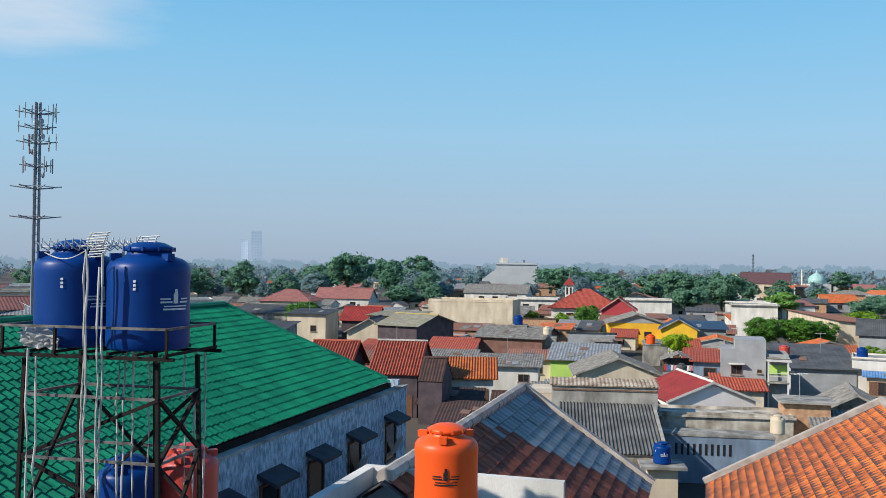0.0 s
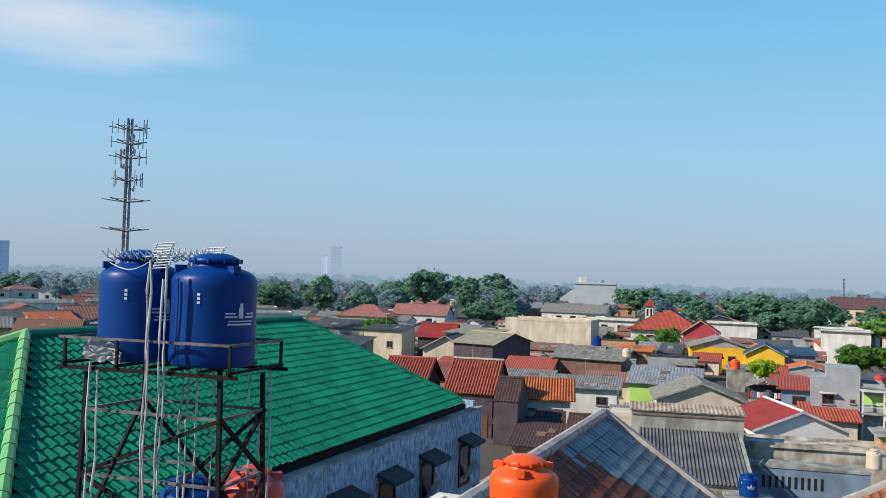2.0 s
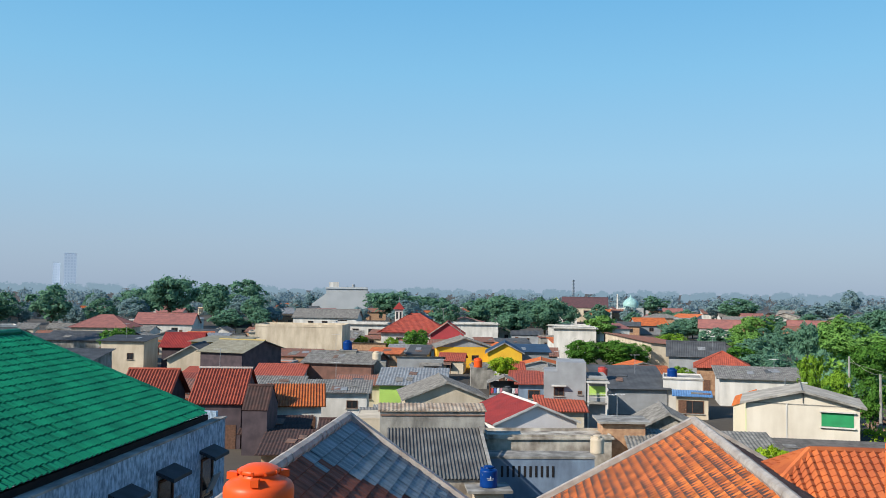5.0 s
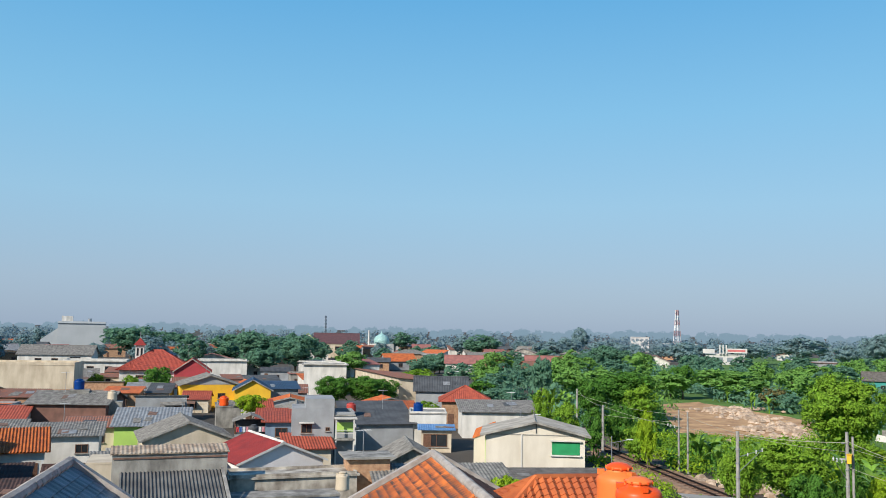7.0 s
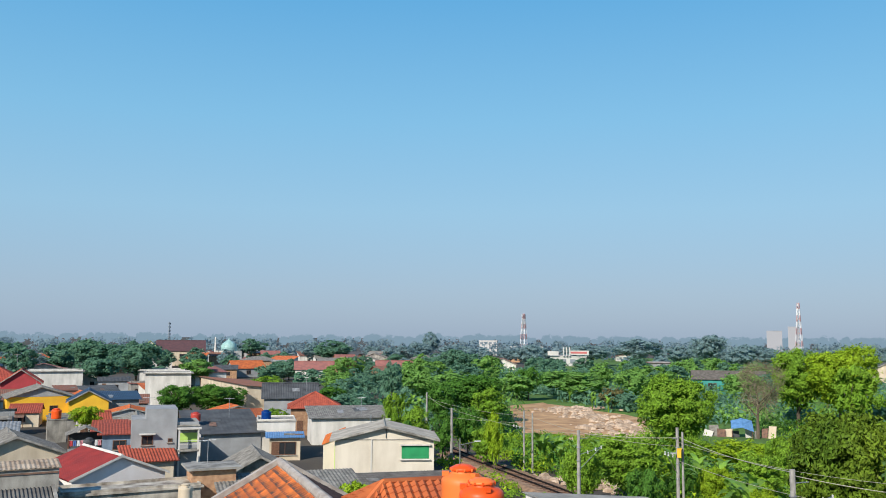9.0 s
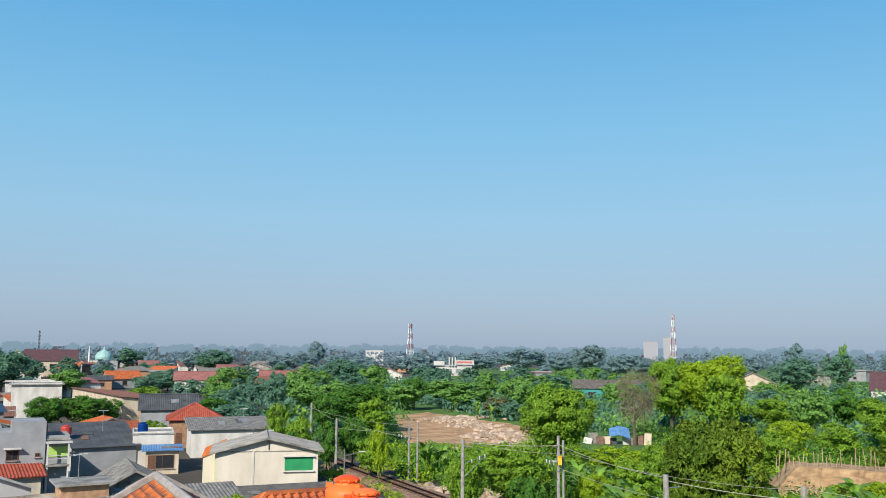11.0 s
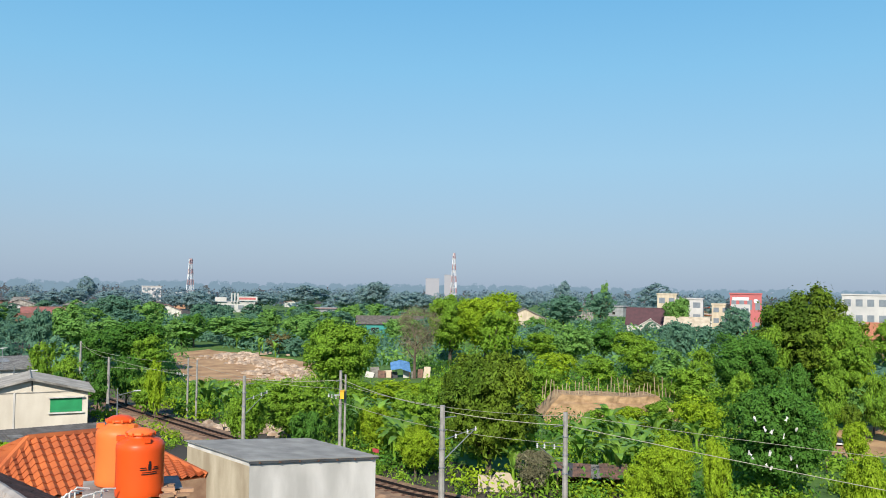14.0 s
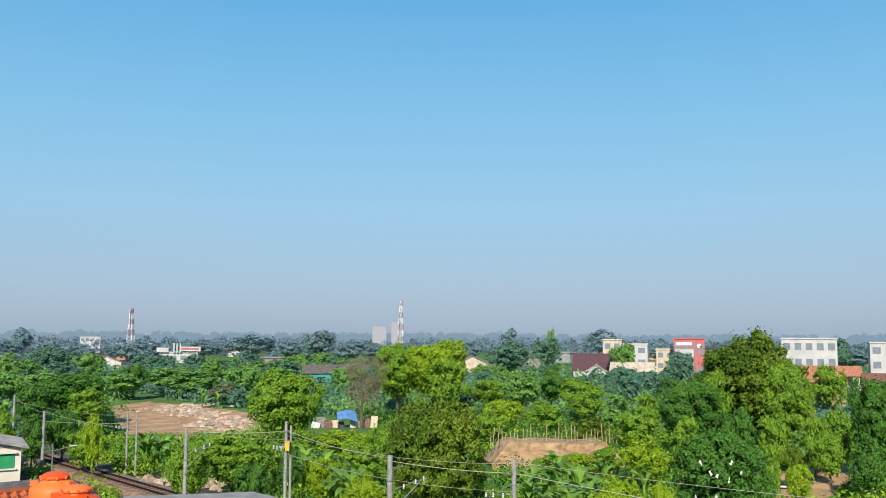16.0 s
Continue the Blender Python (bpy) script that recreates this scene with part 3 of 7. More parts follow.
for key, material in (("dark", M_LEAFD), ("olive", M_LEAFR), ("yellow", M_LEAFY), ("mid", M_LEAF)):
    CROWNS[key + "_thick"] = [crown_mesh(31 + len(key), 20000, 0.0165, material, clumps=150, size=0.78, lump=0.6)]
    CROWNS[key + "_dense"] = [crown_mesh(71 + len(key), 22000, 0.0165, material, clumps=230, size=0.62, lump=0.22, up=0.3)]
CROWNS["dry"] = [crown_mesh(95, 5000, 0.03, M_DRY, clumps=60, thin=0.2, loose=0.9, lump=0.5)]
CROWNS["twig"] = [crown_mesh(91 + i, 2300, 0.075, M_TWIG, clumps=60, size=1.6, thin=0.02, loose=1.5, lump=0.55) for i in range(2)]
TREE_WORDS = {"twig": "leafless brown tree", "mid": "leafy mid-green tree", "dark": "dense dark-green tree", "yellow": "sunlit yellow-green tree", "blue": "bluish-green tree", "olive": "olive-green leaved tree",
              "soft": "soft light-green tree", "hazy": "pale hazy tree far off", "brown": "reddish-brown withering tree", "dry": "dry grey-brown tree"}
count = 0


def tree(x, y, h, w, style="mid", bush=False, label="", base=0.0, depth=None, bare=0.12):
    """A tree of height h and crown width w; a bush has its crown from the ground."""
    global count
    count += 1
    key, _, fine = style.partition("_")
    # far trees switch to the leaf colours with haze mixed in
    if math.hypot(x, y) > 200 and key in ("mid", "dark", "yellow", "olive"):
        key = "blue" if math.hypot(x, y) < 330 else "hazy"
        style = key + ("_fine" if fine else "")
    k = "bush" if bush else "tree"
    ob = thing(k, pose(x, y, base, 0, 0, count * 77 % 360), label or (TREE_WORDS[key].replace("tree", k) + (" growing low on rough ground" if bush else " with an uneven crown on open ground")), k, "vegetation along the railway" if x > 40 else "trees among the houses")
    low = 0.0 if bush else bare * h
    c = part("crown", CROWNS[style][count % len(CROWNS[style])], None, ob)
    c.scale = (w * 1.13, (depth or w) * 1.13, (h - low) * 1.06)
    c.location = (0, 0, low - 0.04 * (h - low))
    tr = part("trunk", TRUNKS[count % 4], None, ob)
    tr.scale = (min(w, h) * 1.0, min(w, h) * 1.0, h * (0.75 if bush else 0.95))
    return ob


# ---- ground, railway, earth ----
tagged(part("ground", Mesh().add([(-4500, -4500, 0), (4500, -4500, 0), (4500, 4500, 0), (-4500, 4500, 0)], [(0, 1, 2, 3)]), M_GROUND), "bare brown earth under the whole neighbourhood", "ground", kind="structure")


def patch(name, pts, z, material, label):
    cx, cy = sum(p[0] for p in pts) / len(pts), sum(p[1] for p in pts) / len(pts)
    rng = random.Random(len(pts))
    ring = []
    for a, b in zip(pts, pts[1:] + pts[:1]):
        for k in range(6):
            f = k / 6
            ring.append((a[0] + (b[0] - a[0]) * f + rng.uniform(-0.7, 0.7), a[1] + (b[1] - a[1]) * f + rng.uniform(-0.7, 0.7)))
    n = len(ring)
    m = Mesh().add([(cx, cy, z)] + [(x, y, z) for x, y in ring] + [(x, y, 0) for x, y in ring], [(0, 1 + i, 1 + (i + 1) % n) for i in range(n)] + [(1 + i, 1 + n + i, 1 + n + (i + 1) % n, 1 + (i + 1) % n) for i in range(n)])
    return tagged(part(name, m, material), label, "ground", kind="structure")


patch("grass", [(56, 20), (62, 60), (75, 100), (120, 190), (420, 420), (700, 250), (620, -120), (150, -60), (52, -30)], 0.05, M_GRASS, "rough green grass and weeds beyond the railway")
YARD = [(81, 82), (84, 95), (111, 132), (124, 136), (119, 112), (114, 97), (96, 80), (90, 85)]
PATH = [(76, 11.5), (79, 14), (88, 15.5), (97, 12), (104, 8), (104, 4), (94, 5.5), (81, 9)]
patch("dirt_yard", YARD, 0.12, M_DIRT, "cleared reddish earth with rubble among the trees")
patch("dirt_path", PATH, 0.12, M_DIRT, "bare earth path between bushes")
patch("dirt_corner", [(75, 8), (81, 5), (64, 1), (61, 5)], 0.1, M_DIRT, "bare brown earth at the foot of bushes")

# earth bank: a cut face below a planted terrace
bank_rng = random.Random(12)
bank = Mesh()
BN = 44
bank_rows = []
for i in range(BN + 1):
    f = i / BN
    fx, fy = 80.2 + 9.8 * f, 38.9 - 10.6 * f
    bite = 0.3 * math.sin(9 * f) + 0.2 * math.sin(23 * f + 1)
    top = (2.75 - 0.5 * f + 0.06 * math.sin(17 * f)) * min(1, 6 * f + 0.2, 6 * (1 - f) + 0.2)
    ring = [(-0.6, 0.0), (0.0, top * 0.3), (0.35, top * 0.42), (0.45, top * 0.68), (0.8, top * 0.74), (0.9, top), (4.5, top * 1.02), (10.0, 0.0)]
    bank_rows += [(fx + 0.79 * (u + bite) + bank_rng.uniform(-0.05, 0.05), fy + 0.61 * (u + bite) + bank_rng.uniform(-0.05, 0.05), z + bank_rng.uniform(-0.05, 0.05)) for u, z in ring]
bank.add(bank_rows, [(i * 8 + j, (i + 1) * 8 + j, (i + 1) * 8 + j + 1, i * 8 + j + 1) for i in range(BN) for j in range(7)])
tagged(part("dirt_terrace", bank, M_BANK), "raised terrace with a cut face of pale tan earth", "ground", kind="structure")

TRACK = [(70, 108), (63.9, 88.8), (58.6, 71.5), (53.5, 55.2), (49.6, 43), (47.0, 32.0), (45.6, 18), (45.2, 2), (45.6, -20)]


def offset_line(pts, d):
    out = []
    for i, p in enumerate(pts):
        a, b = Vector(pts[max(0, i - 1)]), Vector(pts[min(len(pts) - 1, i + 1)])
        t = (b - a).normalized()
        out.append((p[0] - t.y * d, p[1] + t.x * d))
    return out


def strip(d0, d1, z0, z1, wide=0.0):
    a, b = offset_line(TRACK, d0), offset_line(TRACK, d1)
    a2, b2 = offset_line(TRACK, d0 - wide), offset_line(TRACK, d1 + wide)
    n = len(a)
    m = Mesh()
    m.add([(x, y, z1) for x, y in a] + [(x, y, z1) for x, y in b] + [(x, y, z0) for x, y in a2] + [(x, y, z0) for x, y in b2],
          [f for i in range(n - 1) for f in ((i, i + 1, n + i + 1, n + i), (2 * n + i, 2 * n + i + 1, i + 1, i), (n + i, n + i + 1, 3 * n + i + 1, 3 * n + i))])
    return m


rail = thing("railway_track", Matrix(), "rusty narrow-gauge railway track on brown ballast", "railway", kind="structure")
part("ballast", strip(-1.7, 1.7, 0.0, 0.3, 0.6), M_RUST, rail)
for d in (-0.535, 0.535):
    part("rail", strip(d - 0.04, d + 0.04, 0.302, 0.46), M_STEEL, rail, "worn steel rail")
rng = random.Random(3)
sleeper = Mesh().box(-1.0, 1.0, -0.11, 0.11, 0.25, 0.34).mesh(M_WOOD)
for i in range(len(TRACK) - 1):
    a, b = Vector(TRACK[i]), Vector(TRACK[i + 1])
    k = int((b - a).length / 0.75)
    for j in range(k):
        p = a.lerp(b, j / k)
        an = math.degrees(math.atan2((b - a).y, (b - a).x)) - 90
        part("sleeper", sleeper, None, rail, at=pose(p.x, p.y, 0, 0, 0, an))
rub = Mesh()
RUBBLE_HEAPS = [(90.0 + 28 * k / 10 + rng.uniform(-1.5, 1.5), 84.5 + 37 * k / 10 + rng.uniform(-3, 3) - (5 if k < 6 else 0)) for k in range(11)]
for i in range(420):
    hx, hy = RUBBLE_HEAPS[i % 11]
    x, y = hx + rng.gauss(0, 2.4), hy + rng.gauss(0, 2.4)
    r = rng.uniform(0.2, 0.75) * (1.5 if i % 7 == 0 else 0.9)
    rub.lathe([(0.02, 0), (r, 0.1 * r), (r * 0.8, 0.5 * r), (0.05, 0.75 * r)], 5, (x, y, 0.1))
for i in range(90):
    x, y = rng.uniform(57, 64), rng.uniform(54, 66)
    r = rng.uniform(0.15, 0.6)
    rub.lathe([(0.02, 0), (r, 0.1 * r), (r * 0.8, 0.6 * r), (0.05, 0.9 * r)], 5, (x, y, 0.0))
tagged(part("rubble", rub, M_RUBBLE), "pale heaps of rubble and waste on bare earth", "rubble", kind="stuff")


# ---- green-roofed building ----
def tile_mesh(w, l, amp, material):
    """One pan tile: a shallow S across, lip at the lower end."""
    m = Mesh()
    n = 5
    prof = [(w * (i / (n - 1) - 0.5), amp * math.sin(2 * math.pi * i / (n - 1))) for i in range(n)]
    top = [(x, y, z + (0.035 if y < 0.01 else 0.006)) for y in (0.0, l) for x, z in prof]
    low = [(x, 0.0, z + 0.008) for x, z in prof]
    m.add(top + low, [(i, i + 1, n + i + 1, n + i) for i in range(n - 1)] + [(2 * n + i, 2 * n + i + 1, i + 1, i) for i in range(n - 1)])
    return m.mesh(material)


def tiled_face(parent, o, s, t, wide, tops, tw, tl, me, material, near, name="roof_tile", skip=0.0, seed=1, only=None):
    """Lays pan tiles over a roof face. Tiles with near(s, t) true are parts; the rest is one mesh."""
    o, s, t = Vector(o), Vector(s).normalized(), Vector(t).normalized()
    nrm = s.cross(t)
    if nrm.z < 0:
        nrm = -nrm
    rr = random.Random(seed)
    rest_v, rest_f = [], []
    base_v = np.array([v.co[:] for v in me.vertices])
    base_f = [tuple(p.vertices) for p in me.polygons]
    made = 0
    for j in range(int(max(p[1] for p in tops) / tl) + 1):
        for i in range(int(wide / tw)):
            x, y = (i + 0.5) * tw, j * tl
            if y + tl * 0.5 > float(np.interp(x, [p[0] for p in tops], [p[1] for p in tops])):
                continue
            if rr.random() < skip:
                continue
            jit = random.Random(i * 977 + j)
            if only and not only(x + jit.uniform(-0.3, 0.3), y + jit.uniform(-0.25, 0.25)):
                continue
            p = o + s * x + t * y + nrm * rr.uniform(0, 0.012)
            q = Matrix((s, t, s.cross(t))).transposed().to_4x4()
            m = Matrix.Translation(p) @ q @ pose(0, 0, 0, rr.uniform(-0.6, 0.6), rr.uniform(-1, 1), rr.uniform(-1.0, 1.0))
            if near(x, y) and made < 300:
                part(name, me, None, parent, at=m)
                made += 1
            else:
                k = len(rest_v)
                a = np.array(m)
                rest_v.extend((base_v @ a[:3, :3].T + a[:3, 3]).tolist())
                rest_f.extend([tuple(v + k for v in f) for f in base_f])
    if rest_v:
        r = part("roof_tiles", Mesh().add(rest_v, rest_f), material, parent)
        tagged(r, kind="stuff")


def face(pts, thick=0.03):
    """A thin solid plate through the given corners."""
    p = [Vector(q) for q in pts]
    n = (p[1] - p[0]).cross(p[2] - p[0]).normalized()
    if n.z < 0:
        n = -n
    k = len(p)
    return Mesh().add([tuple(q) for q in p] + [tuple(q - n * thick) for q in p], [tuple(range(k)), tuple(range(2 * k - 1, k - 1, -1))] + [(i, (i + 1) % k, (i + 1) % k + k, i + k) for i in range(k)])


GRID = -16.0
gb = thing("green_roof_building", pose(-2.3, 29.1, 0, 0, 0, GRID), "stained grey building under a glossy green tiled hip roof", "building")
gw = Mesh()
gw.box(0.1, 0.35, -30, 1.0, 0, 9.18).box(-10.4, 0.1, 0.8, 1.0, 0, 9.4).box(-10.4, -10.2, -30, 0.8, 0, 9.3)
part("wall", gw, M_STAINWALL, gb, "grey plaster wall streaked with black damp stains")
part("coping", Mesh().box(0.08, 0.40, -30, 1.04, 9.182, 9.23), M_CONC, gb)
GE, GR, GZ, GF, GN = 9.45, 12.0, 5.0, -2.2, -13.3
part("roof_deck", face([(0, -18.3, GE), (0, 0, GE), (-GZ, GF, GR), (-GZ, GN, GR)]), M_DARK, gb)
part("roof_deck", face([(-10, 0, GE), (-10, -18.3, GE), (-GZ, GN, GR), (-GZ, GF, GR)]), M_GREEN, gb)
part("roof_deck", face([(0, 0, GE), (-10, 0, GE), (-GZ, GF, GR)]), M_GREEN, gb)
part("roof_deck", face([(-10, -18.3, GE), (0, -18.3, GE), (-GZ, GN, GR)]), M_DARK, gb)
# near-black strip draws the shadow gap between tile edge and coping
part("gutter_shade_strip", Mesh().box(-0.02, 0.098, -18.4, 0.1, 9.1, 9.4), M_STEEL, gb)
GT = tile_mesh(0.245, 0.34, 0.03, M_GREEN)
ln = math.hypot(GZ, GR - GE)
tiled_face(gb, (0.12, -18.3, GE + 0.0), (0, 1, 0), (-GZ, 0, GR - GE), 18.3, [(0, 0), (5.0, ln), (16.1, ln), (18.3, 0)], 0.24, 0.29, GT, M_GREEN, lambda x, y: 4.5 < x < 11 and y < 3.2)
ln2 = math.hypot(5.0, GR - GE)
tiled_face(gb, (-10, -18.3, GE), (1, 0, 0), (0, 5.0, GR - GE), 10, [(0, 0), (5, ln2), (10, 0)], 0.24, 0.29, GT, M_GREEN, lambda x, y: False, seed=2)
part("ridge_cap", Mesh().rod((-GZ, GN, GR + 0.06), (-GZ, GF, GR + 0.06), 0.10, 8), M_GREEN, gb)
for px, py, qy in ((0, 0, GF), (-10, 0, GF), (0, -18.3, GN), (-10, -18.3, GN)):
    a, b = Vector((px, py, GE + 0.08)), Vector((-GZ, qy, GR + 0.06))
    for k in range(16):
        part("hip_cap", Mesh().rod(a.lerp(b, k / 16), a.lerp(b, (k + 1.15) / 16), 0.125 if py else 0.085, 8, 0.105 if py else 0.075), M_GREENCAP if py else M_GREEN, gb)
for k, (wy, z0, h) in enumerate(((-11.5, 6.9, 1.3), (-9.0, 6.9, 1.3), (-6.4, 6.9, 1.3), (-3.7, 6.9, 1.3), (-0.6, 6.9, 1.3), (-9.0, 3.4, 1.3), (-6.4, 3.4, 1.3), (-3.7, 3.4, 1.3), (-0.6, 3.4, 1.3))):
    w = part("window", Mesh().box(0.352, 0.40, wy - 0.5, wy + 0.5, z0, z0 + 0.07).box(0.352, 0.40, wy - 0.5, wy + 0.5, z0 + h - 0.07, z0 + h).box(0.352, 0.40, wy - 0.5, wy - 0.43, z0 + 0.07, z0 + h - 0.07).box(0.352, 0.40, wy + 0.43, wy + 0.5, z0 + 0.07, z0 + h - 0.07), M_WOOD, gb)
    part("pane", Mesh().box(0.352, 0.365, wy - 0.43, wy + 0.43, z0 + 0.07, z0 + h - 0.07), M_GLASS, w)
    part("awning", Mesh().prism([(0.352, z0 + h + 0.30), (0.352, z0 + h + 0.2), (0.86, z0 + h + 0.0), (0.86, z0 + h + 0.1)], wy - 0.62, wy + 0.62), M_AWNING, w, "small dark sheet awning")
    if k in (3, 4):
        part("casement", Mesh().box(-0.02, 0.02, 0, 0.6, 0, 0.6), M_GREYWALL, w, "open casement with pale glass", at=pose(0.46, wy - 0.3, z0 + 0.25, 0, 24, 0))


# ---- near tiled roofs ----
def gable_roof(name, x, y, rot, z, half, drop, length, label, me, material, near_l, near_r, verge, back=None, wall=M_GREYWALL, patch_of=None, patch_me=None, patch_mat=None, tw=0.235, tl=0.27, deck=None):
    """Ridge from the far peak at x, y towards the viewer; tile faces, verge and ridge caps, walls below."""
    g = thing(name, pose(x, y, 0, 0, 0, rot), label, "house")
    for sx in (-1, 1):
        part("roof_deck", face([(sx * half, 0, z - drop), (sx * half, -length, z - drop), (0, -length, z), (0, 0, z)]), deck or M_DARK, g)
        ln = math.hypot(half, drop)
        if sx < 0:
            tiled_face(g, (-half, -length, z - drop + 0.02), (0, 1, 0), (half, 0, drop), length, [(0, ln), (length, ln)], tw, tl, me, material, near_l, seed=5)
        else:
            tiled_face(g, (half, -length, z - drop + 0.02), (0, 1, 0), (-half, 0, drop), length, [(0, ln), (length, ln)], tw, tl, me, material, near_r, seed=6, only=(lambda u, v: not patch_of(u, v)) if patch_of else None)
            if patch_of:
                tiled_face(g, (half, -length, z - drop + 0.02), (0, 1, 0), (-half, 0, drop), length, [(0, ln), (length, ln)], tw, tl, patch_me, patch_mat, near_r, seed=6, only=patch_of)
        part("verge", Mesh().bar((sx * (half + 0.05), 0.02, z - drop + 0.06), (0, 0.02, z + 0.1), 0.26, 0.16), verge, g, "cement verge capping")
    n = int(length / 0.42)
    rr = random.Random(9)
    for k in range(n):
        part("ridge_tile", Mesh().rod((rr.uniform(-0.01, 0.01), -k * 0.42 - 0.45, z + 0.03), (rr.uniform(-0.01, 0.01), -k * 0.42, z + 0.05), 0.15, 8, 0.135), verge, g)
    part("wall", Mesh().prism([(-half + 0.25, 0), (half - 0.25, 0), (half - 0.25, z - drop + 0.05), (0, z - 0.1), (-half + 0.25, z - drop + 0.05)], -length + 0.3, -0.15), wall, g)
    return g


M_VERGE = mat("cement_verge", (0.42, 0.38, 0.34), (0.30, 0.26, 0.23), 0.95, 3, 0.3)
# one red tile in two colours: blue-grey for shade, red for sun
M_TILESHADE = mat("shade_grey_tile", (0.19, 0.235, 0.27), (0.10, 0.125, 0.145), 0.5, 1.4, 0.2, vary=0.28)
M_TILESUN = mat("sunlit_red_tile", (0.28, 0.075, 0.038), (0.13, 0.045, 0.03), 0.8, 1.6, 0.2, vary=0.35, spec=0.2)
OT = tile_mesh(0.226, 0.30, 0.009, M_TILE)
DT = tile_mesh(0.24, 0.31, 0.011, M_DARKTILE)
WT = tile_mesh(0.335, 0.37, 0.007, M_TILESHADE)
RT = tile_mesh(0.335, 0.37, 0.007, M_TILESUN)
# patch_of sets the edge between painted shade and sunlit tiles
gable_roof("grey_tile_house", 1.9, 23.9, GRID, 10.0, 3.55, 2.4, 11.0, "house with red flat tile roof, its shaded part painted blue-grey", WT, M_TILESHADE, lambda x, y: False, lambda x, y: x > 5.4, M_VERGE, patch_of=lambda u, v: v < 4.0 - 1.06 * (u - 5.8), patch_me=RT, patch_mat=M_TILESUN, tw=0.34, tl=0.32)
# right slope's shade is painted by laying the dark mossy tile there
gable_roof("orange_tile_house", 13.4, 26.9, GRID, 9.3, 5.3, 2.95, 15.0, "house with a bright orange clay tile gable roof", OT, M_TILE, lambda x, y: x > 10.5, lambda x, y: False, M_VERGE, patch_of=lambda u, v: True, patch_me=DT, patch_mat=M_DARKTILE, deck=M_DARKTILE)


# ---- tanks ----
def tank_shape(r, h):
    return Mesh().lathe([(0.0, 0), (r * 0.94, 0), (r * 0.985, 0.03), (r, 0.10 * h), (r * 0.985, 0.30 * h), (r * 0.985, 0.36 * h), (r * 0.985, 0.60 * h), (r, 0.70 * h), (r * 0.99, 0.76 * h), (r * 0.93, 0.80 * h), (r * 0.80, 0.835 * h), (r * 0.60, 0.86 * h), (r * 0.54, 0.88 * h), (r * 0.53, 0.925 * h), (0.0, 0.925 * h)], 40)


def water_tank(x, y, z, r, h, material, label, print_mat, turn=0.0, bars=True, lid_mat=None):
    t = thing("water_tank", pose(x, y, z, 0, 0, turn), label, "water tank")
    part("body", tank_shape(r, h), material, t, smooth=True)
    lid = Mesh().lathe([(r * 0.57, 0.905 * h), (r * 0.59, 0.91 * h), (r * 0.59, 0.94 * h), (r * 0.55, 0.95 * h), (r * 0.36, 0.985 * h), (r * 0.12, h), (0.0, h)], 28)
    part("lid", lid, lid_mat or material, t, smooth=True)
    for k in range(10):
        a = 2 * math.pi * k / 10
        part("lid_grip", Mesh().bar((r * 0.585 * math.cos(a), r * 0.585 * math.sin(a), 0.905 * h), (r * 0.585 * math.cos(a), r * 0.585 * math.sin(a), 0.945 * h), 0.03), material, t)
    for a in (0.6, 2.7, 4.6):
        part("lug", Mesh().box(-0.07, 0.07, -0.05, 0.05, 0, 0.09), material, t, at=pose(r * 0.80 * math.cos(a), r * 0.80 * math.sin(a), 0.82 * h, 0, 0, math.degrees(a)))
    if bars:
        def put(u0, u1, v0, v1):
            vs = []
            n = 5
            for v in (v0, v1):
                for i in range(n):
                    a = -math.pi / 2 + (u0 + (u1 - u0) * i / (n - 1)) / r
                    vs.append(((r + 0.004) * math.cos(a), (r + 0.004) * math.sin(a), v))
            part("print_bar", Mesh().add(vs, [(i, i + 1, n + i + 1, n + i) for i in range(n - 1)]), print_mat, t)
        s = r / 0.46
        put(-0.16 * s, 0.16 * s, 0.37 * h, 0.385 * h), put(-0.15 * s, 0.17 * s, 0.40 * h, 0.41 * h)
        put(-0.19 * s, -0.05 * s, 0.435 * h, 0.45 * h), put(0.05 * s, 0.19 * s, 0.435 * h, 0.45 * h), put(-0.19 * s, -0.07 * s, 0.465 * h, 0.478 * h), put(0.07 * s, 0.19 * s, 0.465 * h, 0.478 * h)
        put(-0.035 * s, 0.025 * s, 0.43 * h, 0.52 * h), put(-0.02 * s, 0.02 * s, 0.52 * h, 0.56 * h)
        if print_mat is M_SIGN:
            for v in (0.55, 0.585, 0.62):
                put(-0.48 * s, -0.45 * s, v * h, (v + 0.022) * h)
    return t


# concrete roof box with the orange tank
bx = thing("roof_box", pose(-2.2, 11.9, 0, 0, 0, GRID), "pale concrete flat roof with raised white rim", "building")
bm_ = Mesh().box(0, 3.4, 0, 2.6, 0, 9.45)
part("wall", bm_, M_WHITE, bx)
part("rim", Mesh().box(-0.05, 0.13, -0.05, 2.65, 9.452, 10.0).box(0.13, 3.4, 2.47, 2.65, 9.452, 10.0).box(0.13, 4.6, -0.05, 0.13, 9.452, 9.98), M_WHITE, bx)
part("pedestal", Mesh().box(1.6, 2.7, -0.9, 0.3, 9.0, 10.1), M_CONC, bx)
water_tank(-0.12, 11.3, 10.102, 0.44, 1.2, M_PLASTICO, "bright orange plastic water tank on a concrete roof", M_BLACK, 0)

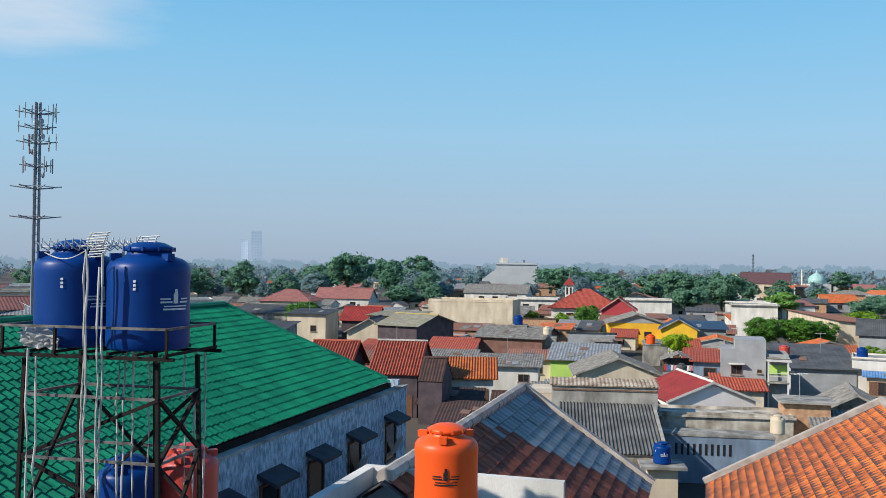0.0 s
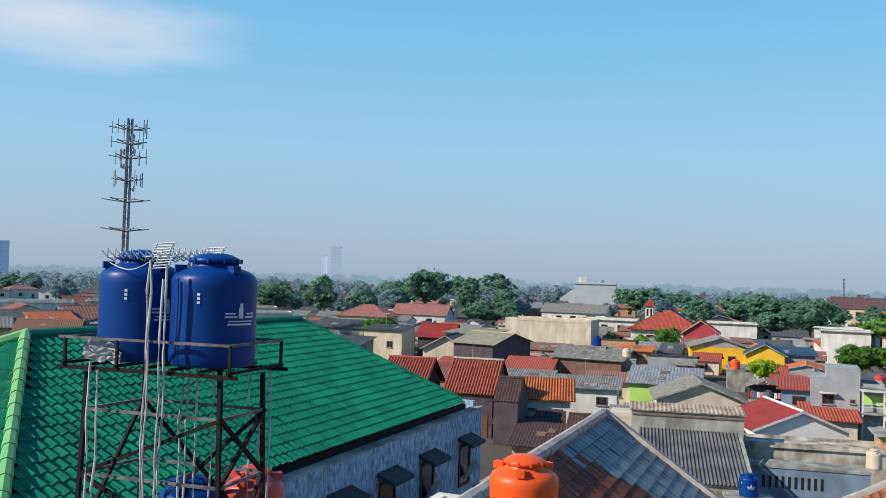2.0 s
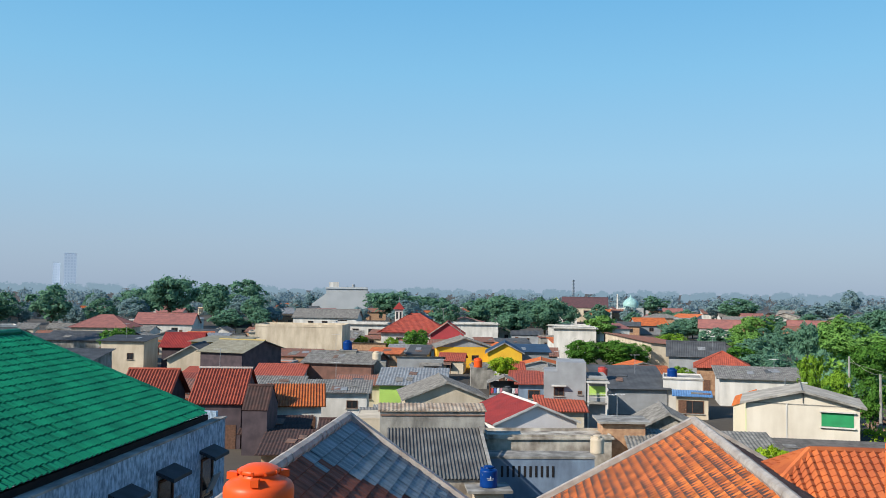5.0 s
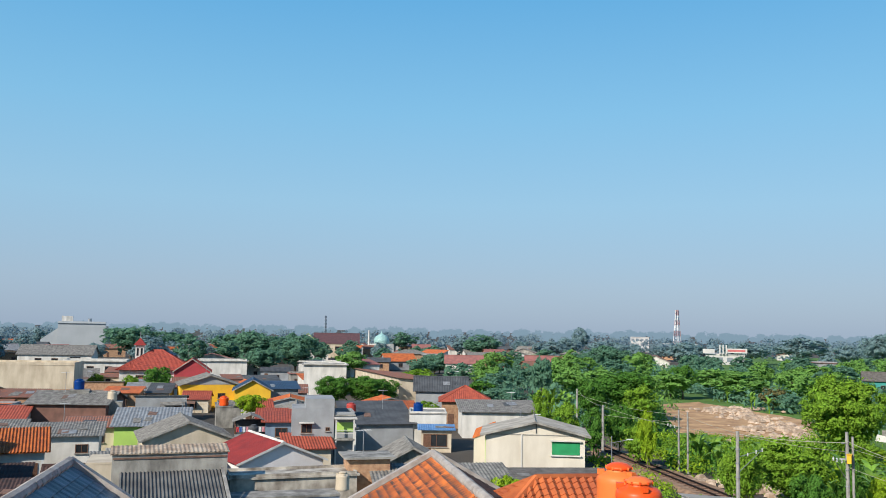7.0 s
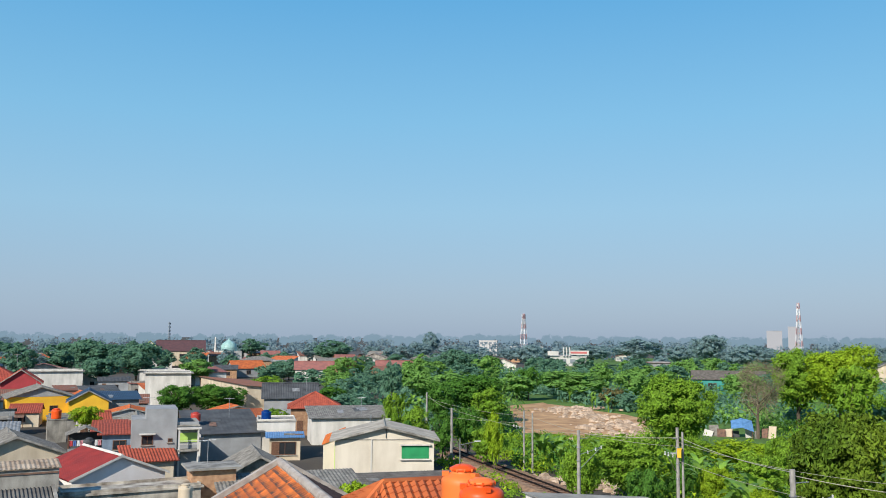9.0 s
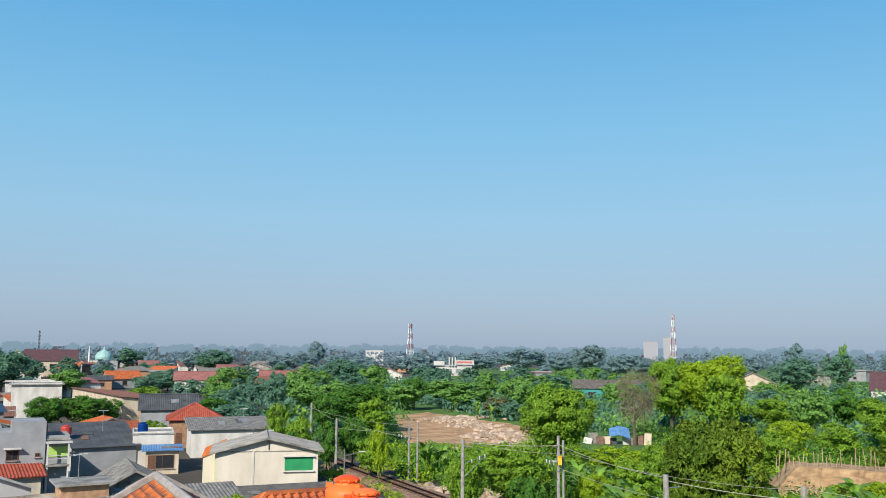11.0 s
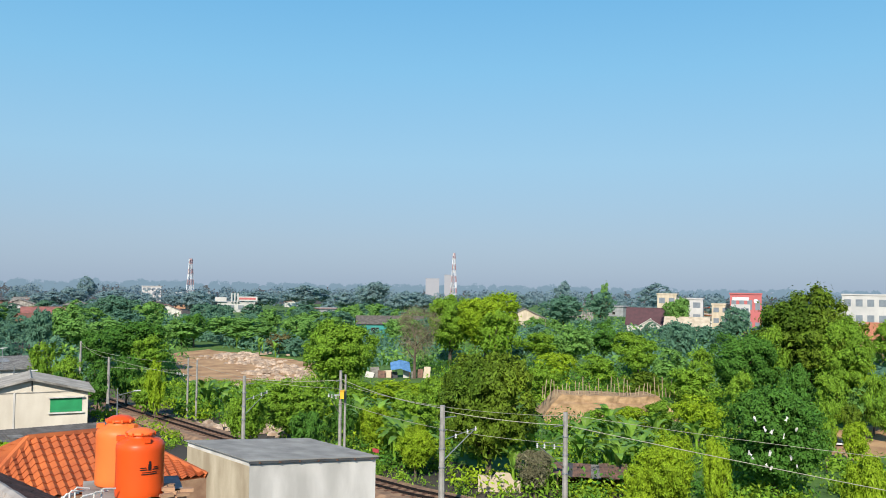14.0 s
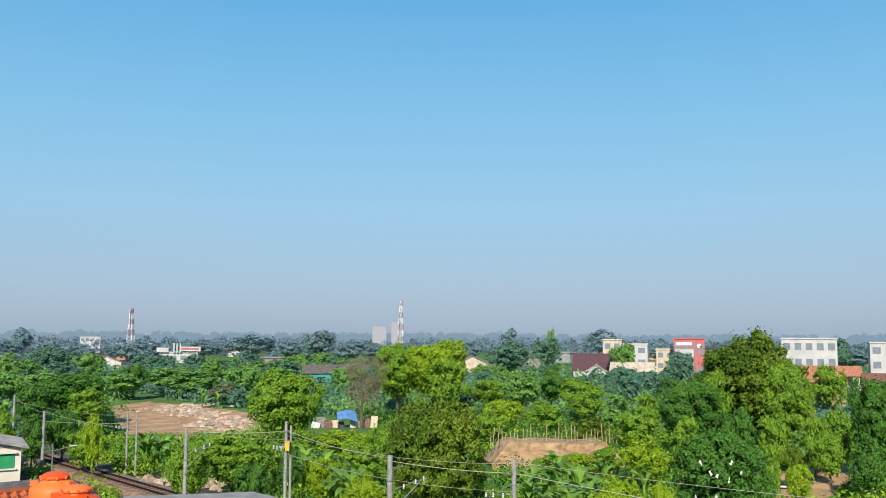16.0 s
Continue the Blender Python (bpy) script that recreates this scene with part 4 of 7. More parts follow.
# pair of orange tanks on a brick stand
ts = thing("tank_stand", pose(10.6, 13.2, 0, 0, 0, -36), "rough brick and concrete stand carrying two tanks", "tank stand")
part("pillar", Mesh().box(-0.55, 1.0, -0.5, 1.2, 0, 9.55), M_BRICK, ts)
part("slab", Mesh().box(-0.62, 1.1, -0.62, 1.3, 9.552, 9.72), M_CONC, ts)
for k, px in enumerate((-0.95, -0.88, -0.80, -0.72, -0.62, -0.42, -0.3)):
    part("pipe", Mesh().path([(px, -0.78 + 0.03 * k, 7.5), (px, -0.78 + 0.03 * k, 9.86 + 0.05 * (k % 4)), (px + 0.03, -0.74, 9.90 + 0.05 * (k % 4)), (px + 0.22, -0.6, 9.90 + 0.03 * (k % 4))], 0.017, 6), M_PVC, ts, "white plastic water pipe")
rr = random.Random(4)
for k in range(22):
    part("brick", Mesh().box(-0.11, 0.11, -0.055, 0.055, 0, 0.055), M_BRICK, ts, at=pose(0.55 + rr.uniform(-0.1, 0.55), -0.75 + rr.uniform(0, 0.6), 9.722 + 0.057 * (k // 8), 0, 0, rr.uniform(-20, 20)))
water_tank(10.72, 12.82, 9.722, 0.415, 1.2, M_PLASTICO, "glossy orange plastic water tank on a brick stand", M_BLACK, -15, lid_mat=M_PLASTICF)
water_tank(11.12, 13.92, 9.722, 0.43, 1.28, M_PLASTICF, "faded light-orange plastic water tank beside another", M_BLACK, -120, bars=False, lid_mat=M_PLASTICO)
house(15.5, 20.6, GRID, 6.4, 4.0, 7.8, 1.25, "hip", M_BRICK, M_TILE2, "brick house with orange clay tile hip roof", over=0.0, pitch=0.25, amp=0.09, n_up=9, course=0.03, cap=M_TILE2)

# ---- blue tank tower ----
tw = thing("tank_tower", pose(-4.58, 10.8, 0, 0, 0, -12), "welded black steel tower carrying two blue tanks", "tank tower")
PX, PY, PZ = 1.17, 0.62, 12.28
for sy in (-1, 1):
    part("platform_beam", Mesh().bar((-PX - 0.1, sy * PY, PZ - 0.01), (PX + 0.1, sy * PY, PZ - 0.01), 0.04, 0.045), M_STEEL, tw)
for k in range(7):
    x = -PX + 2 * PX * k / 6
    part("cross_bar", Mesh().bar((x, -PY - 0.05, PZ + 0.04), (x, PY + 0.05, PZ + 0.04), 0.035, 0.035), M_STEEL, tw)
for x, sy in ((-PX, -1), (-0.4, -1), (PX, -1), (-PX, 1), (0.0, 1), (PX, 1)):
    part("rail_post", Mesh().bar((x, sy * PY, PZ), (x, sy * PY, PZ + 0.36), 0.032), M_STEEL, tw)
for sy in (-1, 1):
    part("guard_rail", Mesh().bar((-PX - 0.1, sy * PY, PZ + 0.36), (PX, sy * PY, PZ + 0.36), 0.032), M_STEELLIT, tw)
for sx in (-1, 1):
    part("guard_rail", Mesh().bar((sx * PX, -PY, PZ + 0.36), (sx * PX, PY, PZ + 0.36), 0.032), M_STEELLIT, tw)
LEGS = [(-0.92, -0.5), (0.98, -0.5), (-0.8, 0.5), (0.98, 0.5), (0.35, 0.5)]
for lx, ly in LEGS:
    part("leg", Mesh().bar((lx * 1.0, ly, PZ - 0.06), (lx * 1.35, ly * 1.4, 0.0), 0.05), M_STEEL, tw)
for z, g in ((11.75, 1.02), (10.95, 1.04), (10.1, 1.06)):
    for a, b in ((0, 1), (1, 3), (3, 2), (2, 0)):
        part("ring_bar", Mesh().bar((LEGS[a][0] * g, LEGS[a][1] * g, z), (LEGS[b][0] * g, LEGS[b][1] * g, z), 0.035), M_STEELLIT, tw)
for (a, b), (z0, z1) in (((0, 1), (10.95, 11.75)), ((1, 0), (10.1, 10.95)), ((1, 3), (10.95, 11.75)), ((3, 1), (10.95, 11.75)), ((2, 3), (10.1, 11.75)), ((3, 2), (10.1, 11.75)), ((0, 2), (10.1, 11.75)), ((1, 3), (9.6, 10.95))):
    part("brace", Mesh().bar((LEGS[a][0] * 1.04, LEGS[a][1] * 1.04, z0), (LEGS[b][0] * 1.04, LEGS[b][1] * 1.04, z1), 0.045), M_STEEL, tw)
rr = random.Random(8)
for x, y, z1 in ((-0.74, -0.68, 12.36), (-0.62, -0.68, 12.26), (0.06, -0.68, 13.62), (0.11, -0.70, 13.6), (0.30, -0.68, 13.58), (0.27, -0.70, 13.4), (-0.1, 0.3, 12.25), (0.0, 0.3, 12.25), (0.1, 0.35, 12.25), (0.28, 0.45, 12.25), (0.72, 0.66, 12.25), (0.86, 0.66, 12.25), (1.02, 0.66, 12.25)):
    pts = [(x + rr.uniform(-0.02, 0.02), y + rr.uniform(-0.02, 0.02), z1 - k * 0.36) for k in range(13)]
    part("pipe", Mesh().path(pts, 0.0155, 6), M_PIPE, tw, "long white plastic downpipe")
TB = pose(-4.58, 10.8, 0, 0, 0, -12)
pR, pL = TB @ Vector((0.54, 0.0, 0)), TB @ Vector((-0.60, 0.08, 0))
water_tank(pR.x, pR.y, PZ + 0.062, 0.53, 1.40, M_PLASTICB, "large glossy blue plastic water tank on a steel tower", M_SIGN, 58)
water_tank(pL.x, pL.y, PZ + 0.062, 0.53, 1.42, M_PLASTICB, "large blue plastic water tank behind white pipes", M_SIGN, 62)
for (x, y, r, h, mt, lb) in ((-3.86, 11.95, 0.42, 1.25, M_PLASTICR, "faded red plastic water tank under the steel tower"), (-4.62, 11.6, 0.42, 1.15, M_PLASTICB, "dusty blue plastic water tank under the steel tower")):
    water_tank(x, y, 9.6, r, h, mt, lb, M_SIGN, 0, bars=False)
tb = thing("tank_ledge", pose(-4.5, 11.4, 0, 0, 0, GRID), "grey concrete roof ledge under the tower", "building")
part("wall", Mesh().box(-1.7, 1.5, -1.2, 1.4, 0, 9.5), M_CONC, tb)
part("slab", Mesh().box(-1.8, 1.6, -1.3, 1.5, 9.502, 9.598), M_CONC, tb)


def antenna(x, y, z, rot, length, grids):
    """A boom with folded elements, and tilted reflector grids."""
    a = thing("tv_antenna", pose(x, y, z, 0, 0, rot), "weathered aluminium rooftop television antenna", "antenna")
    part("boom", Mesh().rod((0, 0, 0), (length, 0, 0.02), 0.012, 5), M_ALU, a)
    part("mast", Mesh().rod((length * 0.4, 0, -0.55), (length * 0.4, 0, 0.05), 0.018, 5), M_ALU, a)
    for k in range(9):
        xx = 0.05 + k * (length - 0.15) / 8
        part("element", Mesh().path([(xx - 0.05, -0.14, 0.07), (xx, -0.1, 0.0), (xx + 0.03, 0.0, -0.05), (xx + 0.03, 0.1, 0.0), (xx, 0.16, 0.07)], 0.009, 4), M_ALU, a)
        part("element", Mesh().rod((xx, -0.1, -0.03), (xx + 0.02, -0.1, 0.11), 0.008, 4), M_ALU, a)
    for gx, gz, gw in grids:
        for k in range(5):
            part("reflector_bar", Mesh().rod((gx + 0.02 * k, -0.1, gz + 0.035 * k), (gx + gw + 0.02 * k, -0.1, gz + 0.02 + 0.035 * k), 0.009, 4), M_ALU, a)
        for u in (0.1, 0.9):
            part("reflector_frame", Mesh().rod((gx + gw * u, -0.1, gz), (gx + gw * u + 0.08, -0.1, gz + 0.16), 0.01, 4), M_ALU, a)
    return a


q0 = TB @ Vector((-0.95, -0.15, 0))
antenna(q0.x, q0.y, 13.66, -14, 1.1, ((0.72, 0.03, 0.3), (0.75, -0.14, 0.26)))
q0 = TB @ Vector((-0.15, -0.05, 0))
antenna(q0.x, q0.y, 13.68, -8, 0.8, ((0.5, -0.03, 0.3), (0.55, -0.2, 0.3)))

q0, q1 = TB @ Vector((-0.78, -0.3, 13.58)), TB @ Vector((0.08, -0.62, 13.62))
hose = [tuple(q0.lerp(q1, k / 12) + Vector((0, -0.06, -0.1 * math.sin(math.pi * k / 12)))) for k in range(13)]
tagged(part("hose", Mesh().path(hose, 0.007, 5), M_PIPE), "thin pale hose sagging between tank tops", "hose")

# crumpled clear plastic by the tank's foot
bag = Mesh()
bg_rng = random.Random(5)
nb = 9
bag.add([(0.55 * (i / nb - 0.5) + bg_rng.uniform(-0.03, 0.03), bg_rng.uniform(-0.05, 0.05), 0.30 * j / nb * (1 - 0.5 * abs(i / nb - 0.4)) + bg_rng.uniform(-0.02, 0.02)) for j in range(nb + 1) for i in range(nb + 1)],
        [(j * (nb + 1) + i, j * (nb + 1) + i + 1, (j + 1) * (nb + 1) + i + 1, (j + 1) * (nb + 1) + i) for j in range(nb) for i in range(nb)])
q0 = TB @ Vector((-0.68, -0.56, 0))
tagged(part("plastic_bag", bag, M_BAG, at=pose(q0.x, q0.y, PZ + 0.075, 0, 0, -12)), "crumpled clear plastic bag caught on the platform", "plastic bag")

# ---- mid-distance houses ----
house(-5.3, 75.8, -8, 4.2, 8, 3.8, 2.5, "gx", M_PURPLE, M_TILERED, "narrow house with a red ribbed tile gable roof", amp=0.1, wins=((-0.5, 1.2, 1.2, 1.2),), cap=M_VERGE, over=0.25)
house(-11.3, 76.5, -8, 3.6, 7, 4.0, 2.2, "gx", M_PURPLE, M_TILERED, "small house with red tile roof beside a bare wall", amp=0.1)
house(1.3, 80, -2, 4.6, 4.5, 3.0, 1.2, "mono", M_WHITE, M_TILE, "white lean-to with an orange tile roof", amp=0.1, wins=((-1.2, 0.8, 1.2, 1.2), (1.0, 0.9, 1.2, 0.9)))
house(-0.8, 90, -8, 5, 5, 3.2, 0.8, "mono", M_CONC, M_GREY, "low house under grey cement sheets")
house(5.2, 88, -8, 6.5, 5, 3.2, 0.6, "mono", M_WHITE, M_GREY, "whitewashed house under grey cement sheets", wins=((1.8, 1.6, 1.1, 0.8),))
house(-24, 141, -12, 6.6, 6, 5.0, 0.5, "mono", M_CREAM, M_DARK, "cream block house with a dark sheet roof", wins=((1.2, 2.2, 1.0, 1.0),))
house(-16.5, 150, -8, 6, 7, 3.6, 2.0, "gx", M_PURPLE, M_REDSHEET, "house with a dull red metal roof")
house(-13.0, 133, -8, 7, 8, 3.0, 1.9, "gy", M_CREAM, M_DARK, "cream gabled house with a dark roof")
house(-8.2, 124, -28, 6.5, 11, 4.6, 1.3, "gx", M_PURPLE, M_OCHREROOF, "tall house with a pale ochre roof and bare side wall", cap=M_OCHRE)
house(-10.5, 141, -28, 8, 6, 4.9, 0.5, "mono", M_OCHRE, M_OCHREROOF, "ochre-walled house under pale roofing sheets")
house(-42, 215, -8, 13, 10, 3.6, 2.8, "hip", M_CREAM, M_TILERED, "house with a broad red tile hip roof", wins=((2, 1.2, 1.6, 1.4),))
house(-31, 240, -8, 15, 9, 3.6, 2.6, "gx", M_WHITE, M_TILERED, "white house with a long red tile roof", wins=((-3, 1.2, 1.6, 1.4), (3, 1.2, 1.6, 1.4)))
house(-34, 160, -12, 14, 10, 4.0, 1.2, "gx", M_CONC, M_DARK, "low house with a dark weathered roof")
house(-29, 122, -12, 9, 7, 3.6, 1.0, "mono", M_CONC, M_DARK, "shed with dark sagging roof sheets")
house(3, 172, -14, 17, 9, 5.9, 0.5, "flat", M_CREAM, M_CREAM, "long plain beige hall with a parapet", over=0.05)
house(11.5, 250, -14, 18, 10, 5.2, 2.2, "gx", M_WHITE, M_GREY, "two-storey white house with grey roof and yellow pillars", wins=((-4, 2.6, 1.6, 1.6), (0, 2.6, 1.6, 1.6), (5, 2.6, 2.6, 2)))
bk = house(29.3, 418, -6, 19.5, 15, 13.2, 0.9, "flat", M_PLAINGREY, M_PLAINGREY, "large plain grey block building")
part("penthouse", Mesh().box(-8.5, -4.0, 3, 7, 14.12, 16.4), M_WHITE, bk)
part("water_drum", Mesh().rod((3, 4, 13.35), (3, 4, 15.4), 0.8, 10), M_GALV, bk)
part("side_wing", Mesh().prism([(-16.5, 0), (-9.8, 0), (-9.8, 11.0), (-16.5, 6.0)], 1, 12), M_PLAINGREY, bk)
house(7, 113, -22, 9, 8, 4.0, 1.1, "gx", M_BROWNWALL, M_GREY, "rust-brown block house under a grey roof")
house(8.8, 99, -8, 5, 4, 2.7, 0.6, "mono", M_CREAM, M_TILEOLD, "small cream house with worn brown tiles", wins=((0.6, 1.1, 1.2, 0.9),))
house(28, 190, -12, 14, 12, 4.0, 4.0, "hip", M_WHITE, M_REDTILE, "white house with a broad red tile hip roof", wins=((-3, 1.4, 1.6, 1.6), (1, 1.4, 1.6, 1.6)), n_up=8, course=0.04, over=0.8)
house(34.2, 183, -12, 7, 9, 4.2, 2.4, "gy", M_REDWALL, M_REDTILE, "crimson gabled house wing with red roof")
house(19, 222, -12, 14, 8, 4.4, 0.5, "flat", M_WHITE, M_GREY, "white house with a flat roof and tall windows", wins=((-4.5, 1.2, 1.6, 2.2), (-1, 1.2, 1.6, 2.2), (3, 1.2, 1.6, 2.2)))
house(48.5, 221, -12, 12, 8, 4.6, 0.4, "flat", M_WHITE, M_CONC, "plain white flat-roofed building")
house(30.6, 147, -6, 9.5, 8, 3.8, 1.5, "gy", M_YELLOW, M_GREY, "bright yellow gabled house with grey roof", wins=((1.8, 1.6, 1.2, 0.8),), gable=M_GREYWALL)
house(35.6, 139, -14, 5.6, 7, 3.5, 1.5, "gy", M_YELLOW, M_BLUEROOF, "yellow house with a blue sheet roof", wins=((0.2, 1.2, 1.6, 1.2),))
house(40.8, 141, -10, 5.5, 6, 3.4, 0.8, "mono", M_GREYWALL, M_BLUEROOF, "grey house with blue roofing sheets")
house(14.3, 97, -12, 7.2, 6, 2.9, 1.2, "mono", M_LIME, M_ZINC, "lime-green house under corrugated zinc", pitch=0.35)
house(16.3, 86.5, -4, 8.2, 8, 2.7, 1.6, "gy", M_CREAM, M_GREY, "pale gabled house under grey cement sheets", wins=((0, 1.0, 1.4, 1.0),), pitch=0.18, amp=0.03)
house(13.2, 78, -4, 9.0, 5, 1.9, 0.5, "mono", M_WHITE, M_CONC, "low white house with worn roofing sheets")
house(10.9, 69.5, -4, 8.5, 5, 2.8, 0.5, "mono", M_PEEL, M_GREY, "long concrete outhouse with mouldy roof edge")
house(25.0, 86.2, -15, 2.7, 4, 4.1, 0.5, "mono", M_BLUEWALL, M_TILERED, "pale blue painted house with a red eave", wins=((0.2, 2.6, 1.2, 0.9),))
g2 = house(27.0, 81.65, -16, 4.0, 5, 5.6, 0, "flat", M_GREYWALL, M_GREYWALL, "two-storey grey plastered house with a stepped top", over=0.0, wins=((-0.6, 3.4, 1.0, 0.85), (1.4, 3.6, 0.4, 0.35)))
part("upper_wall", Mesh().box(-0.75, 2.0, 0.002, 4.9, 5.745, 6.65), M_GREYWALL, g2)
part("canopy", Mesh().box(-1.3, 0.1, -0.55, -0.003, 4.36, 4.46), M_WHITE, g2, "thin white window canopy")
h = house(29.95, 81.0, -16, 1.9, 4, 5.0, 0.4, "flat", M_GREYWALL, M_CONC, "grey house with a lime-green balcony", over=0.1)
part("balcony_wall", Mesh().box(-0.85, 0.85, -0.06, -0.003, 3.55, 4.4), M_LIME, h, "lime-green balcony front")
part("balcony_roof", Mesh().box(-1.0, 1.15, -1.0, -0.003, 4.78, 4.9), M_WHITE, h)
for bxx in (-0.85, 0.85):
    part("post", Mesh().box(bxx - 0.07, bxx + 0.07, -0.95, -0.81, 0, 4.778), M_WHITE, h)
part("railing", Mesh().bar((-0.8, -0.88, 3.75), (0.8, -0.88, 3.75), 0.05).bar((-0.8, -0.88, 3.45), (0.8, -0.88, 3.45), 0.05), M_WHITE, h)
part("balcony_floor", Mesh().box(-0.95, 0.95, -1.0, -0.003, 2.8, 2.95), M_CONC, h)
# dark, nearly flat-ribbed roof drawn where a wall lies in shadow
house(38.4, 92.3, -12, 7.4, 8, 2.9, 1.7, "mono", M_GREYWALL, M_DARK, "long house, its plain dark roof standing for a shaded wall", pitch=0.5, amp=0.015)
house(20.8, 70.3, 5, 7.2, 8, 2.7, 1.45, "gy", M_CLEAN, M_REDSHEET, "white gabled house with a crimson metal roof", pitch=0.3, amp=0.02, cap=M_WHITE, over=0.3)
house(25.9, 79.0, -10, 4.0, 3.5, 2.4, 0.8, "mono", M_CREAM, M_TILERED, "small house with a red tile roof", amp=0.07)
house(119.5, 376.5, -18, 10, 8, 6.3, 4.4, "gy", M_WHITE, M_MAROON, "white gabled school block with pale green trim", cap=M_LIME, wins=((0, 4.5, 3, 1.6), (0, 1.5, 3, 1.6)))
house(132.5, 375.5, -20, 20, 12, 6.5, 4.4, "gx", M_CREAM, M_MAROON, "long cream school block under a maroon roof", wins=((-5, 3.5, 3, 1.6), (1, 3.5, 3, 1.6), (6, 3.5, 3, 1.6)))
house(138.5, 366, -20, 5.5, 5, 4.8, 2.4, "gy", M_WHITE, M_CREAM, "small white gabled porch wing", cap=M_CREAM)
house(75, 225, -20, 11, 8, 4.2, 0.4, "flat", M_WHITE, M_CONC, "plain white flat-roofed workshop")
house(61.0, 150.5, -98, 33, 9, 4.6, 0.8, "monof", M_CREAM, M_TILEOLD, "long pale workshop wall under a brown sheet roof", amp=0.03)
house(57.5, 168.5, -18, 8.4, 8, 6.0, 0.3, "flat", M_WHITE, M_CONC, "white two-storey workshop with a flat roof")
house(43.6, 91, -24, 4.2, 5, 3.9, 0.3, "flat", M_WHITE, M_CONC, "white house with roof tank", wins=((1.5, 1.0, 1.2, 1.2),), over=0.1)
house(43.4, 88.3, -24, 3.3, 1.6, 2.5, 0.25, "mono", M_CREAM, M_TARP, "stall with a bright blue awning", wins=((0, 0.6, 2.4, 1.4),))
house(44.9, 82.0, -121, 8.0, 1.9, 2.75, 0.75, "mono", M_WARMWALL, M_TILE, "cream lean-to under a strip of orange tiles", over=0.12, amp=0.06)
PLOTS.append((40.5, 84.0, 5.0))
PLOTS.append((39.3, 79.0, 4.5))
house(57.4, 108, -26, 6.6, 6.5, 3.6, 2.0, "hip", M_BRICK, M_TILERED, "brick house with a red hip roof", wins=((0, 1.2, 1.6, 1.2),))
house(61.5, 124, -25, 8, 8, 4.0, 1.9, "gx", M_GREYWALL, M_DARK, "grey house with a dark pitched roof")
wh = house(45.85, 71.9, -31, 9.4, 6.5, 3.75, 1.15, "gy", M_WARMWALL, M_ROOFPALE, "white gabled house with a green shuttered opening", over=0.55)
part("shutter", Mesh().box(1.6, 4.2, -0.05, -0.003, 1.9, 3.1), mat("green_shutter", (0.02, 0.28, 0.10), None, 0.7, 1, 0.05), wh, "green painted recess in the wall")
part("sill", Mesh().box(1.45, 4.35, -0.22, -0.003, 1.76, 1.86), M_WHITE, wh)
part("lintel", Mesh().box(1.45, 4.35, -0.3, -0.003, 3.14, 3.24), M_WHITE, wh)
part("pilaster", Mesh().box(-1.35, -1.2, -0.06, -0.003, 0, 3.7), M_WHITE, wh)
part("string_course", Mesh().box(-4.4, 4.4, -0.05, -0.003, 3.64, 3.72), M_CONC, wh)
part("side_wall", Mesh().box(-4.76, -4.705, 0.2, 3.4, 0.2, 3.4), M_LIME, wh, "lime-green painted side wall")
part("downpipe", Mesh().rod((0.1, -0.08, 3.85), (0.1, -0.08, 4.9), 0.04), M_DARK, wh)
house(56.5, 97, -22, 9.5, 6, 3.3, 0.9, "mono", M_WHITE, M_GREY, "low white house with a grey sheet roof")
house(28.6, 62, -18, 5, 6, 3.2, 1.3, "gy", M_PEEL, M_GREY, "unfinished concrete gabled house")
house(23.3, 57.5, -12, 2.9, 2.6, 4.5, 0, "flat", M_BRICK, M_CONC, "small brick stair hut with concrete slab roof", over=0.35)
house(27.0, 52.5, -16, 9, 5, 3.0, 0.8, "mono", M_PEEL, M_GREY, "low house under mossy grey sheets")
bh = house(9.1, 49.9, -6.5, 5.8, 7, 2.65, 1.7, "mono", M_PEEL, M_BLACKROOF, "house with a black corrugated roof", pitch=0.21, amp=0.09, over=0.12)
part("verge", Mesh().bar((3.08, -0.15, 2.78), (3.08, 7.15, 4.55), 0.2, 0.09), M_CONC, bh, "pale cement verge strip")
gw2 = house(9.9, 57.25, -6.5, 6.9, 1.9, 5.5, 0.22, "mono", M_CONC, M_TANTILE, "pale concrete house with a shallow tan tile roof", amp=0.04, over=0.12)
part("string_course", Mesh().box(-3.4, 3.4, -0.06, -0.003, 5.2, 5.3), M_RUSTSHEET, gw2)
house(18.0, 57.5, -6, 8.5, 3, 3.5, 0.3, "flat", M_PEEL, M_PEEL, "mouldy concrete ledge with peeling plaster", over=0.15)
# the blue of the shade is put into this wall's colour
fw = house(16.0, 54, -8, 7.5, 2, 2.9, 0, "flat", M_BLUEWALL, M_CONC, "blue-grey yard wall with a row of ventilation slots", over=0.05)
for k in range(10):
    part("slot", Mesh().box(-2.2 + 0.36 * k, -2.05 + 0.36 * k, -0.02, -0.003, 1.75, 2.45), M_BLACK, fw)
house(6.8, 64, -10, 2.6, 4, 4.0, 0, "flat", M_CREAM, M_CREAM, "ochre plastered stair block", over=0.02)
house(1.0, 66.5, -6, 4.6, 6, 1.2, 0.7, "mono", M_BRICK, M_DARKTILE, "collapsed brick outhouse with broken tiles")
house(-2.0, 72.5, -10, 2.0, 4.6, 3.6, 1.7, "gx", M_PURPLE, M_DARKTILE, "dark unplastered annexe with a steep gable", over=0.05)
house(36.5, 55.5, -20, 15, 7, 1.9, 0.4, "mono", M_CONC, M_MOSSROOF, "long low block under flat grey sheets", amp=0.02)
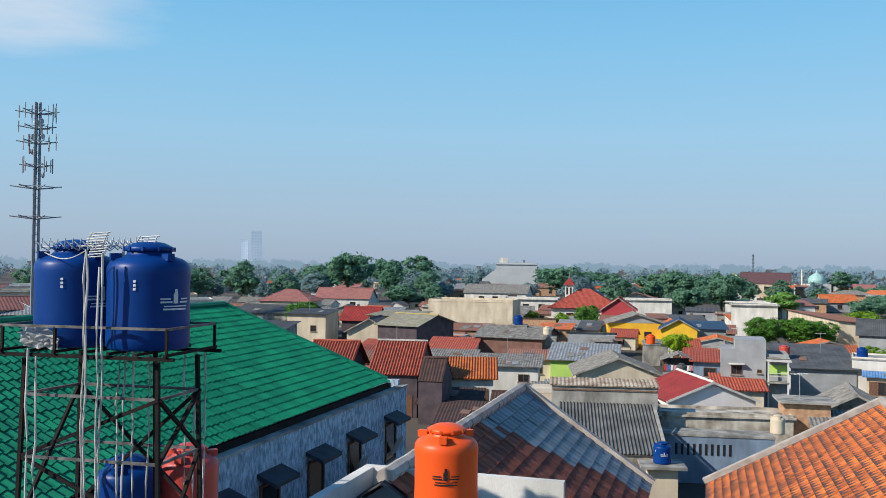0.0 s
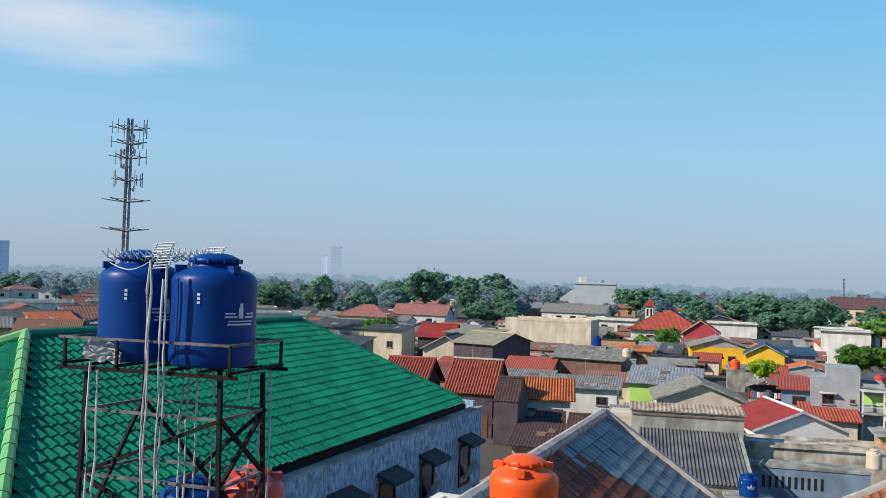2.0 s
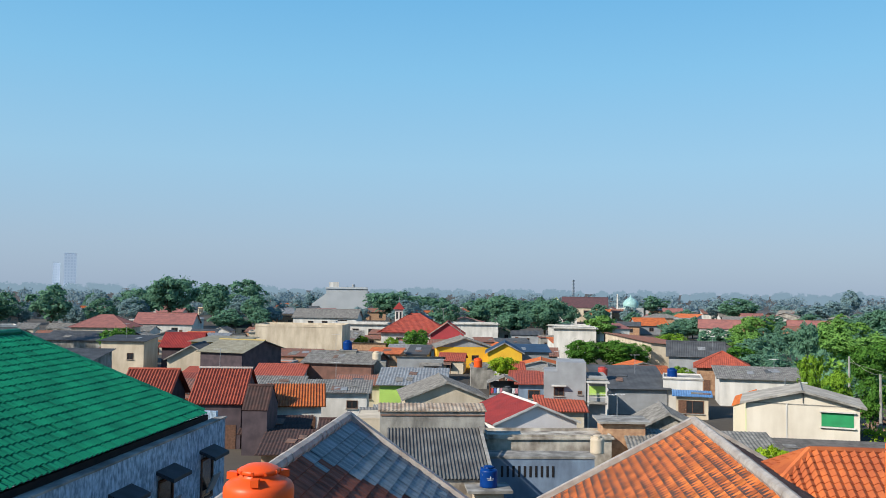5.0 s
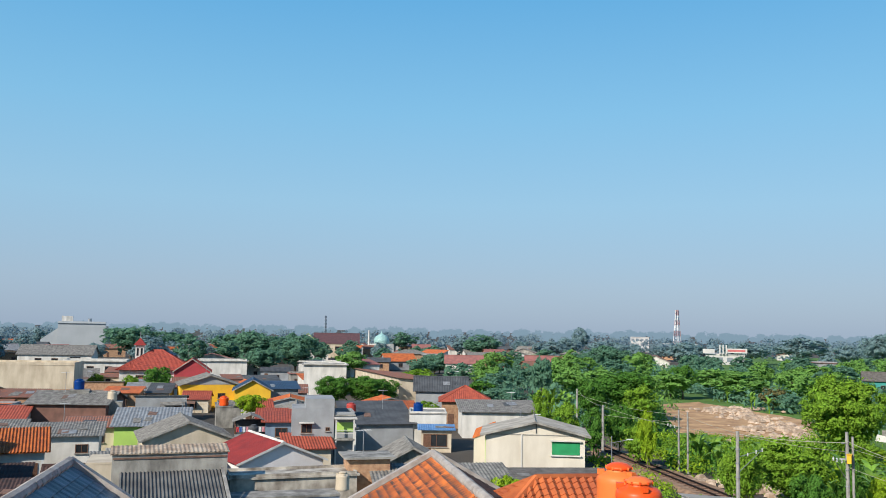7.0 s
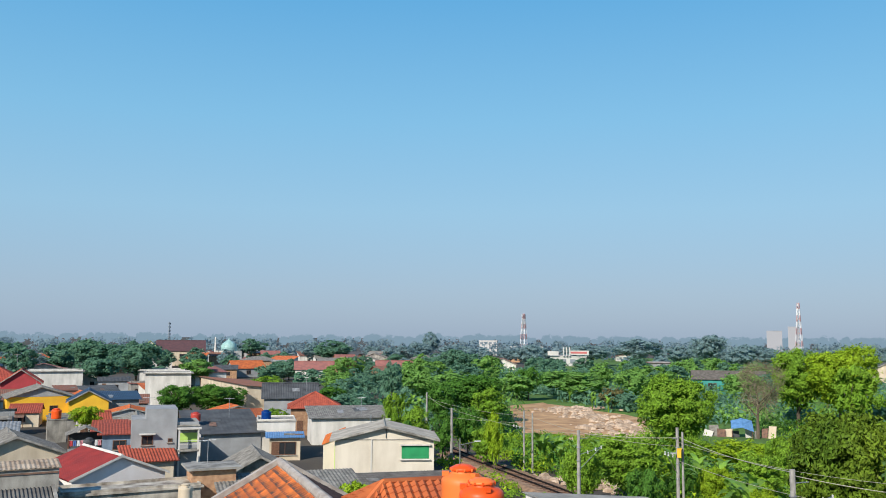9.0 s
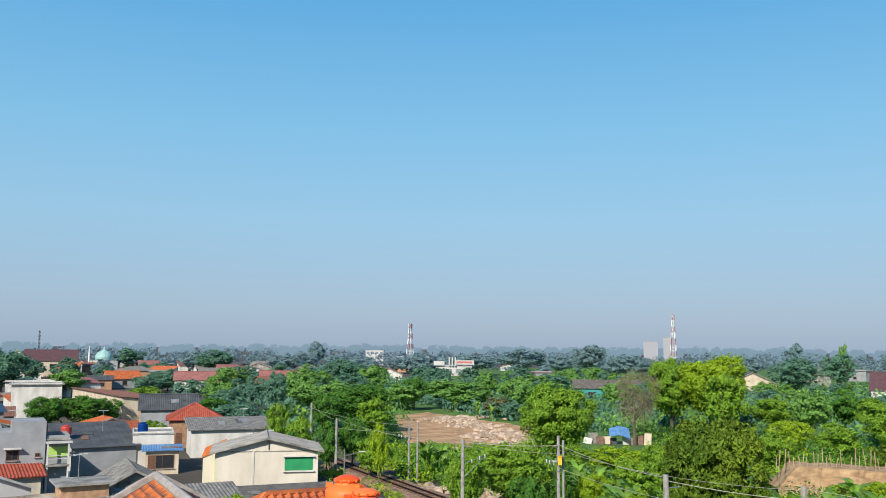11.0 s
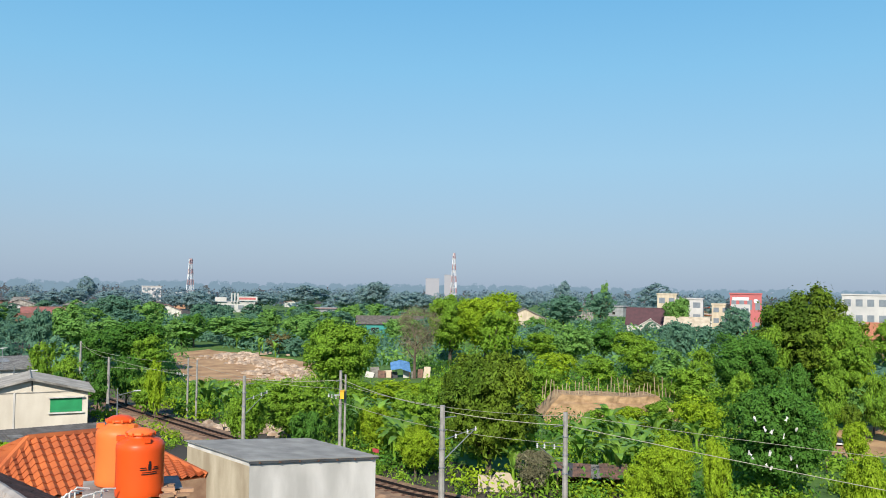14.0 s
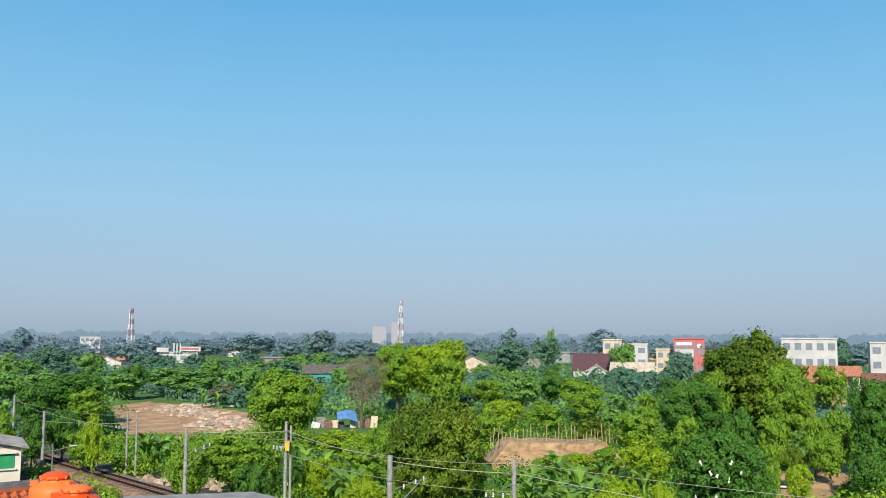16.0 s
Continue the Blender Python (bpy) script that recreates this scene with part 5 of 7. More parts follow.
water_tank(11.7, 48.7, 2.445, 0.5, 1.2, M_PLASTICB, "small blue water tank on a block wall", M_SIGN, 0)
house(11.6, 48.0, -6, 1.6, 1.4, 2.3, 0, "flat", M_CREAM, M_CONC, "cream plastered tank base")
water_tank(20.4, 54.9, 3.0, 0.45, 1.2, M_CREAM, "beige water tank beside a wall", M_SIGN, 0, bars=False)
water_tank(36, 95.5, 4.0, 0.55, 1.0, M_PLASTICR, "red roof tank beyond the grey roof", M_SIGN, 0, bars=False)
water_tank(43.0, 92.4, 4.05, 0.55, 1.1, M_PLASTICB, "blue roof tank on a white house", M_SIGN, 0, bars=False)
sh = house(38.6, 31.1, 74, 6.6, 7.4, 4.5, 0.65, "mono", M_WHITE, M_ROOFPALE, "cream-white shed with a flat grey sheet roof", over=0.14, pitch=0.5, amp=0.015)
part("side_wall", Mesh().box(-3.3, 3.3, 7.403, 7.43, 0, 4.9), M_SHED, sh, "cream stained side wall")
part("fascia", Mesh().bar((-3.41, -0.1, 4.43), (-3.41, 7.5, 5.09), 0.04, 0.09), M_DARK, sh)
for k in range(7):
    part("rafter_end", Mesh().box(-3.5, -3.302, 0.3 + 1.1 * k, 0.38 + 1.1 * k, 4.42 + 0.097 * k, 4.5 + 0.097 * k), M_WOOD, sh)
part("sign_board", Mesh().box(-3.3, -2.8, -0.20, -0.16, 4.66, 4.86), M_REDWALL, sh, "small red and white notice board")

# turret
tt = thing("turret", pose(25.6, 196, 0, 0, 0, -12), "slim white turret with a red pointed cap", "turret")
part("shaft", Mesh().box(-0.85, 0.85, -0.85, 0.85, 0, 9.0), M_WHITE, tt)
part("cap", Mesh().add([(-1.3, -1.3, 9.002), (1.3, -1.3, 9.002), (1.3, 1.3, 9.002), (-1.3, 1.3, 9.002), (0, 0, 10.6)], [(0, 1, 4), (1, 2, 4), (2, 3, 4), (3, 0, 4), (3, 2, 1, 0)]), M_REDSHEET, tt)
part("finial", Mesh().rod((0, 0, 10.5), (0, 0, 11.8), 0.07), M_GALV, tt)
for sx in (-0.4, 0.4):
    part("opening", Mesh().box(sx - 0.2, sx + 0.2, -0.88, -0.853, 6.8, 8.4), M_GLASS, tt)


# laundry shelter
LAUNDRY = pose(22.4, 87.2, 2.1, 0, 0, -12) @ Matrix.Scale(0.74, 4)
PLOTS.append((22.4, 88.5, 2.6))
ls = thing("laundry_shelter", LAUNDRY, "open roof shelter hung with drying laundry", "shelter")
for px, py in ((-2, 0), (2, 0), (-2, 3.5), (2, 3.5)):
    part("post", Mesh().box(px - 0.06, px + 0.06, py - 0.06, py + 0.06, 0, 2.7), M_WOOD, ls)
part("back_wall", Mesh().box(-2.1, 2.1, 3.6, 3.7, 0, 2.6), M_DARK, ls)
part("base_wall", Mesh().box(-2.1, 2.1, 0.0, 3.6, -2.84, -0.002), M_GREYWALL, ls)
part("floor_wall", Mesh().box(-2.1, 2.1, -0.1, 0.0, 0, 1.0), M_GREYWALL, ls)
for sx in (-1, 1):
    part("roof_slope", slope((sx * 2.4, 4.0 if sx < 0 else -0.3, 2.6), (0, -1, 0) if sx < 0 else (0, 1, 0), (-sx * 0.93, 0, 0.36), [(0, 2.58), (4.3, 2.58)], 0.3, 0.03, 4.3, 1), M_GREY, ls)
CLOTH = [mat("cloth_" + n, c, None, 0.9, 3, 0.1) for n, c in (("white", (0.7, 0.7, 0.7)), ("red", (0.5, 0.06, 0.07)), ("pink", (0.6, 0.25, 0.28)), ("blue", (0.08, 0.15, 0.4)), ("black", (0.03, 0.03, 0.035)))]
for k in range(9):
    q = tagged(part("laundry", Mesh().add([(-0.18, 0, 0), (-0.06, 0.03, 0), (0.06, -0.03, 0), (0.18, 0.02, 0), (-0.17, 0.04, -0.7), (-0.05, -0.02, -0.72), (0.07, 0.05, -0.68), (0.17, 0, -0.7)], [(0, 1, 5, 4), (1, 2, 6, 5), (2, 3, 7, 6)]), CLOTH[(k * 2 + 1) % 5], at=LAUNDRY @ pose(-1.7 + 0.42 * k, -0.15, 2.0)), "piece of laundry hanging on a line", "laundry", "laundry under the shelter")
part("line", Mesh().rod((-2, -0.15, 2.02), (2, -0.15, 2.02), 0.01, 4), M_PVC, ls)
for x, y, z, r, m_, lb in ((26.6, 118.5, 2.9, 0.6, M_PLASTICO, "orange water tank on a low roof"), (8.5, 116.5, 5.4, 0.6, M_PLASTICB, "blue water tank behind a ridge"), (12.0, 113, 4.2, 0.55, M_CREAM, "beige water tank on a low roof"), (22.0, 84.5, 2.8, 0.5, M_DARK, "black water tank beside a grey gable")):
    water_tank(x, y, z, r, 1.3, m_, lb, M_SIGN, 0, bars=False)
    house(x, y - r - 0.1, -8, 2.2, 2.0, z - 0.145, 0, "flat", M_CONC, M_CONC, "small concrete plinth roof with a tank", over=0.05)

house(5.5, 70.5, -8, 4.5, 5, 1.8, 0.9, "gx", M_BRICK, M_DARKTILE, "low brick house with dark mossy tiles")
house(-0.5, 74.2, -6, 5.0, 4, 1.5, 0.7, "mono", M_PURPLE, M_DARKTILE, "tumbledown lean-to with dark tiles")


def roof_aerial(x, y, z, h, rot):
    a = thing("roof_aerial", pose(x, y, z, 0, 0, rot), "thin television aerial on a house roof", "antenna", "aerials over the town")
    part("mast", Mesh().rod((0, 0, 0), (0, 0, h), 0.025, 5), M_GALV, a)
    part("boom", Mesh().rod((-0.6, 0, h - 0.1), (0.6, 0, h - 0.1), 0.018, 4), M_ALU, a)
    for k in range(5):
        part("element", Mesh().rod((-0.5 + 0.25 * k, -0.35 + 0.03 * k, h - 0.1), (-0.5 + 0.25 * k, 0.35 - 0.03 * k, h - 0.1), 0.012, 4), M_ALU, a)


for x, y, z, h, r_ in ((-5.3, 79.8, 6.3, 1.8, 10), (5.5, 90.5, 3.4, 2.6, 40), (16.3, 90.5, 4.3, 2.0, -30), (28.3, 87.5, 5.2, 2.2, 20), (30.6, 151, 5.3, 2.2, 0), (-24, 144, 5.2, 2.4, 50), (7, 117, 5.1, 2.4, -20), (23.3, 58.8, 4.6, 1.8, 15), (46.2, 77, 5.4, 2.0, 30), (58, 112, 5.7, 2.0, 60), (34.2, 187.5, 6.9, 2.6, 10), (12, 254, 7.4, 2.8, 0), (40.5, 97, 3.7, 2.6, 0)):
    roof_aerial(x, y, z, h, r_)

house(-116, 196, 30, 16, 9, 5.0, 0.6, "flat", M_WHITE, M_WHITE, "white flat-roofed workshop at the edge of town", wins=((-4, 1.5, 2, 1.4), (3, 1.5, 2, 1.4)))
house(-100, 204, 24, 14, 9, 5.6, 0.5, "flat", M_CREAM, M_WHITE, "cream flat-roofed house in the far town", wins=((-3, 2, 1.6, 1.4), (3, 2, 1.6, 1.4)))
house(-90, 150, 26, 13, 9, 4.2, 1.2, "gx", M_CONC, M_DARK, "long low house with a dark roof")
house(-74, 128, 22, 9, 8, 3.6, 1.6, "gx", M_CREAM, M_TILEOLD, "house with a faded brown tile roof")

for x, y, w, d, e, wl_, rf, words in ((-64, 166, 15, 9, 4.4, M_CREAM, M_WHITE, "long cream house with a pale flat roof"), (-79, 178, 13, 9, 5.2, M_WHITE, M_WHITE, "white house with a pale flat roof"), (-92, 176, 12, 9, 4.6, M_WHITE, M_CREAM, "white workshop with a cream roof"),
                                      (-70, 205, 18, 9, 5.0, M_CREAM, M_ROOFPALE, "pale hall under light cement sheets"), (-104, 222, 18, 10, 6.4, M_WHITE, M_WHITE, "large white flat-roofed house"), (-88, 230, 16, 9, 5.6, M_CREAM, M_WHITE, "cream two-storey house with a flat roof"), (-58, 190, 10, 8, 4.6, M_WHITE, M_ROOFPALE, "white house under light cement sheets")):
    house(x, y, 20, w, d, e, 0.5, "flat", wl_, rf, words, over=0.2, wins=((-3, 1.6, 1.6, 1.3), (3, 1.6, 1.6, 1.3)))

# ---- poles and wires ----
def pole(x, y, h, r=0.16, arm=None, label="grey concrete railway mast with cantilever arm"):
    p = thing("railway_mast", pose(x, y, 0), label, "mast", "masts along the railway")
    part("shaft", Mesh().rod((0, 0, 0), (0, 0, h), r, 8, r * 0.75), M_POLE, p)
    if arm:
        ax, ay = arm
        part("arm", Mesh().path([(0, 0, h * 0.72), (ax, ay, h * 0.78), (0, 0, h * 0.55)], 0.035, 5), M_GALV, p)
        part("arm", Mesh().path([(0, 0, h * 0.9), (ax * 0.4, ay * 0.4, h * 0.9)], 0.03, 5), M_GALV, p)
        for f in (0.4, 0.75, 1.0):
            part("insulator", Mesh().lathe([(0.02, -0.16), (0.07, -0.12), (0.03, -0.08), (0.07, -0.03), (0.03, 0.02), (0.06, 0.06), (0.02, 0.1)], 8, (ax * f, ay * f, h * (0.72 + 0.06 * f))), M_PVC, p)
        for k in range(3):
            part("band", Mesh().lathe([(r * 0.95, 0), (r * 1.1, 0.02), (r * 1.1, 0.07), (r * 0.95, 0.09)], 8, (0, 0, h * (0.5 + 0.15 * k))), M_GALV, p)
    return p


pole(69.5, 98.9, 5.9, 0.16)
pole(57.6, 77.1, 5.8, 0.17)
pole(59.8, 67.8, 6.1, 0.11, (-1.6, -0.3))
pole(60.4, 67.2, 5.9, 0.11)
pole(47.9, 48.0, 6.6, 0.16, (2.6, 0.2))
pole(50.9, 41.2, 7.2, 0.14, (-1.8, -0.4))
pole(51.15, 40.95, 6.9, 0.10)
pole(41.6, 26.3, 6.9, 0.19, (2.6, -0.6))
pole(44.7, 20.3, 6.7, 0.17, (-2.4, 0.5))
pole(45.2, -1.5, 5.2, 0.12)
bx2 = thing("signal_box", pose(50.5, 41.1, 5.2, 0, 0, 35), "small yellow equipment box on a mast", "box")
part("case", Mesh().box(-0.26, 0.26, -0.44, -0.16, 0, 0.55), M_YELLOW, bx2)
part("lid", Mesh().box(-0.3, 0.3, -0.48, -0.14, 0.552, 0.6), M_YELLOW, bx2)
part("bracket", Mesh().box(-0.06, 0.06, -0.16, 0.3, 0.2, 0.3), M_GALV, bx2)


def wire(a, b, sag, r=0.014, label="thin overhead wire between masts", material=None):
    a, b = Vector(a), Vector(b)
    n = 14
    pts = [a.lerp(b, i / n) - Vector((0, 0, sag * 4 * (i / n) * (1 - i / n))) for i in range(n + 1)]
    return tagged(part("overhead_wire", Mesh().path(pts, r, 4), material or M_WIRE), label, "wire", "overhead wires")


wire((47.9, 48.0, 6.4), (50.9, 41.2, 6.5), 0.15, 0.02)
wire((50.9, 41.2, 6.6), (41.6, 26.3, 6.75), 0.25, 0.02)
wire((41.6, 26.3, 6.6), (44.7, 20.3, 6.0), 0.12, 0.02)
wire((44.7, 20.3, 6.0), (48.6, -4.0, 3.2), 0.1, 0.02)
wire((50.9, 41.2, 6.2), (44.7, 20.3, 6.5), 0.5, 0.012)
wire((44.7, 20.3, 6.6), (48.8, -3.0, 5.4), 0.2, 0.012)
wire((57.6, 77.1, 5.7), (47.9, 48.0, 6.3), 0.4)
wire((69.5, 98.9, 5.8), (57.6, 77.1, 5.7), 0.4)
wire((69.5, 98.9, 5.2), (59.8, 67.8, 5.6), 0.4)
wire((59.8, 67.8, 5.8), (50.9, 41.2, 5.9), 0.6)
wire((57.6, 77.1, 4.8), (59.8, 67.8, 4.9), 0.1)
wire((50.9, 41.2, 4.9), (44.7, 20.3, 5.0), 0.5)


def lamp(x, y, h, rot):
    p = thing("street_lamp", pose(x, y, 0, 0, 0, rot), "slim grey street lamp with an angled arm", "street lamp")
    part("pole", Mesh().rod((0, 0, 0), (0, 0, h), 0.07, 6, 0.05), M_GALV, p)
    part("arm", Mesh().rod((0, 0, h * 0.82), (1.6, 0, h * 0.9), 0.035, 5), M_GALV, p)
    part("head", Mesh().box(1.5, 2.1, -0.1, 0.1, h * 0.9, h * 0.9 + 0.09), M_PVC, p)


lamp(53.0, 69.5, 3.6, -20)
lamp(49.5, 80.5, 5.2, -20)


# ---- distant towers ----
def lattice(x, y, h, w, label, bands=False, decks=5):
    m = thing("lattice_mast", pose(x, y, 0, 0, 0, 20), label, "mast")
    for sx in (-1, 1):
        for sy in (-1, 1):
            n = 8 if bands else 1
            for k in range(n):
                f0, f1 = k / n, (k + 1) / n
                g = lambda f: w * (1 - 0.75 * f) / 2
                part("leg", Mesh().bar((sx * g(f0), sy * g(f0), h * f0), (sx * g(f1), sy * g(f1), h * f1), w * (0.1 if bands else 0.055)), (M_MASTR if k % 2 else M_MASTW) if bands else M_TOWER, m)
    n = 14
    for k in range(n):
        f0, f1 = k / n, (k + 1) / n
        a, b = w * (1 - 0.75 * f0) / 2, w * (1 - 0.75 * f1) / 2
        for c, d in (((-1, -1), (1, -1)), ((1, -1), (1, 1)), ((1, 1), (-1, 1)), ((-1, 1), (-1, -1))):
            for c2, d2 in ((c, d), (d, c)):
                part("brace", Mesh().bar((c2[0] * a, c2[1] * a, h * f0), (d2[0] * b, d2[1] * b, h * f1), w * 0.03), (M_MASTR if int((k + 0.5) * 8 / 14) % 2 else M_MASTW) if bands else M_GALV, m)
    for k in range(decks):
        z = h * (0.98 - 0.09 * k)
        for sx in (-1, 1):
            part("aerial", Mesh().box(-w * 0.075, w * 0.075, -0.3, 0.3, z - h * 0.05, z), M_PVC if bands else M_TOWER, m, at=pose(sx * w * 0.475, 0, 0))
    return m


lattice(461, 527, 32, 5, "tall red and white lattice mast in the haze", True)
lattice(154, 455, 20, 1.1, "thin lattice antenna mast above roofs", False)
lattice(763, 478, 48, 6, "far red and white lattice mast", True)

ct = thing("cell_tower", pose(-69.9, 144, 0, 0, 0, 15), "tall slender steel tower crowded with phone aerials", "cell tower")
for a in (0, 120, 240):
    part("tube", Mesh().rod((0.55 * math.cos(radians(a)), 0.55 * math.sin(radians(a)), 0), (0.42 * math.cos(radians(a)), 0.42 * math.sin(radians(a)), 39.5), 0.23, 7), M_TOWER, ct)
for k in range(26):
    z = 1 + 1.5 * k
    part("tie", Mesh().path([(0.5 * math.cos(radians(a)), 0.5 * math.sin(radians(a)), z + 0.5 * (a == 120)) for a in (0, 120, 240, 360)], 0.05, 4), M_TOWER, ct)
rr = random.Random(12)
for z, r in ((20.0, 4.0), (25.0, 4.0), (28.6, 2.6), (32.5, 3.2), (35.0, 3.0), (37.5, 3.4)):
    for a in (0, 60, 120, 180, 240, 300):
        part("platform_arm", Mesh().rod((0, 0, z), (r * math.cos(radians(a)), r * math.sin(radians(a)), z + 0.5), 0.1, 5), M_TOWER, ct)
        part("platform_rim", Mesh().rod((r * 0.75 * math.cos(radians(a)), r * 0.75 * math.sin(radians(a)), z + 0.4), (r * 0.75 * math.cos(radians(a + 60)), r * 0.75 * math.sin(radians(a + 60)), z + 0.4), 0.06, 4), M_TOWER, ct)
    if z > 28:
        for k in range(9):
            a = rr.uniform(0, 360)
            q = r * rr.uniform(0.6, 1)
            hh = rr.uniform(1.6, 3.4)
            part("aerial", Mesh().box(-0.08, 0.08, -0.05, 0.05, -hh / 2, hh / 2), M_TOWER if k % 3 else M_GALV, ct, at=pose(q * math.cos(radians(a)), q * math.sin(radians(a)), z + 0.4, 0, 0, a))
        for k in range(2):
            a = rr.uniform(0, 360)
            part("dish", Mesh().lathe([(0.0, 0), (0.35, 0.05), (0.5, 0.22), (0.5, 0.26), (0.0, 0.2)], 12), M_GALV, ct, at=pose(0.9 * math.cos(radians(a)), 0.9 * math.sin(radians(a)), z - 1.2, 90, 0, a + 90))

# far blocks: haze put into wall and window colours, M_HAZE2 for sunlit fronts
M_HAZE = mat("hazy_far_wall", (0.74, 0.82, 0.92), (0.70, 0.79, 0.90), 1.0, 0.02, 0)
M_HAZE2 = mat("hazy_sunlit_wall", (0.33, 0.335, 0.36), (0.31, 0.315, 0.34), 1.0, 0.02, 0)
M_PALE = mat("pale_far_plaster", (0.55, 0.53, 0.51), (0.44, 0.43, 0.42), 0.9, 0.3, 0)
M_SALMON = mat("salmon_tile", (0.52, 0.21, 0.11), (0.40, 0.16, 0.09), 0.9, 1.0, 0.1)
# red made paler and pinker to hold the distance haze
M_REDPALE = mat("hazed_red_front", (0.50, 0.14, 0.14), (0.43, 0.12, 0.12), 0.8, 0.3, 0)
M_FARGLASS = mat("far_window_glass", (0.22, 0.25, 0.28), (0.17, 0.195, 0.225), 0.3, 1, 0)
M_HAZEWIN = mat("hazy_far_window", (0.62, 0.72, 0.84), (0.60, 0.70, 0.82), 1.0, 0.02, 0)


def block(x, y, rot, w, d, h, label, material=None, floors=6, cols=5, name="building"):
    b = thing(name, pose(x, y, 0, 0, 0, rot), label, "building")
    part("wall", Mesh().box(-w / 2, w / 2, 0, d, 0, h), material or M_WHITE, b)
    part("roof", Mesh().box(-w / 2 - 0.2, w / 2 + 0.2, -0.2, d + 0.2, h + 0.002, h + 0.4), M_CONC if material is None else material, b)
    for i in range(floors):
        for j in range(cols):
            cx = -w / 2 + (j + 0.5) * w / cols
            z = (i + 0.3) * h / floors
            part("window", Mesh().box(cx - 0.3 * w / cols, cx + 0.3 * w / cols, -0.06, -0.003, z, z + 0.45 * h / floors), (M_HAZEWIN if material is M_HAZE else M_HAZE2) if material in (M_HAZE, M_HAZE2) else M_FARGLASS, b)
    return b


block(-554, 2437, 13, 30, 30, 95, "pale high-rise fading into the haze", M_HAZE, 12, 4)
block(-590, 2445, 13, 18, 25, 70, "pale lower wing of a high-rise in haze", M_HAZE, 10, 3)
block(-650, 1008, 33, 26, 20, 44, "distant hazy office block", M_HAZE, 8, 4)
block(408, 506, -39, 13, 10, 10.5, "white three-storey building among trees", M_PALE, 3, 4)
block(440, 500, -39, 24, 10, 6, "low white hall beside the mast", M_PALE, 1, 5)
block(292, 302, -44, 17, 8, 4.4, "white shop hall with a roof sign", M_PALE, 1, 4)
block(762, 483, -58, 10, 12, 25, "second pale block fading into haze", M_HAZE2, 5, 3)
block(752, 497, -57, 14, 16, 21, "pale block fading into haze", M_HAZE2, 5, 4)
rs = block(252.9, 61.7, -76, 8.4, 8, 12.4, "red fronted shop building with white upper band", M_REDPALE, 2, 4)
part("white_front", Mesh().box(-3.9, 1.2, -0.12, -0.065, 4.0, 9.6), M_PALE, rs)
for k in range(4):
    part("window", Mesh().box(-3.6 + 1.2 * k, -2.8 + 1.2 * k, -0.16, -0.123, 5.4, 8.6), M_FARGLASS, rs)
part("sign_band", Mesh().box(-3.6, 0.8, -0.12, -0.065, 10.7, 11.6), M_SIGN, rs)
part("mark", Mesh().lathe([(0.02, 0), (0.6, 0.05), (0.6, 0.1), (0.02, 0.12)], 12), M_SIGN, rs, at=pose(2.7, -0.02, 10.6, 90, 0, 0))
block(258.5, 30.7, -83, 14, 9, 12.6, "modern pale building with dark windows", M_PALE, 3, 5)
block(262, 8, -83, 16, 9, 11.6, "pale office building with a flat roof", M_PALE, 3, 5)
block(262, 80, -76, 7, 9, 10.6, "pale narrow shop house", M_PALE, 3, 2)
block(276, 92, -76, 6, 9, 11.8, "pinkish narrow shop house", M_CREAM, 3, 2)
block(258, 70, -76, 5, 9, 9.2, "cream narrow shop house", M_CREAM, 3, 2)
house(241, 84.8, -73, 13.5, 10, 3.6, 4.4, "gx", M_WHITE, M_MAROON, "house with a maroon tiled roof and white gable", wins=((0, 1, 4, 1.8),))
house(238.5, 84.2, -73, 7, 5, 3.0, 2.2, "gy", M_WHITE, M_MAROON, "white gabled porch under maroon tiles", cap=M_WHITE, wins=((-1.6, 0.8, 1.6, 1.6), (1.6, 0.8, 1.6, 1.6)))
house(232, 72, -76, 11, 8, 3.8, 2.2, "gx", M_CREAM, M_CREAM, "pale cream house with a weathered roof", wins=((0, 1, 2, 1.6),))
house(188, 21, -82, 10, 9, 4.6, 2.2, "gx", M_BRICK, M_SALMON, "brick house with a salmon tile roof above the trees")
house(214, 20.5, -82, 11, 9, 4.8, 1.8, "gx", M_CREAM, M_SALMON, "cream house with a pale salmon roof", wins=((-3, 3, 1.6, 1.4), (3, 3, 1.6, 1.4)))
house(205, 34, -82, 10, 8, 4.4, 2.2, "gx", M_WHITE, M_TILEOLD, "white house with a brown roof above the trees")
house(182, 6, -82, 12, 9, 4.2, 2.2, "gx", M_CREAM, M_TILEOLD, "cream house behind trees with brown roof")
tl = house(184, 134, -50, 17, 8, 3.6, 1.8, "gx", M_TEAL, M_MOSSROOF, "teal-walled house with a grey-brown roof", wins=((-4, 1, 2, 1.6), (3, 1, 2, 1.6)))
house(228, 118, -60, 12, 12, 4.6, 2.8, "gy", M_CREAM, M_DARK, "gabled house with a dark roof among trees")
house(122.5, 233, -28, 11, 8, 3.6, 2.2, "gx", M_WHITE, M_TILE, "white house with a bright orange roof")
house(150, 232, -30, 11, 8, 3.6, 2.2, "gx", M_WHITE, M_TILERED, "white house with a red roof")
dm = thing("dome", pose(159.6, 388.5, 0), "pale turquoise mosque dome on a white drum", "mosque")
part("drum", Mesh().box(-4.5, 4.5, -4.5, 4.5, 0, 6.2), M_WHITE, dm)
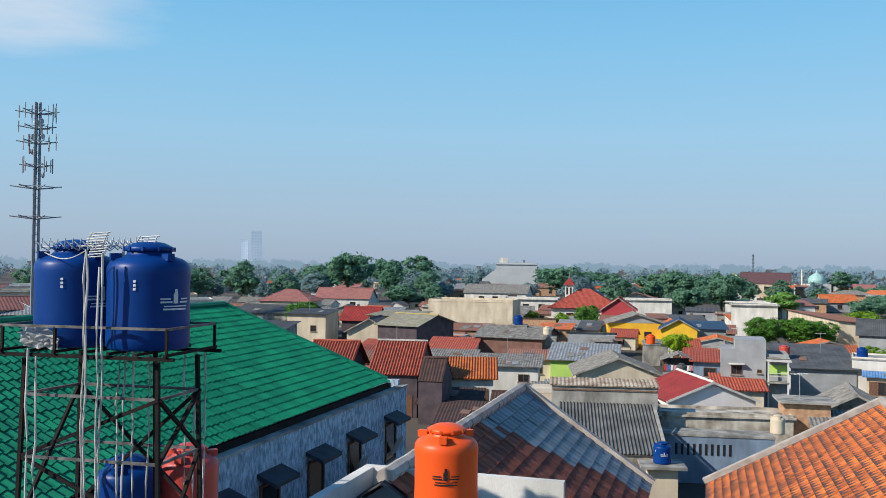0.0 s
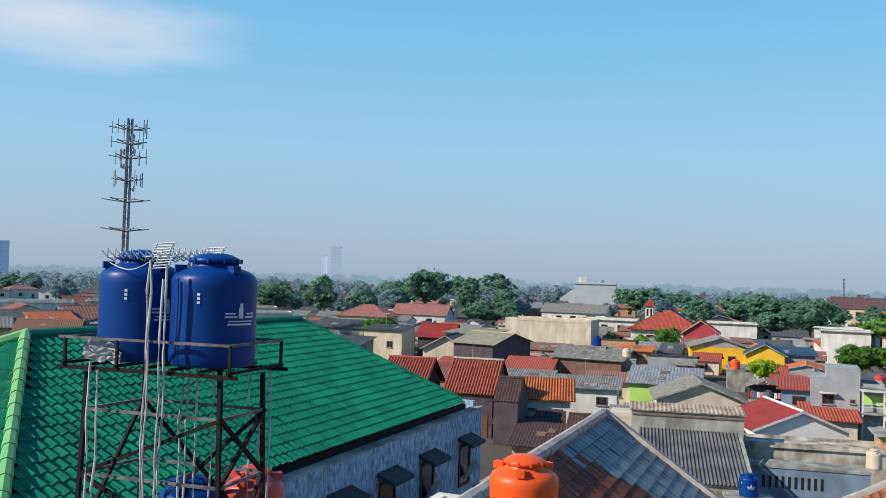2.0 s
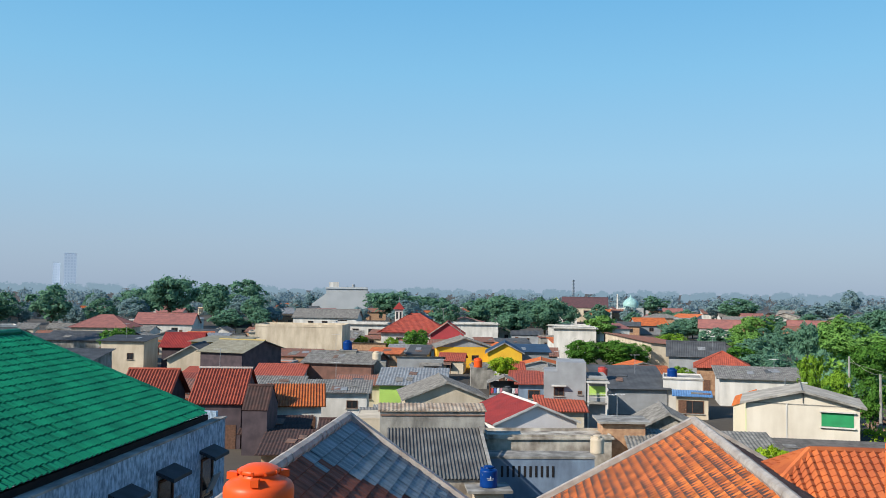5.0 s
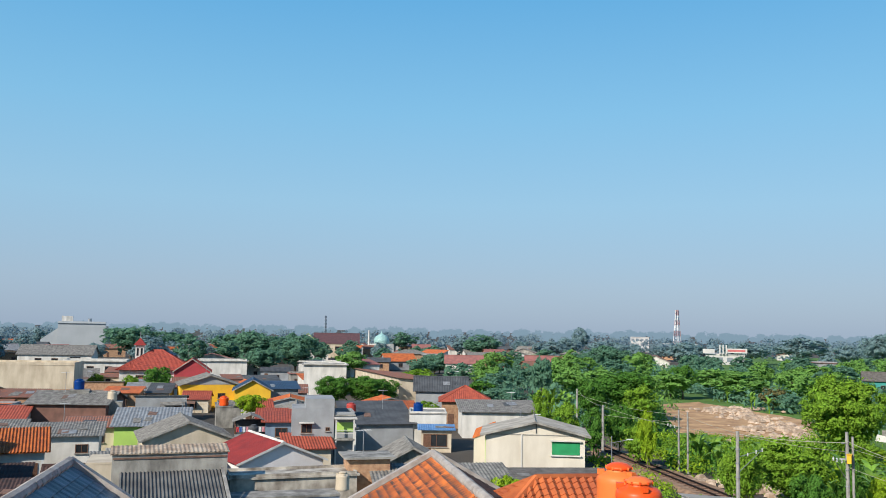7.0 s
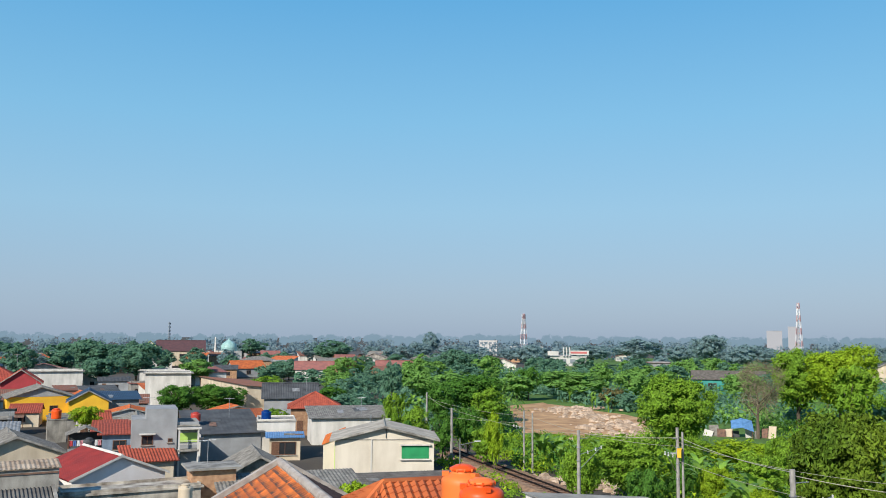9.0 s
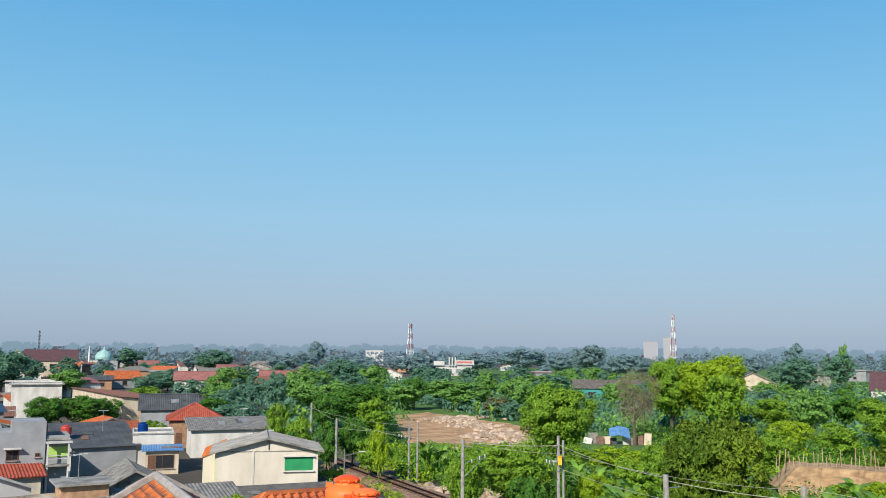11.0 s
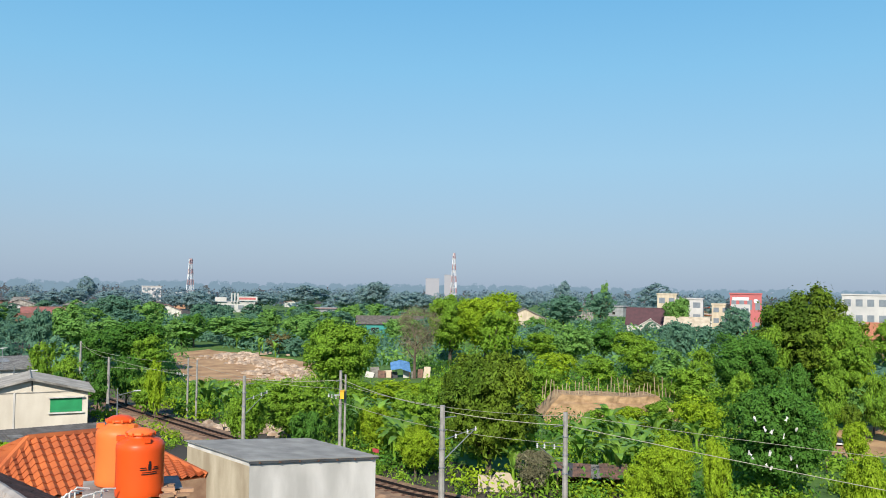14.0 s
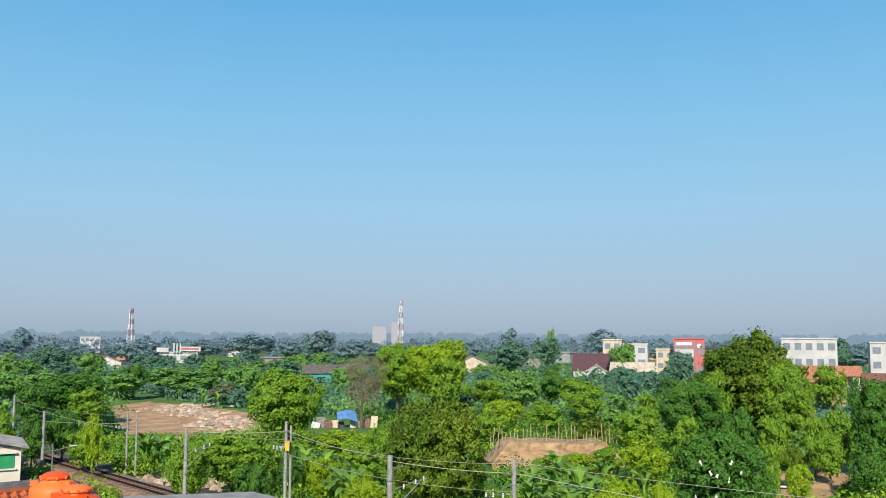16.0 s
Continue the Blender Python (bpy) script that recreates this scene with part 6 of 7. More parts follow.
part("dome_shell", Mesh().lathe([(3.3, 6.2), (3.7, 7.2), (3.6, 8.4), (2.9, 9.6), (1.6, 10.5), (0.4, 11.2), (0.05, 12.4)], 24), mat("turquoise_dome", (0.33, 0.54, 0.51), None, 0.5, 1, 0), dm, smooth=True)
part("minaret", Mesh().rod((-6.5, 0, 0), (-6.5, 0, 12.5), 0.6, 8, 0.35), M_WHITE, dm)

# tarpaulin shelter
tp = thing("shelter", pose(104.8, 74.5, 0, 0, 0, -54), "makeshift shelter of pale sheets and blue tarpaulin", "shelter")
part("cover", face([(-1.2, -0.8, 1.3), (0.2, -0.9, 1.5), (1.7, -0.8, 1.0), (1.5, 1.2, 2.3), (0.1, 1.4, 2.6), (-1.3, 1.2, 2.2)]), M_TARP, tp, "faded blue tarpaulin")
sh_rng = random.Random(15)
for k in range(9):
    w_, h_ = sh_rng.uniform(0.7, 1.4), sh_rng.uniform(0.9, 1.9)
    part("sheet", Mesh().box(-w_ / 2, w_ / 2, -0.02, 0.02, 0, h_), (M_WHITE, M_GREY, M_RUSTSHEET, M_CREAM, M_DARK)[k % 5], tp, at=pose(-4.4 + 0.95 * k + (0.8 if k > 4 else 0), sh_rng.uniform(-0.4, 0.8), 0, sh_rng.uniform(-22, -6), sh_rng.uniform(-9, 9), sh_rng.uniform(-30, 30)))
for a, b in ((-1.1, -0.7), (1.5, -0.7), (1.3, 1.1), (-1.1, 1.1)):
    part("post", Mesh().rod((a, b, 0), (a, b, 1.0 + 0.4 * (b > 0) + 0.6 * (b > 0)), 0.05), M_WOOD, tp)

def track_gap(x, y):
    return x - float(np.interp(-y, [-p[1] for p in TRACK], [p[0] for p in TRACK]))


# filler houses of the far town
rr = random.Random(21)
ROOFS = [(M_TILERED, "red tile"), (M_TILEOLD, "brown tile"), (M_GREY, "grey sheet"), (M_DARK, "dark sheet"), (M_ZINC, "pale metal"), (M_TILE2, "dull orange tile")]
WALLS = [(M_WHITE, "white"), (M_CREAM, "cream"), (M_CONC, "concrete"), (M_BRICK, "brick"), (M_GREYWALL, "grey")]


def filler(az, d, hmax=4.2):
    w, dd = rr.uniform(7, 13), rr.uniform(6, 9)
    (rm, rn), (wm, wn_) = ROOFS[int(rr.random() ** 1.4 * 6)], rr.choice(WALLS)
    k = rr.choice(("gx", "gx", "gy", "hip", "mono", "flat"))
    house(-math.sin(radians(az)) * d, math.cos(radians(az)) * d, az + rr.uniform(-25, 25), w, dd, rr.uniform(2.8, hmax), 0.5 if k == "flat" else rr.uniform(1.0, 2.4), k, wm, rm,
          f"{wn_} walled house under a {rn} roof", pitch=0.6, amp=0.05, wins=((rr.uniform(-2, 2), 1.0, 1.4, 1.2),), group="far town houses")


tries = 0
while tries < 1500 and len(PLOTS) < 240:
    tries += 1
    az, d = rr.uniform(-33, 32), rr.uniform(84, 262)
    w_, dd_ = rr.uniform(3.5, 7.5), rr.uniform(4, 7)
    x_, y_ = -math.sin(radians(az)) * d, math.cos(radians(az)) * d
    if track_gap(x_, y_) > -9 or any(math.hypot(x_ - a, y_ - b) < 0.8 * c + 0.45 * math.hypot(w_, dd_) for a, b, c in PLOTS):
        continue
    (rm, rn), (wm, wn_) = ROOFS[int(rr.random() ** 0.9 * 6)], rr.choice(WALLS)
    k = rr.choice(("gx", "gy", "mono", "mono", "monof", "flat"))
    house(x_, y_ - dd_ / 2, rr.choice((-16, -10, -4)), w_, dd_, rr.uniform(1.9, 2.9), 0.4 if k == "flat" else rr.uniform(0.5, 1.2), k, wm, rm,
          f"small {wn_} walled house under a {rn} roof", pitch=0.3, amp=0.05, over=0.3, wins=((rr.uniform(-1, 1), 0.8, 1.0, 0.9),), group="crowded small houses")
for k in range(70):
    filler(rr.uniform(-24, 33), rr.uniform(262, 520))
for k in range(30):
    filler(rr.uniform(-33, -20), rr.uniform(240, 520))
for k in range(16):
    filler(rr.uniform(20, 34), rr.uniform(130, 260))
for k in range(10):
    filler(rr.uniform(-52, -33), rr.uniform(330, 560))
for k in range(14):
    filler(rr.uniform(-92, -66), rr.uniform(270, 480), 5.0)

# ---- trees ----
rb = random.Random(77)
for k in range(26):
    az, d = rb.uniform(14, 36), rb.uniform(250, 440)
    h_ = rb.uniform(4.5, 6.5)
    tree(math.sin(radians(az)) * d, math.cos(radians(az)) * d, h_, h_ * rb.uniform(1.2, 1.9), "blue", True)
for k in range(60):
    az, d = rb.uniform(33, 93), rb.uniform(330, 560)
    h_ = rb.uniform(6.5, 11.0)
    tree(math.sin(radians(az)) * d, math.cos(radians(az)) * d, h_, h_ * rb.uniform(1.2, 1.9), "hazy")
tree(-61.7, 252.6, 13.4, 13, "dark")
tree(-76, 252, 12.0, 14, "dark")
tree(-50, 262, 10.0, 11, "mid")
tree(-36.5, 297.8, 19.2, 19, "dark_fine")
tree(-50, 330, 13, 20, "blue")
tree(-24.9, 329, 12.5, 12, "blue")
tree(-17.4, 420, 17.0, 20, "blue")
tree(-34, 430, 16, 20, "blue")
tree(-15.1, 252, 7.4, 12, "mid")
tree(-6.1, 250, 7.4, 8, "dark")
tree(-26.4, 152, 7.0, 6.6, "dark")
tree(39.3, 327, 14.6, 22, "blue_fine")
tree(46.9, 255, 10.4, 10, "mid")
tree(72.4, 311, 11.0, 14, "blue")
tree(65.5, 251, 12.8, 17, "blue_fine")
tree(62, 275, 10.8, 14, "mid")
tree(71, 234, 12.0, 15, "blue_fine")
tree(60, 226, 9.0, 11, "blue_fine")
tree(86, 230, 7.0, 11, "soft")
tree(24.7, 163, 6.4, 5.4, "dark")
tree(20.7, 168, 4.6, 4, "mid", True)
tree(15.3, 174, 4.6, 4, "olive", True)
tree(29.1, 114, 5.2, 4.2, "yellow", bare=0.3)
tree(47.5, 134, 6.8, 7, "dark_fine")
tree(52.5, 133, 6.3, 8, "dark_fine")
tree(56, 134, 5.6, 6, "dark")
tree(65.7, 155, 4.6, 5, "mid", True)
tree(56.9, 120, 3.0, 4.6, "mid", True)
tree(25.4, 42.5, 6.1, 2.4, "yellow", bare=0.4, label="small yellow-green tree rising between roofs")
tree(115, 309, 9, 10, "blue")
tree(200, 455, 11.5, 18, "blue")
tree(64, 395, 11, 22, "blue")
tree(201, 368, 11.5, 22, "blue")
tree(92.4, 177.5, 6.0, 9, "dark")
tree(80, 172, 5.2, 8, "mid")
tree(84.9, 147, 5.6, 8, "blue")
tree(76, 138, 4.6, 7, "dark")
tree(69, 118, 5.0, 8, "blue")

# trees and bushes beyond the railway
tree(53.4, 30.1, 9.9, 7.2, "olive_dense", True, label="broad dense mango-like tree with dark olive leaves")
tree(59.1, 12.5, 8.0, 6.7, "dark_dense", True, label="dense dark-leaved bush with white scraps caught in it")
tree(49.7, 16.4, 5.9, 4.0, "yellow_thick", True)
tree(48.6, 13.2, 6.2, 1.9, "yellow_fine", True)
tree(50.1, 5.9, 5.8, 2.8, "yellow_fine", True)
tree(48.6, 17.6, 4.2, 1.9, "yellow", True)
tree(51.2, 51.0, 5.1, 4.1, "mid_fine", True)
tree(56.8, 50.8, 5.6, 6.8, "mid_fine", True)
tree(50.0, 43.5, 4.5, 3.1, "dark", True)
tree(57.9, 46.5, 4.3, 2.6, "dark", True)
tree(56.3, 42.1, 4.6, 3.1, "yellow_thick", True)
tree(59.6, 40.9, 5.1, 4.6, "mid_fine", True)
tree(51.6, 34.9, 4.3, 3.0, "yellow_thick", True)
tree(75.2, 53.5, 4.0, 8.2, "yellow", True)
tree(70.6, 46.0, 5.2, 3.2, "mid", True)
tree(51.6, 25.6, 3.4, 2.7, "dry", True)
tree(56.1, 68.0, 6.5, 2.1, "yellow", True)
tree(61.0, 94.1, 6.7, 3.2, "mid", True)
tree(56.7, 82.5, 6.1, 3.5, "mid", True)
tree(57.3, 78.4, 5.5, 3.2, "dark", True)
tree(61.4, 79.2, 6.0, 3.6, "dark", True)
tree(57.9, 71.7, 4.7, 3.6, "mid", True)
tree(53.6, 79.8, 4.5, 2.5, "dark", True)
tree(78.6, 63.8, 10.2, 9.2, "mid_thick", bare=0.05)
tree(118.8, 74.7, 12.9, 9.5, "mid_thick")
tree(120.9, 69.2, 14.1, 12.0, "yellow_thick", label="tall spreading tree with sunlit upper leaves")
tree(115.6, 64.3, 10.4, 7.2, "mid")
tree(105.9, 72.5, 10.3, 7.8, "twig", label="tall bare brown tree with fine twigs")
tree(134.8, 66.5, 6.5, 6.7, "mid")
tree(129.9, 58.2, 7.8, 6.7, "soft")
tree(139.2, 56.9, 8.3, 5.8, "dark")
tree(136.0, 51.2, 7.2, 6.5, "mid")
tree(110.6, 52.3, 5.5, 6.2, "yellow", True)
tree(109.2, 45.6, 5.2, 6.3, "mid", True)
tree(120.5, 44.1, 6.4, 6.3, "mid")
tree(145.2, 46.2, 8.8, 6.7, "blue")
tree(116.2, 38.5, 5.7, 6.0, "soft", True)
tree(92.2, 27.9, 5.9, 6.1, "mid", True)
tree(98.2, 35.2, 4.5, 5.1, "olive", True)
tree(113.6, 33.3, 6.4, 3.9, "mid")
tree(95.5, 46.8, 4.7, 5.1, "mid", True)
tree(97.5, 24.0, 9.8, 8.2, "dark_thick", bare=0.04)
tree(104.6, 18.6, 14.6, 12.0, "olive_thick", label="large spreading tree with dense green leaves", bare=0.06)
tree(102.6, 15.4, 11.6, 7.6, "mid_thick", bare=0.04)
tree(102.6, 13.1, 7.8, 3.0, "yellow")
tree(101.1, 21.6, 10.6, 4.1, "mid")
tree(92.5, 5.4, 10.6, 6.2, "dark_thick", bare=0.05)
tree(103, 9.5, 6.0, 4.0, "mid", True)
tree(91.8, 10.6, 6.3, 2.9, "mid", True)
tree(83.6, 11.4, 4.2, 1.8, "olive", True)
tree(71.5, 11.4, 5.6, 1.8, "mid", True)
tree(80.3, 5.1, 5.7, 3.2, "dark", True)
tree(85.0, 108.9, 8.3, 10.8, "dark_fine")
tree(75.1, 103.8, 7.4, 4.9, "dark")
tree(78.1, 96.6, 6.8, 5.8, "mid")
tree(137.0, 141.8, 7.2, 15.4, "soft_fine")
tree(126.2, 142.3, 7.6, 5.6, "dark")
tree(136.5, 135.4, 6.0, 14.0, "soft")
tree(125.6, 117.8, 4.4, 5.7, "brown", True)
tree(123.4, 111.4, 3.7, 5.6, "blue", True)
tree(181.8, 157.1, 6.3, 12.8, "soft")
tree(202.2, 163.9, 6.9, 9.0, "soft")
tree(89.4, 138.8, 9.2, 4.5, "blue")
tree(101.5, 146.4, 6.9, 8.0, "soft")
tree(158.3, 209.0, 10.4, 13.1, "blue_fine")
tree(157.0, 194.8, 8.3, 9.2, "soft")
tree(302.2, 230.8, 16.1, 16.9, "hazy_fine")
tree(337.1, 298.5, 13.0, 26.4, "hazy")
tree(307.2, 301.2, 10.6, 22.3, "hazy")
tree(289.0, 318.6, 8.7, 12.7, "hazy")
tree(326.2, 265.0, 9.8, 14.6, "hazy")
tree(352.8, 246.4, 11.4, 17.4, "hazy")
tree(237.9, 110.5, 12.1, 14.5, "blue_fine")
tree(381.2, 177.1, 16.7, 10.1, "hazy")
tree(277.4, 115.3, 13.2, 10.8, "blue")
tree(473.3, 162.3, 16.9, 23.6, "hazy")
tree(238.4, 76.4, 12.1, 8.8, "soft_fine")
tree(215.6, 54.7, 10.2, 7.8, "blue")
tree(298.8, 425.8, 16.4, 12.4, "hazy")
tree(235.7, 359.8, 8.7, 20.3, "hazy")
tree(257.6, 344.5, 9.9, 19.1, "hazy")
tree(305.8, 125.1, 15.7, 5.2, "soft")
tree(169.6, 17.0, 9.2, 6.9, "mid", True)
tree(133.7, 21.3, 8.7, 3.0, "dark")
tree(329.2, 28.6, 12.9, 8.5, "blue")

tree(76.1, 31.5, 2.9, 3.6, "mid", True)
tree(79.0, 29.6, 3.0, 3.7, "yellow", True)
tree(79.9, 27.0, 3.5, 3.6, "mid", True)
tree(73.0, 33.6, 1.7, 2.8, "mid", True)
tree(82.5, 57.0, 2.9, 6.1, "yellow", True)
tree(75.8, 59.4, 3.6, 3.9, "mid", True)
tree(77.1, 22.7, 4.7, 4.3, "yellow", True)
tree(81.9, 20.3, 6.5, 3.2, "mid", True)
tree(73.8, 9.7, 4.0, 2.4, "yellow", True)
tree(94.9, 9.7, 4.5, 4.5, "mid", True)
tree(91.3, 14.4, 5.9, 3.8, "mid", True)
tree(92.7, 11.7, 5.0, 4.0, "soft", True)
tree(92.7, 17.6, 6.4, 3.7, "dark", True)
tree(88.0, 8.9, 4.7, 3.0, "mid", True)
tree(75.5, 12.0, 4.1, 1.7, "yellow", True)

rr = random.Random(33)
styles = ("mid", "soft", "blue", "soft", "mid", "dark")
for k in range(70):
    az, d = rr.uniform(-92, -58), rr.uniform(150, 270)
    x, y = -math.sin(radians(az)) * d, math.cos(radians(az)) * d
    th = rr.uniform(3.0, 5.6)
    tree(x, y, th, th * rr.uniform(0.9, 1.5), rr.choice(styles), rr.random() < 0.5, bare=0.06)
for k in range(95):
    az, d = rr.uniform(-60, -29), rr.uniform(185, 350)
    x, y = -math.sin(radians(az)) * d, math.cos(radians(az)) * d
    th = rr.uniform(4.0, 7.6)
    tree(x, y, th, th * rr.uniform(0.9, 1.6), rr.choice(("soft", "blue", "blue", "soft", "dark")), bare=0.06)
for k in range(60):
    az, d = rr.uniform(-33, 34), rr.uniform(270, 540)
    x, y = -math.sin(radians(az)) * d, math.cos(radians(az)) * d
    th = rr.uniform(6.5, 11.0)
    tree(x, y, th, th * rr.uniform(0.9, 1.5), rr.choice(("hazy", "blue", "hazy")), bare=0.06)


# ---- undergrowth and banana plants ----
def in_ring(x, y, ring):
    hit = False
    for (x0, y0), (x1, y1) in zip(ring, ring[1:] + ring[:1]):
        if (y0 > y) != (y1 > y) and x < x0 + (y - y0) * (x1 - x0) / (y1 - y0):
            hit = not hit
    return hit


def inside(x, y):
    """Open places that stay bare: the yard, the bank and the path, with the low ground before them."""
    if in_ring(x, y, YARD) or in_ring(x, y, PATH):
        return True
    d_, a_ = math.hypot(x, y), math.degrees(math.atan2(x, y))
    if 93 < d_ < 140 and 51.6 < a_ < 57.2:
        return True
    if 100 < d_ < 150 + 4.5 * (48.8 - a_) and 40.3 < a_ < 48.8:
        return True
    if 86.5 < d_ < 103 and 62.0 < a_ < 73.0:
        return True
    if 74 < d_ < 100 and 80 < a_ < 85:
        return True
    return False


def mounds(name, n, r0, r1, a0, a1, hh, leaf, m, material, seed, label, clear=3.2, stop=999.0, bare=True):
    g = np.random.default_rng(seed)
    vs = []
    for k in range(n):
        d, az = math.sqrt(g.uniform(r0 * r0, r1 * r1)), math.radians(g.uniform(a0, a1))
        cx, cy = -math.sin(az) * d, math.cos(az) * d
        if (bare and inside(cx, cy)) or not clear < track_gap(cx, cy) < stop:
            continue
        h = g.uniform(*hh)
        w = h * g.uniform(0.8, 1.5)
        dd = g.normal(size=(m, 3))
        dd[:, 2] = np.abs(dd[:, 2])
        dd /= np.linalg.norm(dd, axis=1)[:, None]
        p = np.array([cx, cy, 0]) + dd * np.array([w, w, h]) * g.uniform(0.55, 1.1, (m, 1))
        nn = dd + g.normal(size=(m, 3)) * 0.6
        nn /= np.linalg.norm(nn, axis=1)[:, None]
        a = np.cross(nn, g.normal(size=(m, 3)))
        a /= np.linalg.norm(a, axis=1)[:, None]
        b = np.cross(nn, a)
        s = leaf * g.uniform(0.6, 1.4, (m, 1))
        vs.append(np.stack([p - a * s, p + b * s * 0.45, p + a * s, p - b * s * 0.45], 1).reshape(-1, 3))
    v = np.concatenate(vs)
    me = bpy.data.meshes.new(name)
    me.from_pydata(v.tolist(), [], np.arange(len(v)).reshape(-1, 4).tolist())
    me.materials.append(material)
    return tagged(new(name, me), label, "undergrowth", kind="stuff")


mounds("undergrowth", 520, 50, 130, -95, -36, (0.8, 2.4), 0.17, 260, M_LEAF, 4, "dense mid-green shrubs covering rough ground")
mounds("sunlit_undergrowth", 330, 50, 130, -95, -36, (0.6, 2.0), 0.17, 240, M_LEAFY, 5, "sunlit yellow-green weeds and shrubs")
mounds("dark_undergrowth", 330, 50, 150, -95, -36, (1.0, 3.0), 0.18, 240, M_LEAFD, 6, "dark green thicket between trees")
# both far thickets use the haze-tinted leaf colours
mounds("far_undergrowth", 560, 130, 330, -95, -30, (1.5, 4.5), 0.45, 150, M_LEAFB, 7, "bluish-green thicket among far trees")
mounds("far_thicket", 420, 130, 330, -95, -34, (1.5, 4.0), 0.45, 140, M_LEAFS, 8, "mid-green thicket among far trees")
mounds("track_weeds", 420, 45, 110, -66, -31, (0.25, 0.8), 0.10, 110, M_LEAF, 9, "low weeds along the railway", clear=-6.5, stop=-1.6)
mounds("bank_weeds", 240, 46, 75, -86, -48, (0.4, 1.3), 0.10, 130, M_LEAF, 12, "rough weeds on the far side of the railway", clear=2.2, stop=9.0)
mounds("track_bushes", 150, 45, 110, -66, -31, (0.7, 1.7), 0.14, 150, M_LEAFY, 10, "sunlit bushes beside the track", clear=-9.0, stop=-3.2)
mounds("yard_weeds", 260, 96, 122, -49.5, -40, (0.35, 1.1), 0.13, 120, M_LEAF, 11, "low weeds before the cleared yard", clear=5, bare=False)


def banana_leaf(length, width):
    m = Mesh()
    n = 6
    vs = []
    for i in range(n + 1):
        f = i / n
        y, z = length * (f - 0.25 * f * f), length * (0.75 * f - 0.85 * f * f)
        w = width * math.sin(math.pi * min(1, 0.08 + 0.92 * f)) ** 0.6 / 2
        vs += [(-w, y, z + 0.12 * w), (0, y, z), (w, y, z + 0.12 * w)]
    return m.add(vs, [q for i in range(n) for q in ((3 * i, 3 * i + 1, 3 * i + 4, 3 * i + 3), (3 * i + 1, 3 * i + 2, 3 * i + 5, 3 * i + 4))]).mesh(M_BANANA)


M_BANANA = mat("banana_leaf", (0.22, 0.38, 0.05), (0.13, 0.26, 0.04), 0.45, 1.5, 0.1, vary=0.3, trans=0.3)
BL = [banana_leaf(2.3, 0.5), banana_leaf(1.8, 0.42)]
bp0 = thing("banana_plant", pose(60, 60, 0), "tall banana plant with long arching leaves", "banana plant", "banana plants by the railway")
part("stem", Mesh().rod((0, 0, 0), (0.05, 0, 1.15), 0.12, 7, 0.08), M_LEAF, bp0)
for k in range(8):
    part("leaf", BL[k % 2], None, bp0, at=pose(0.03, 0, 1.0 + 0.03 * k, 26 + 18 * (k % 3), 0, k * 137))
rr = random.Random(17)
GROVES = [(66.0, 70.6, 64, 80), (51.2, 55.6, 59, 70), (39.6, 42.6, 82, 95), (32.0, 37.0, 140, 172), (41.5, 48.0, 158, 186)]
for k in range(130):
    if k >= 60:
        a0, a1, d0, d1 = GROVES[k % 5]
        az, d = radians(rr.uniform(a0, a1)), rr.uniform(d0, d1)
        x, y = math.sin(az) * d, math.cos(az) * d
    elif k < 35:
        y = rr.uniform(20, 88)
        x = float(np.interp(-y, [-p[1] for p in TRACK], [p[0] for p in TRACK])) + rr.uniform(5.5, 13)
    else:
        d, az = rr.uniform(62, 125), rr.uniform(-90, -38)
        x, y = -math.sin(radians(az)) * d, math.cos(radians(az)) * d
    if (k < 60 and inside(x, y)) or track_gap(x, y) < 5 or in_ring(x, y, YARD):
        continue
    q = copy_thing(bp0, pose(x, y, rr.uniform(0, 0.6), rr.uniform(-6, 6), rr.uniform(-6, 6), rr.uniform(0, 360)))
    f = rr.uniform(0.9, 1.35)
    q.scale = (f, f, f * 1.1)

# far woods to the horizon
def woods(name, r0, r1, n, h0, h1, leaf, material, seed, label):
    g = np.random.default_rng(seed)
    vs = []
    for k in range(n):
        az, d = math.radians(g.uniform(-96, 40)), g.uniform(r0, r1)
        cx, cy, hh = -math.sin(az) * d, math.cos(az) * d, g.uniform(h0, h1)
        ww = hh * g.uniform(0.7, 1.3)
        m = 110
        dd = g.normal(size=(m, 3))
        dd /= np.linalg.norm(dd, axis=1)[:, None]
        p = np.array([cx, cy, hh * 0.55]) + dd * np.array([ww * 0.6, ww * 0.6, hh * 0.5]) * g.uniform(0.7, 1.05, (m, 1))
        a = g.normal(size=(m, 3))
        a /= np.linalg.norm(a, axis=1)[:, None]
        b = np.cross(dd, a)
        s = leaf * g.uniform(0.6, 1.3, (m, 1))
        vs.append(np.stack([p - a * s, p + b * s * 0.85, p + a * s, p - b * s * 0.85], 1).reshape(-1, 3))
    v = np.concatenate(vs)
    me = bpy.data.meshes.new(name)
    me.from_pydata(v.tolist(), [], np.arange(len(v)).reshape(-1, 4).tolist())
    me.materials.append(material)
    return tagged(new(name, me), label, "trees", kind="stuff")


# bluish distance haze is mixed into this foliage colour
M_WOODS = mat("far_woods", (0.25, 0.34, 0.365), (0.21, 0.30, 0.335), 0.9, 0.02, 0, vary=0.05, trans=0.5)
# horizon haze painted as an even glow over the tree line
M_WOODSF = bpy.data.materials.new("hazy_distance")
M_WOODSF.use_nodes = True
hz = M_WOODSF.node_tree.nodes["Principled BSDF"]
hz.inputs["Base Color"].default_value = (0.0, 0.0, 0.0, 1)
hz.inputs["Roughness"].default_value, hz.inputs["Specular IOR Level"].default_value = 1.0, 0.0
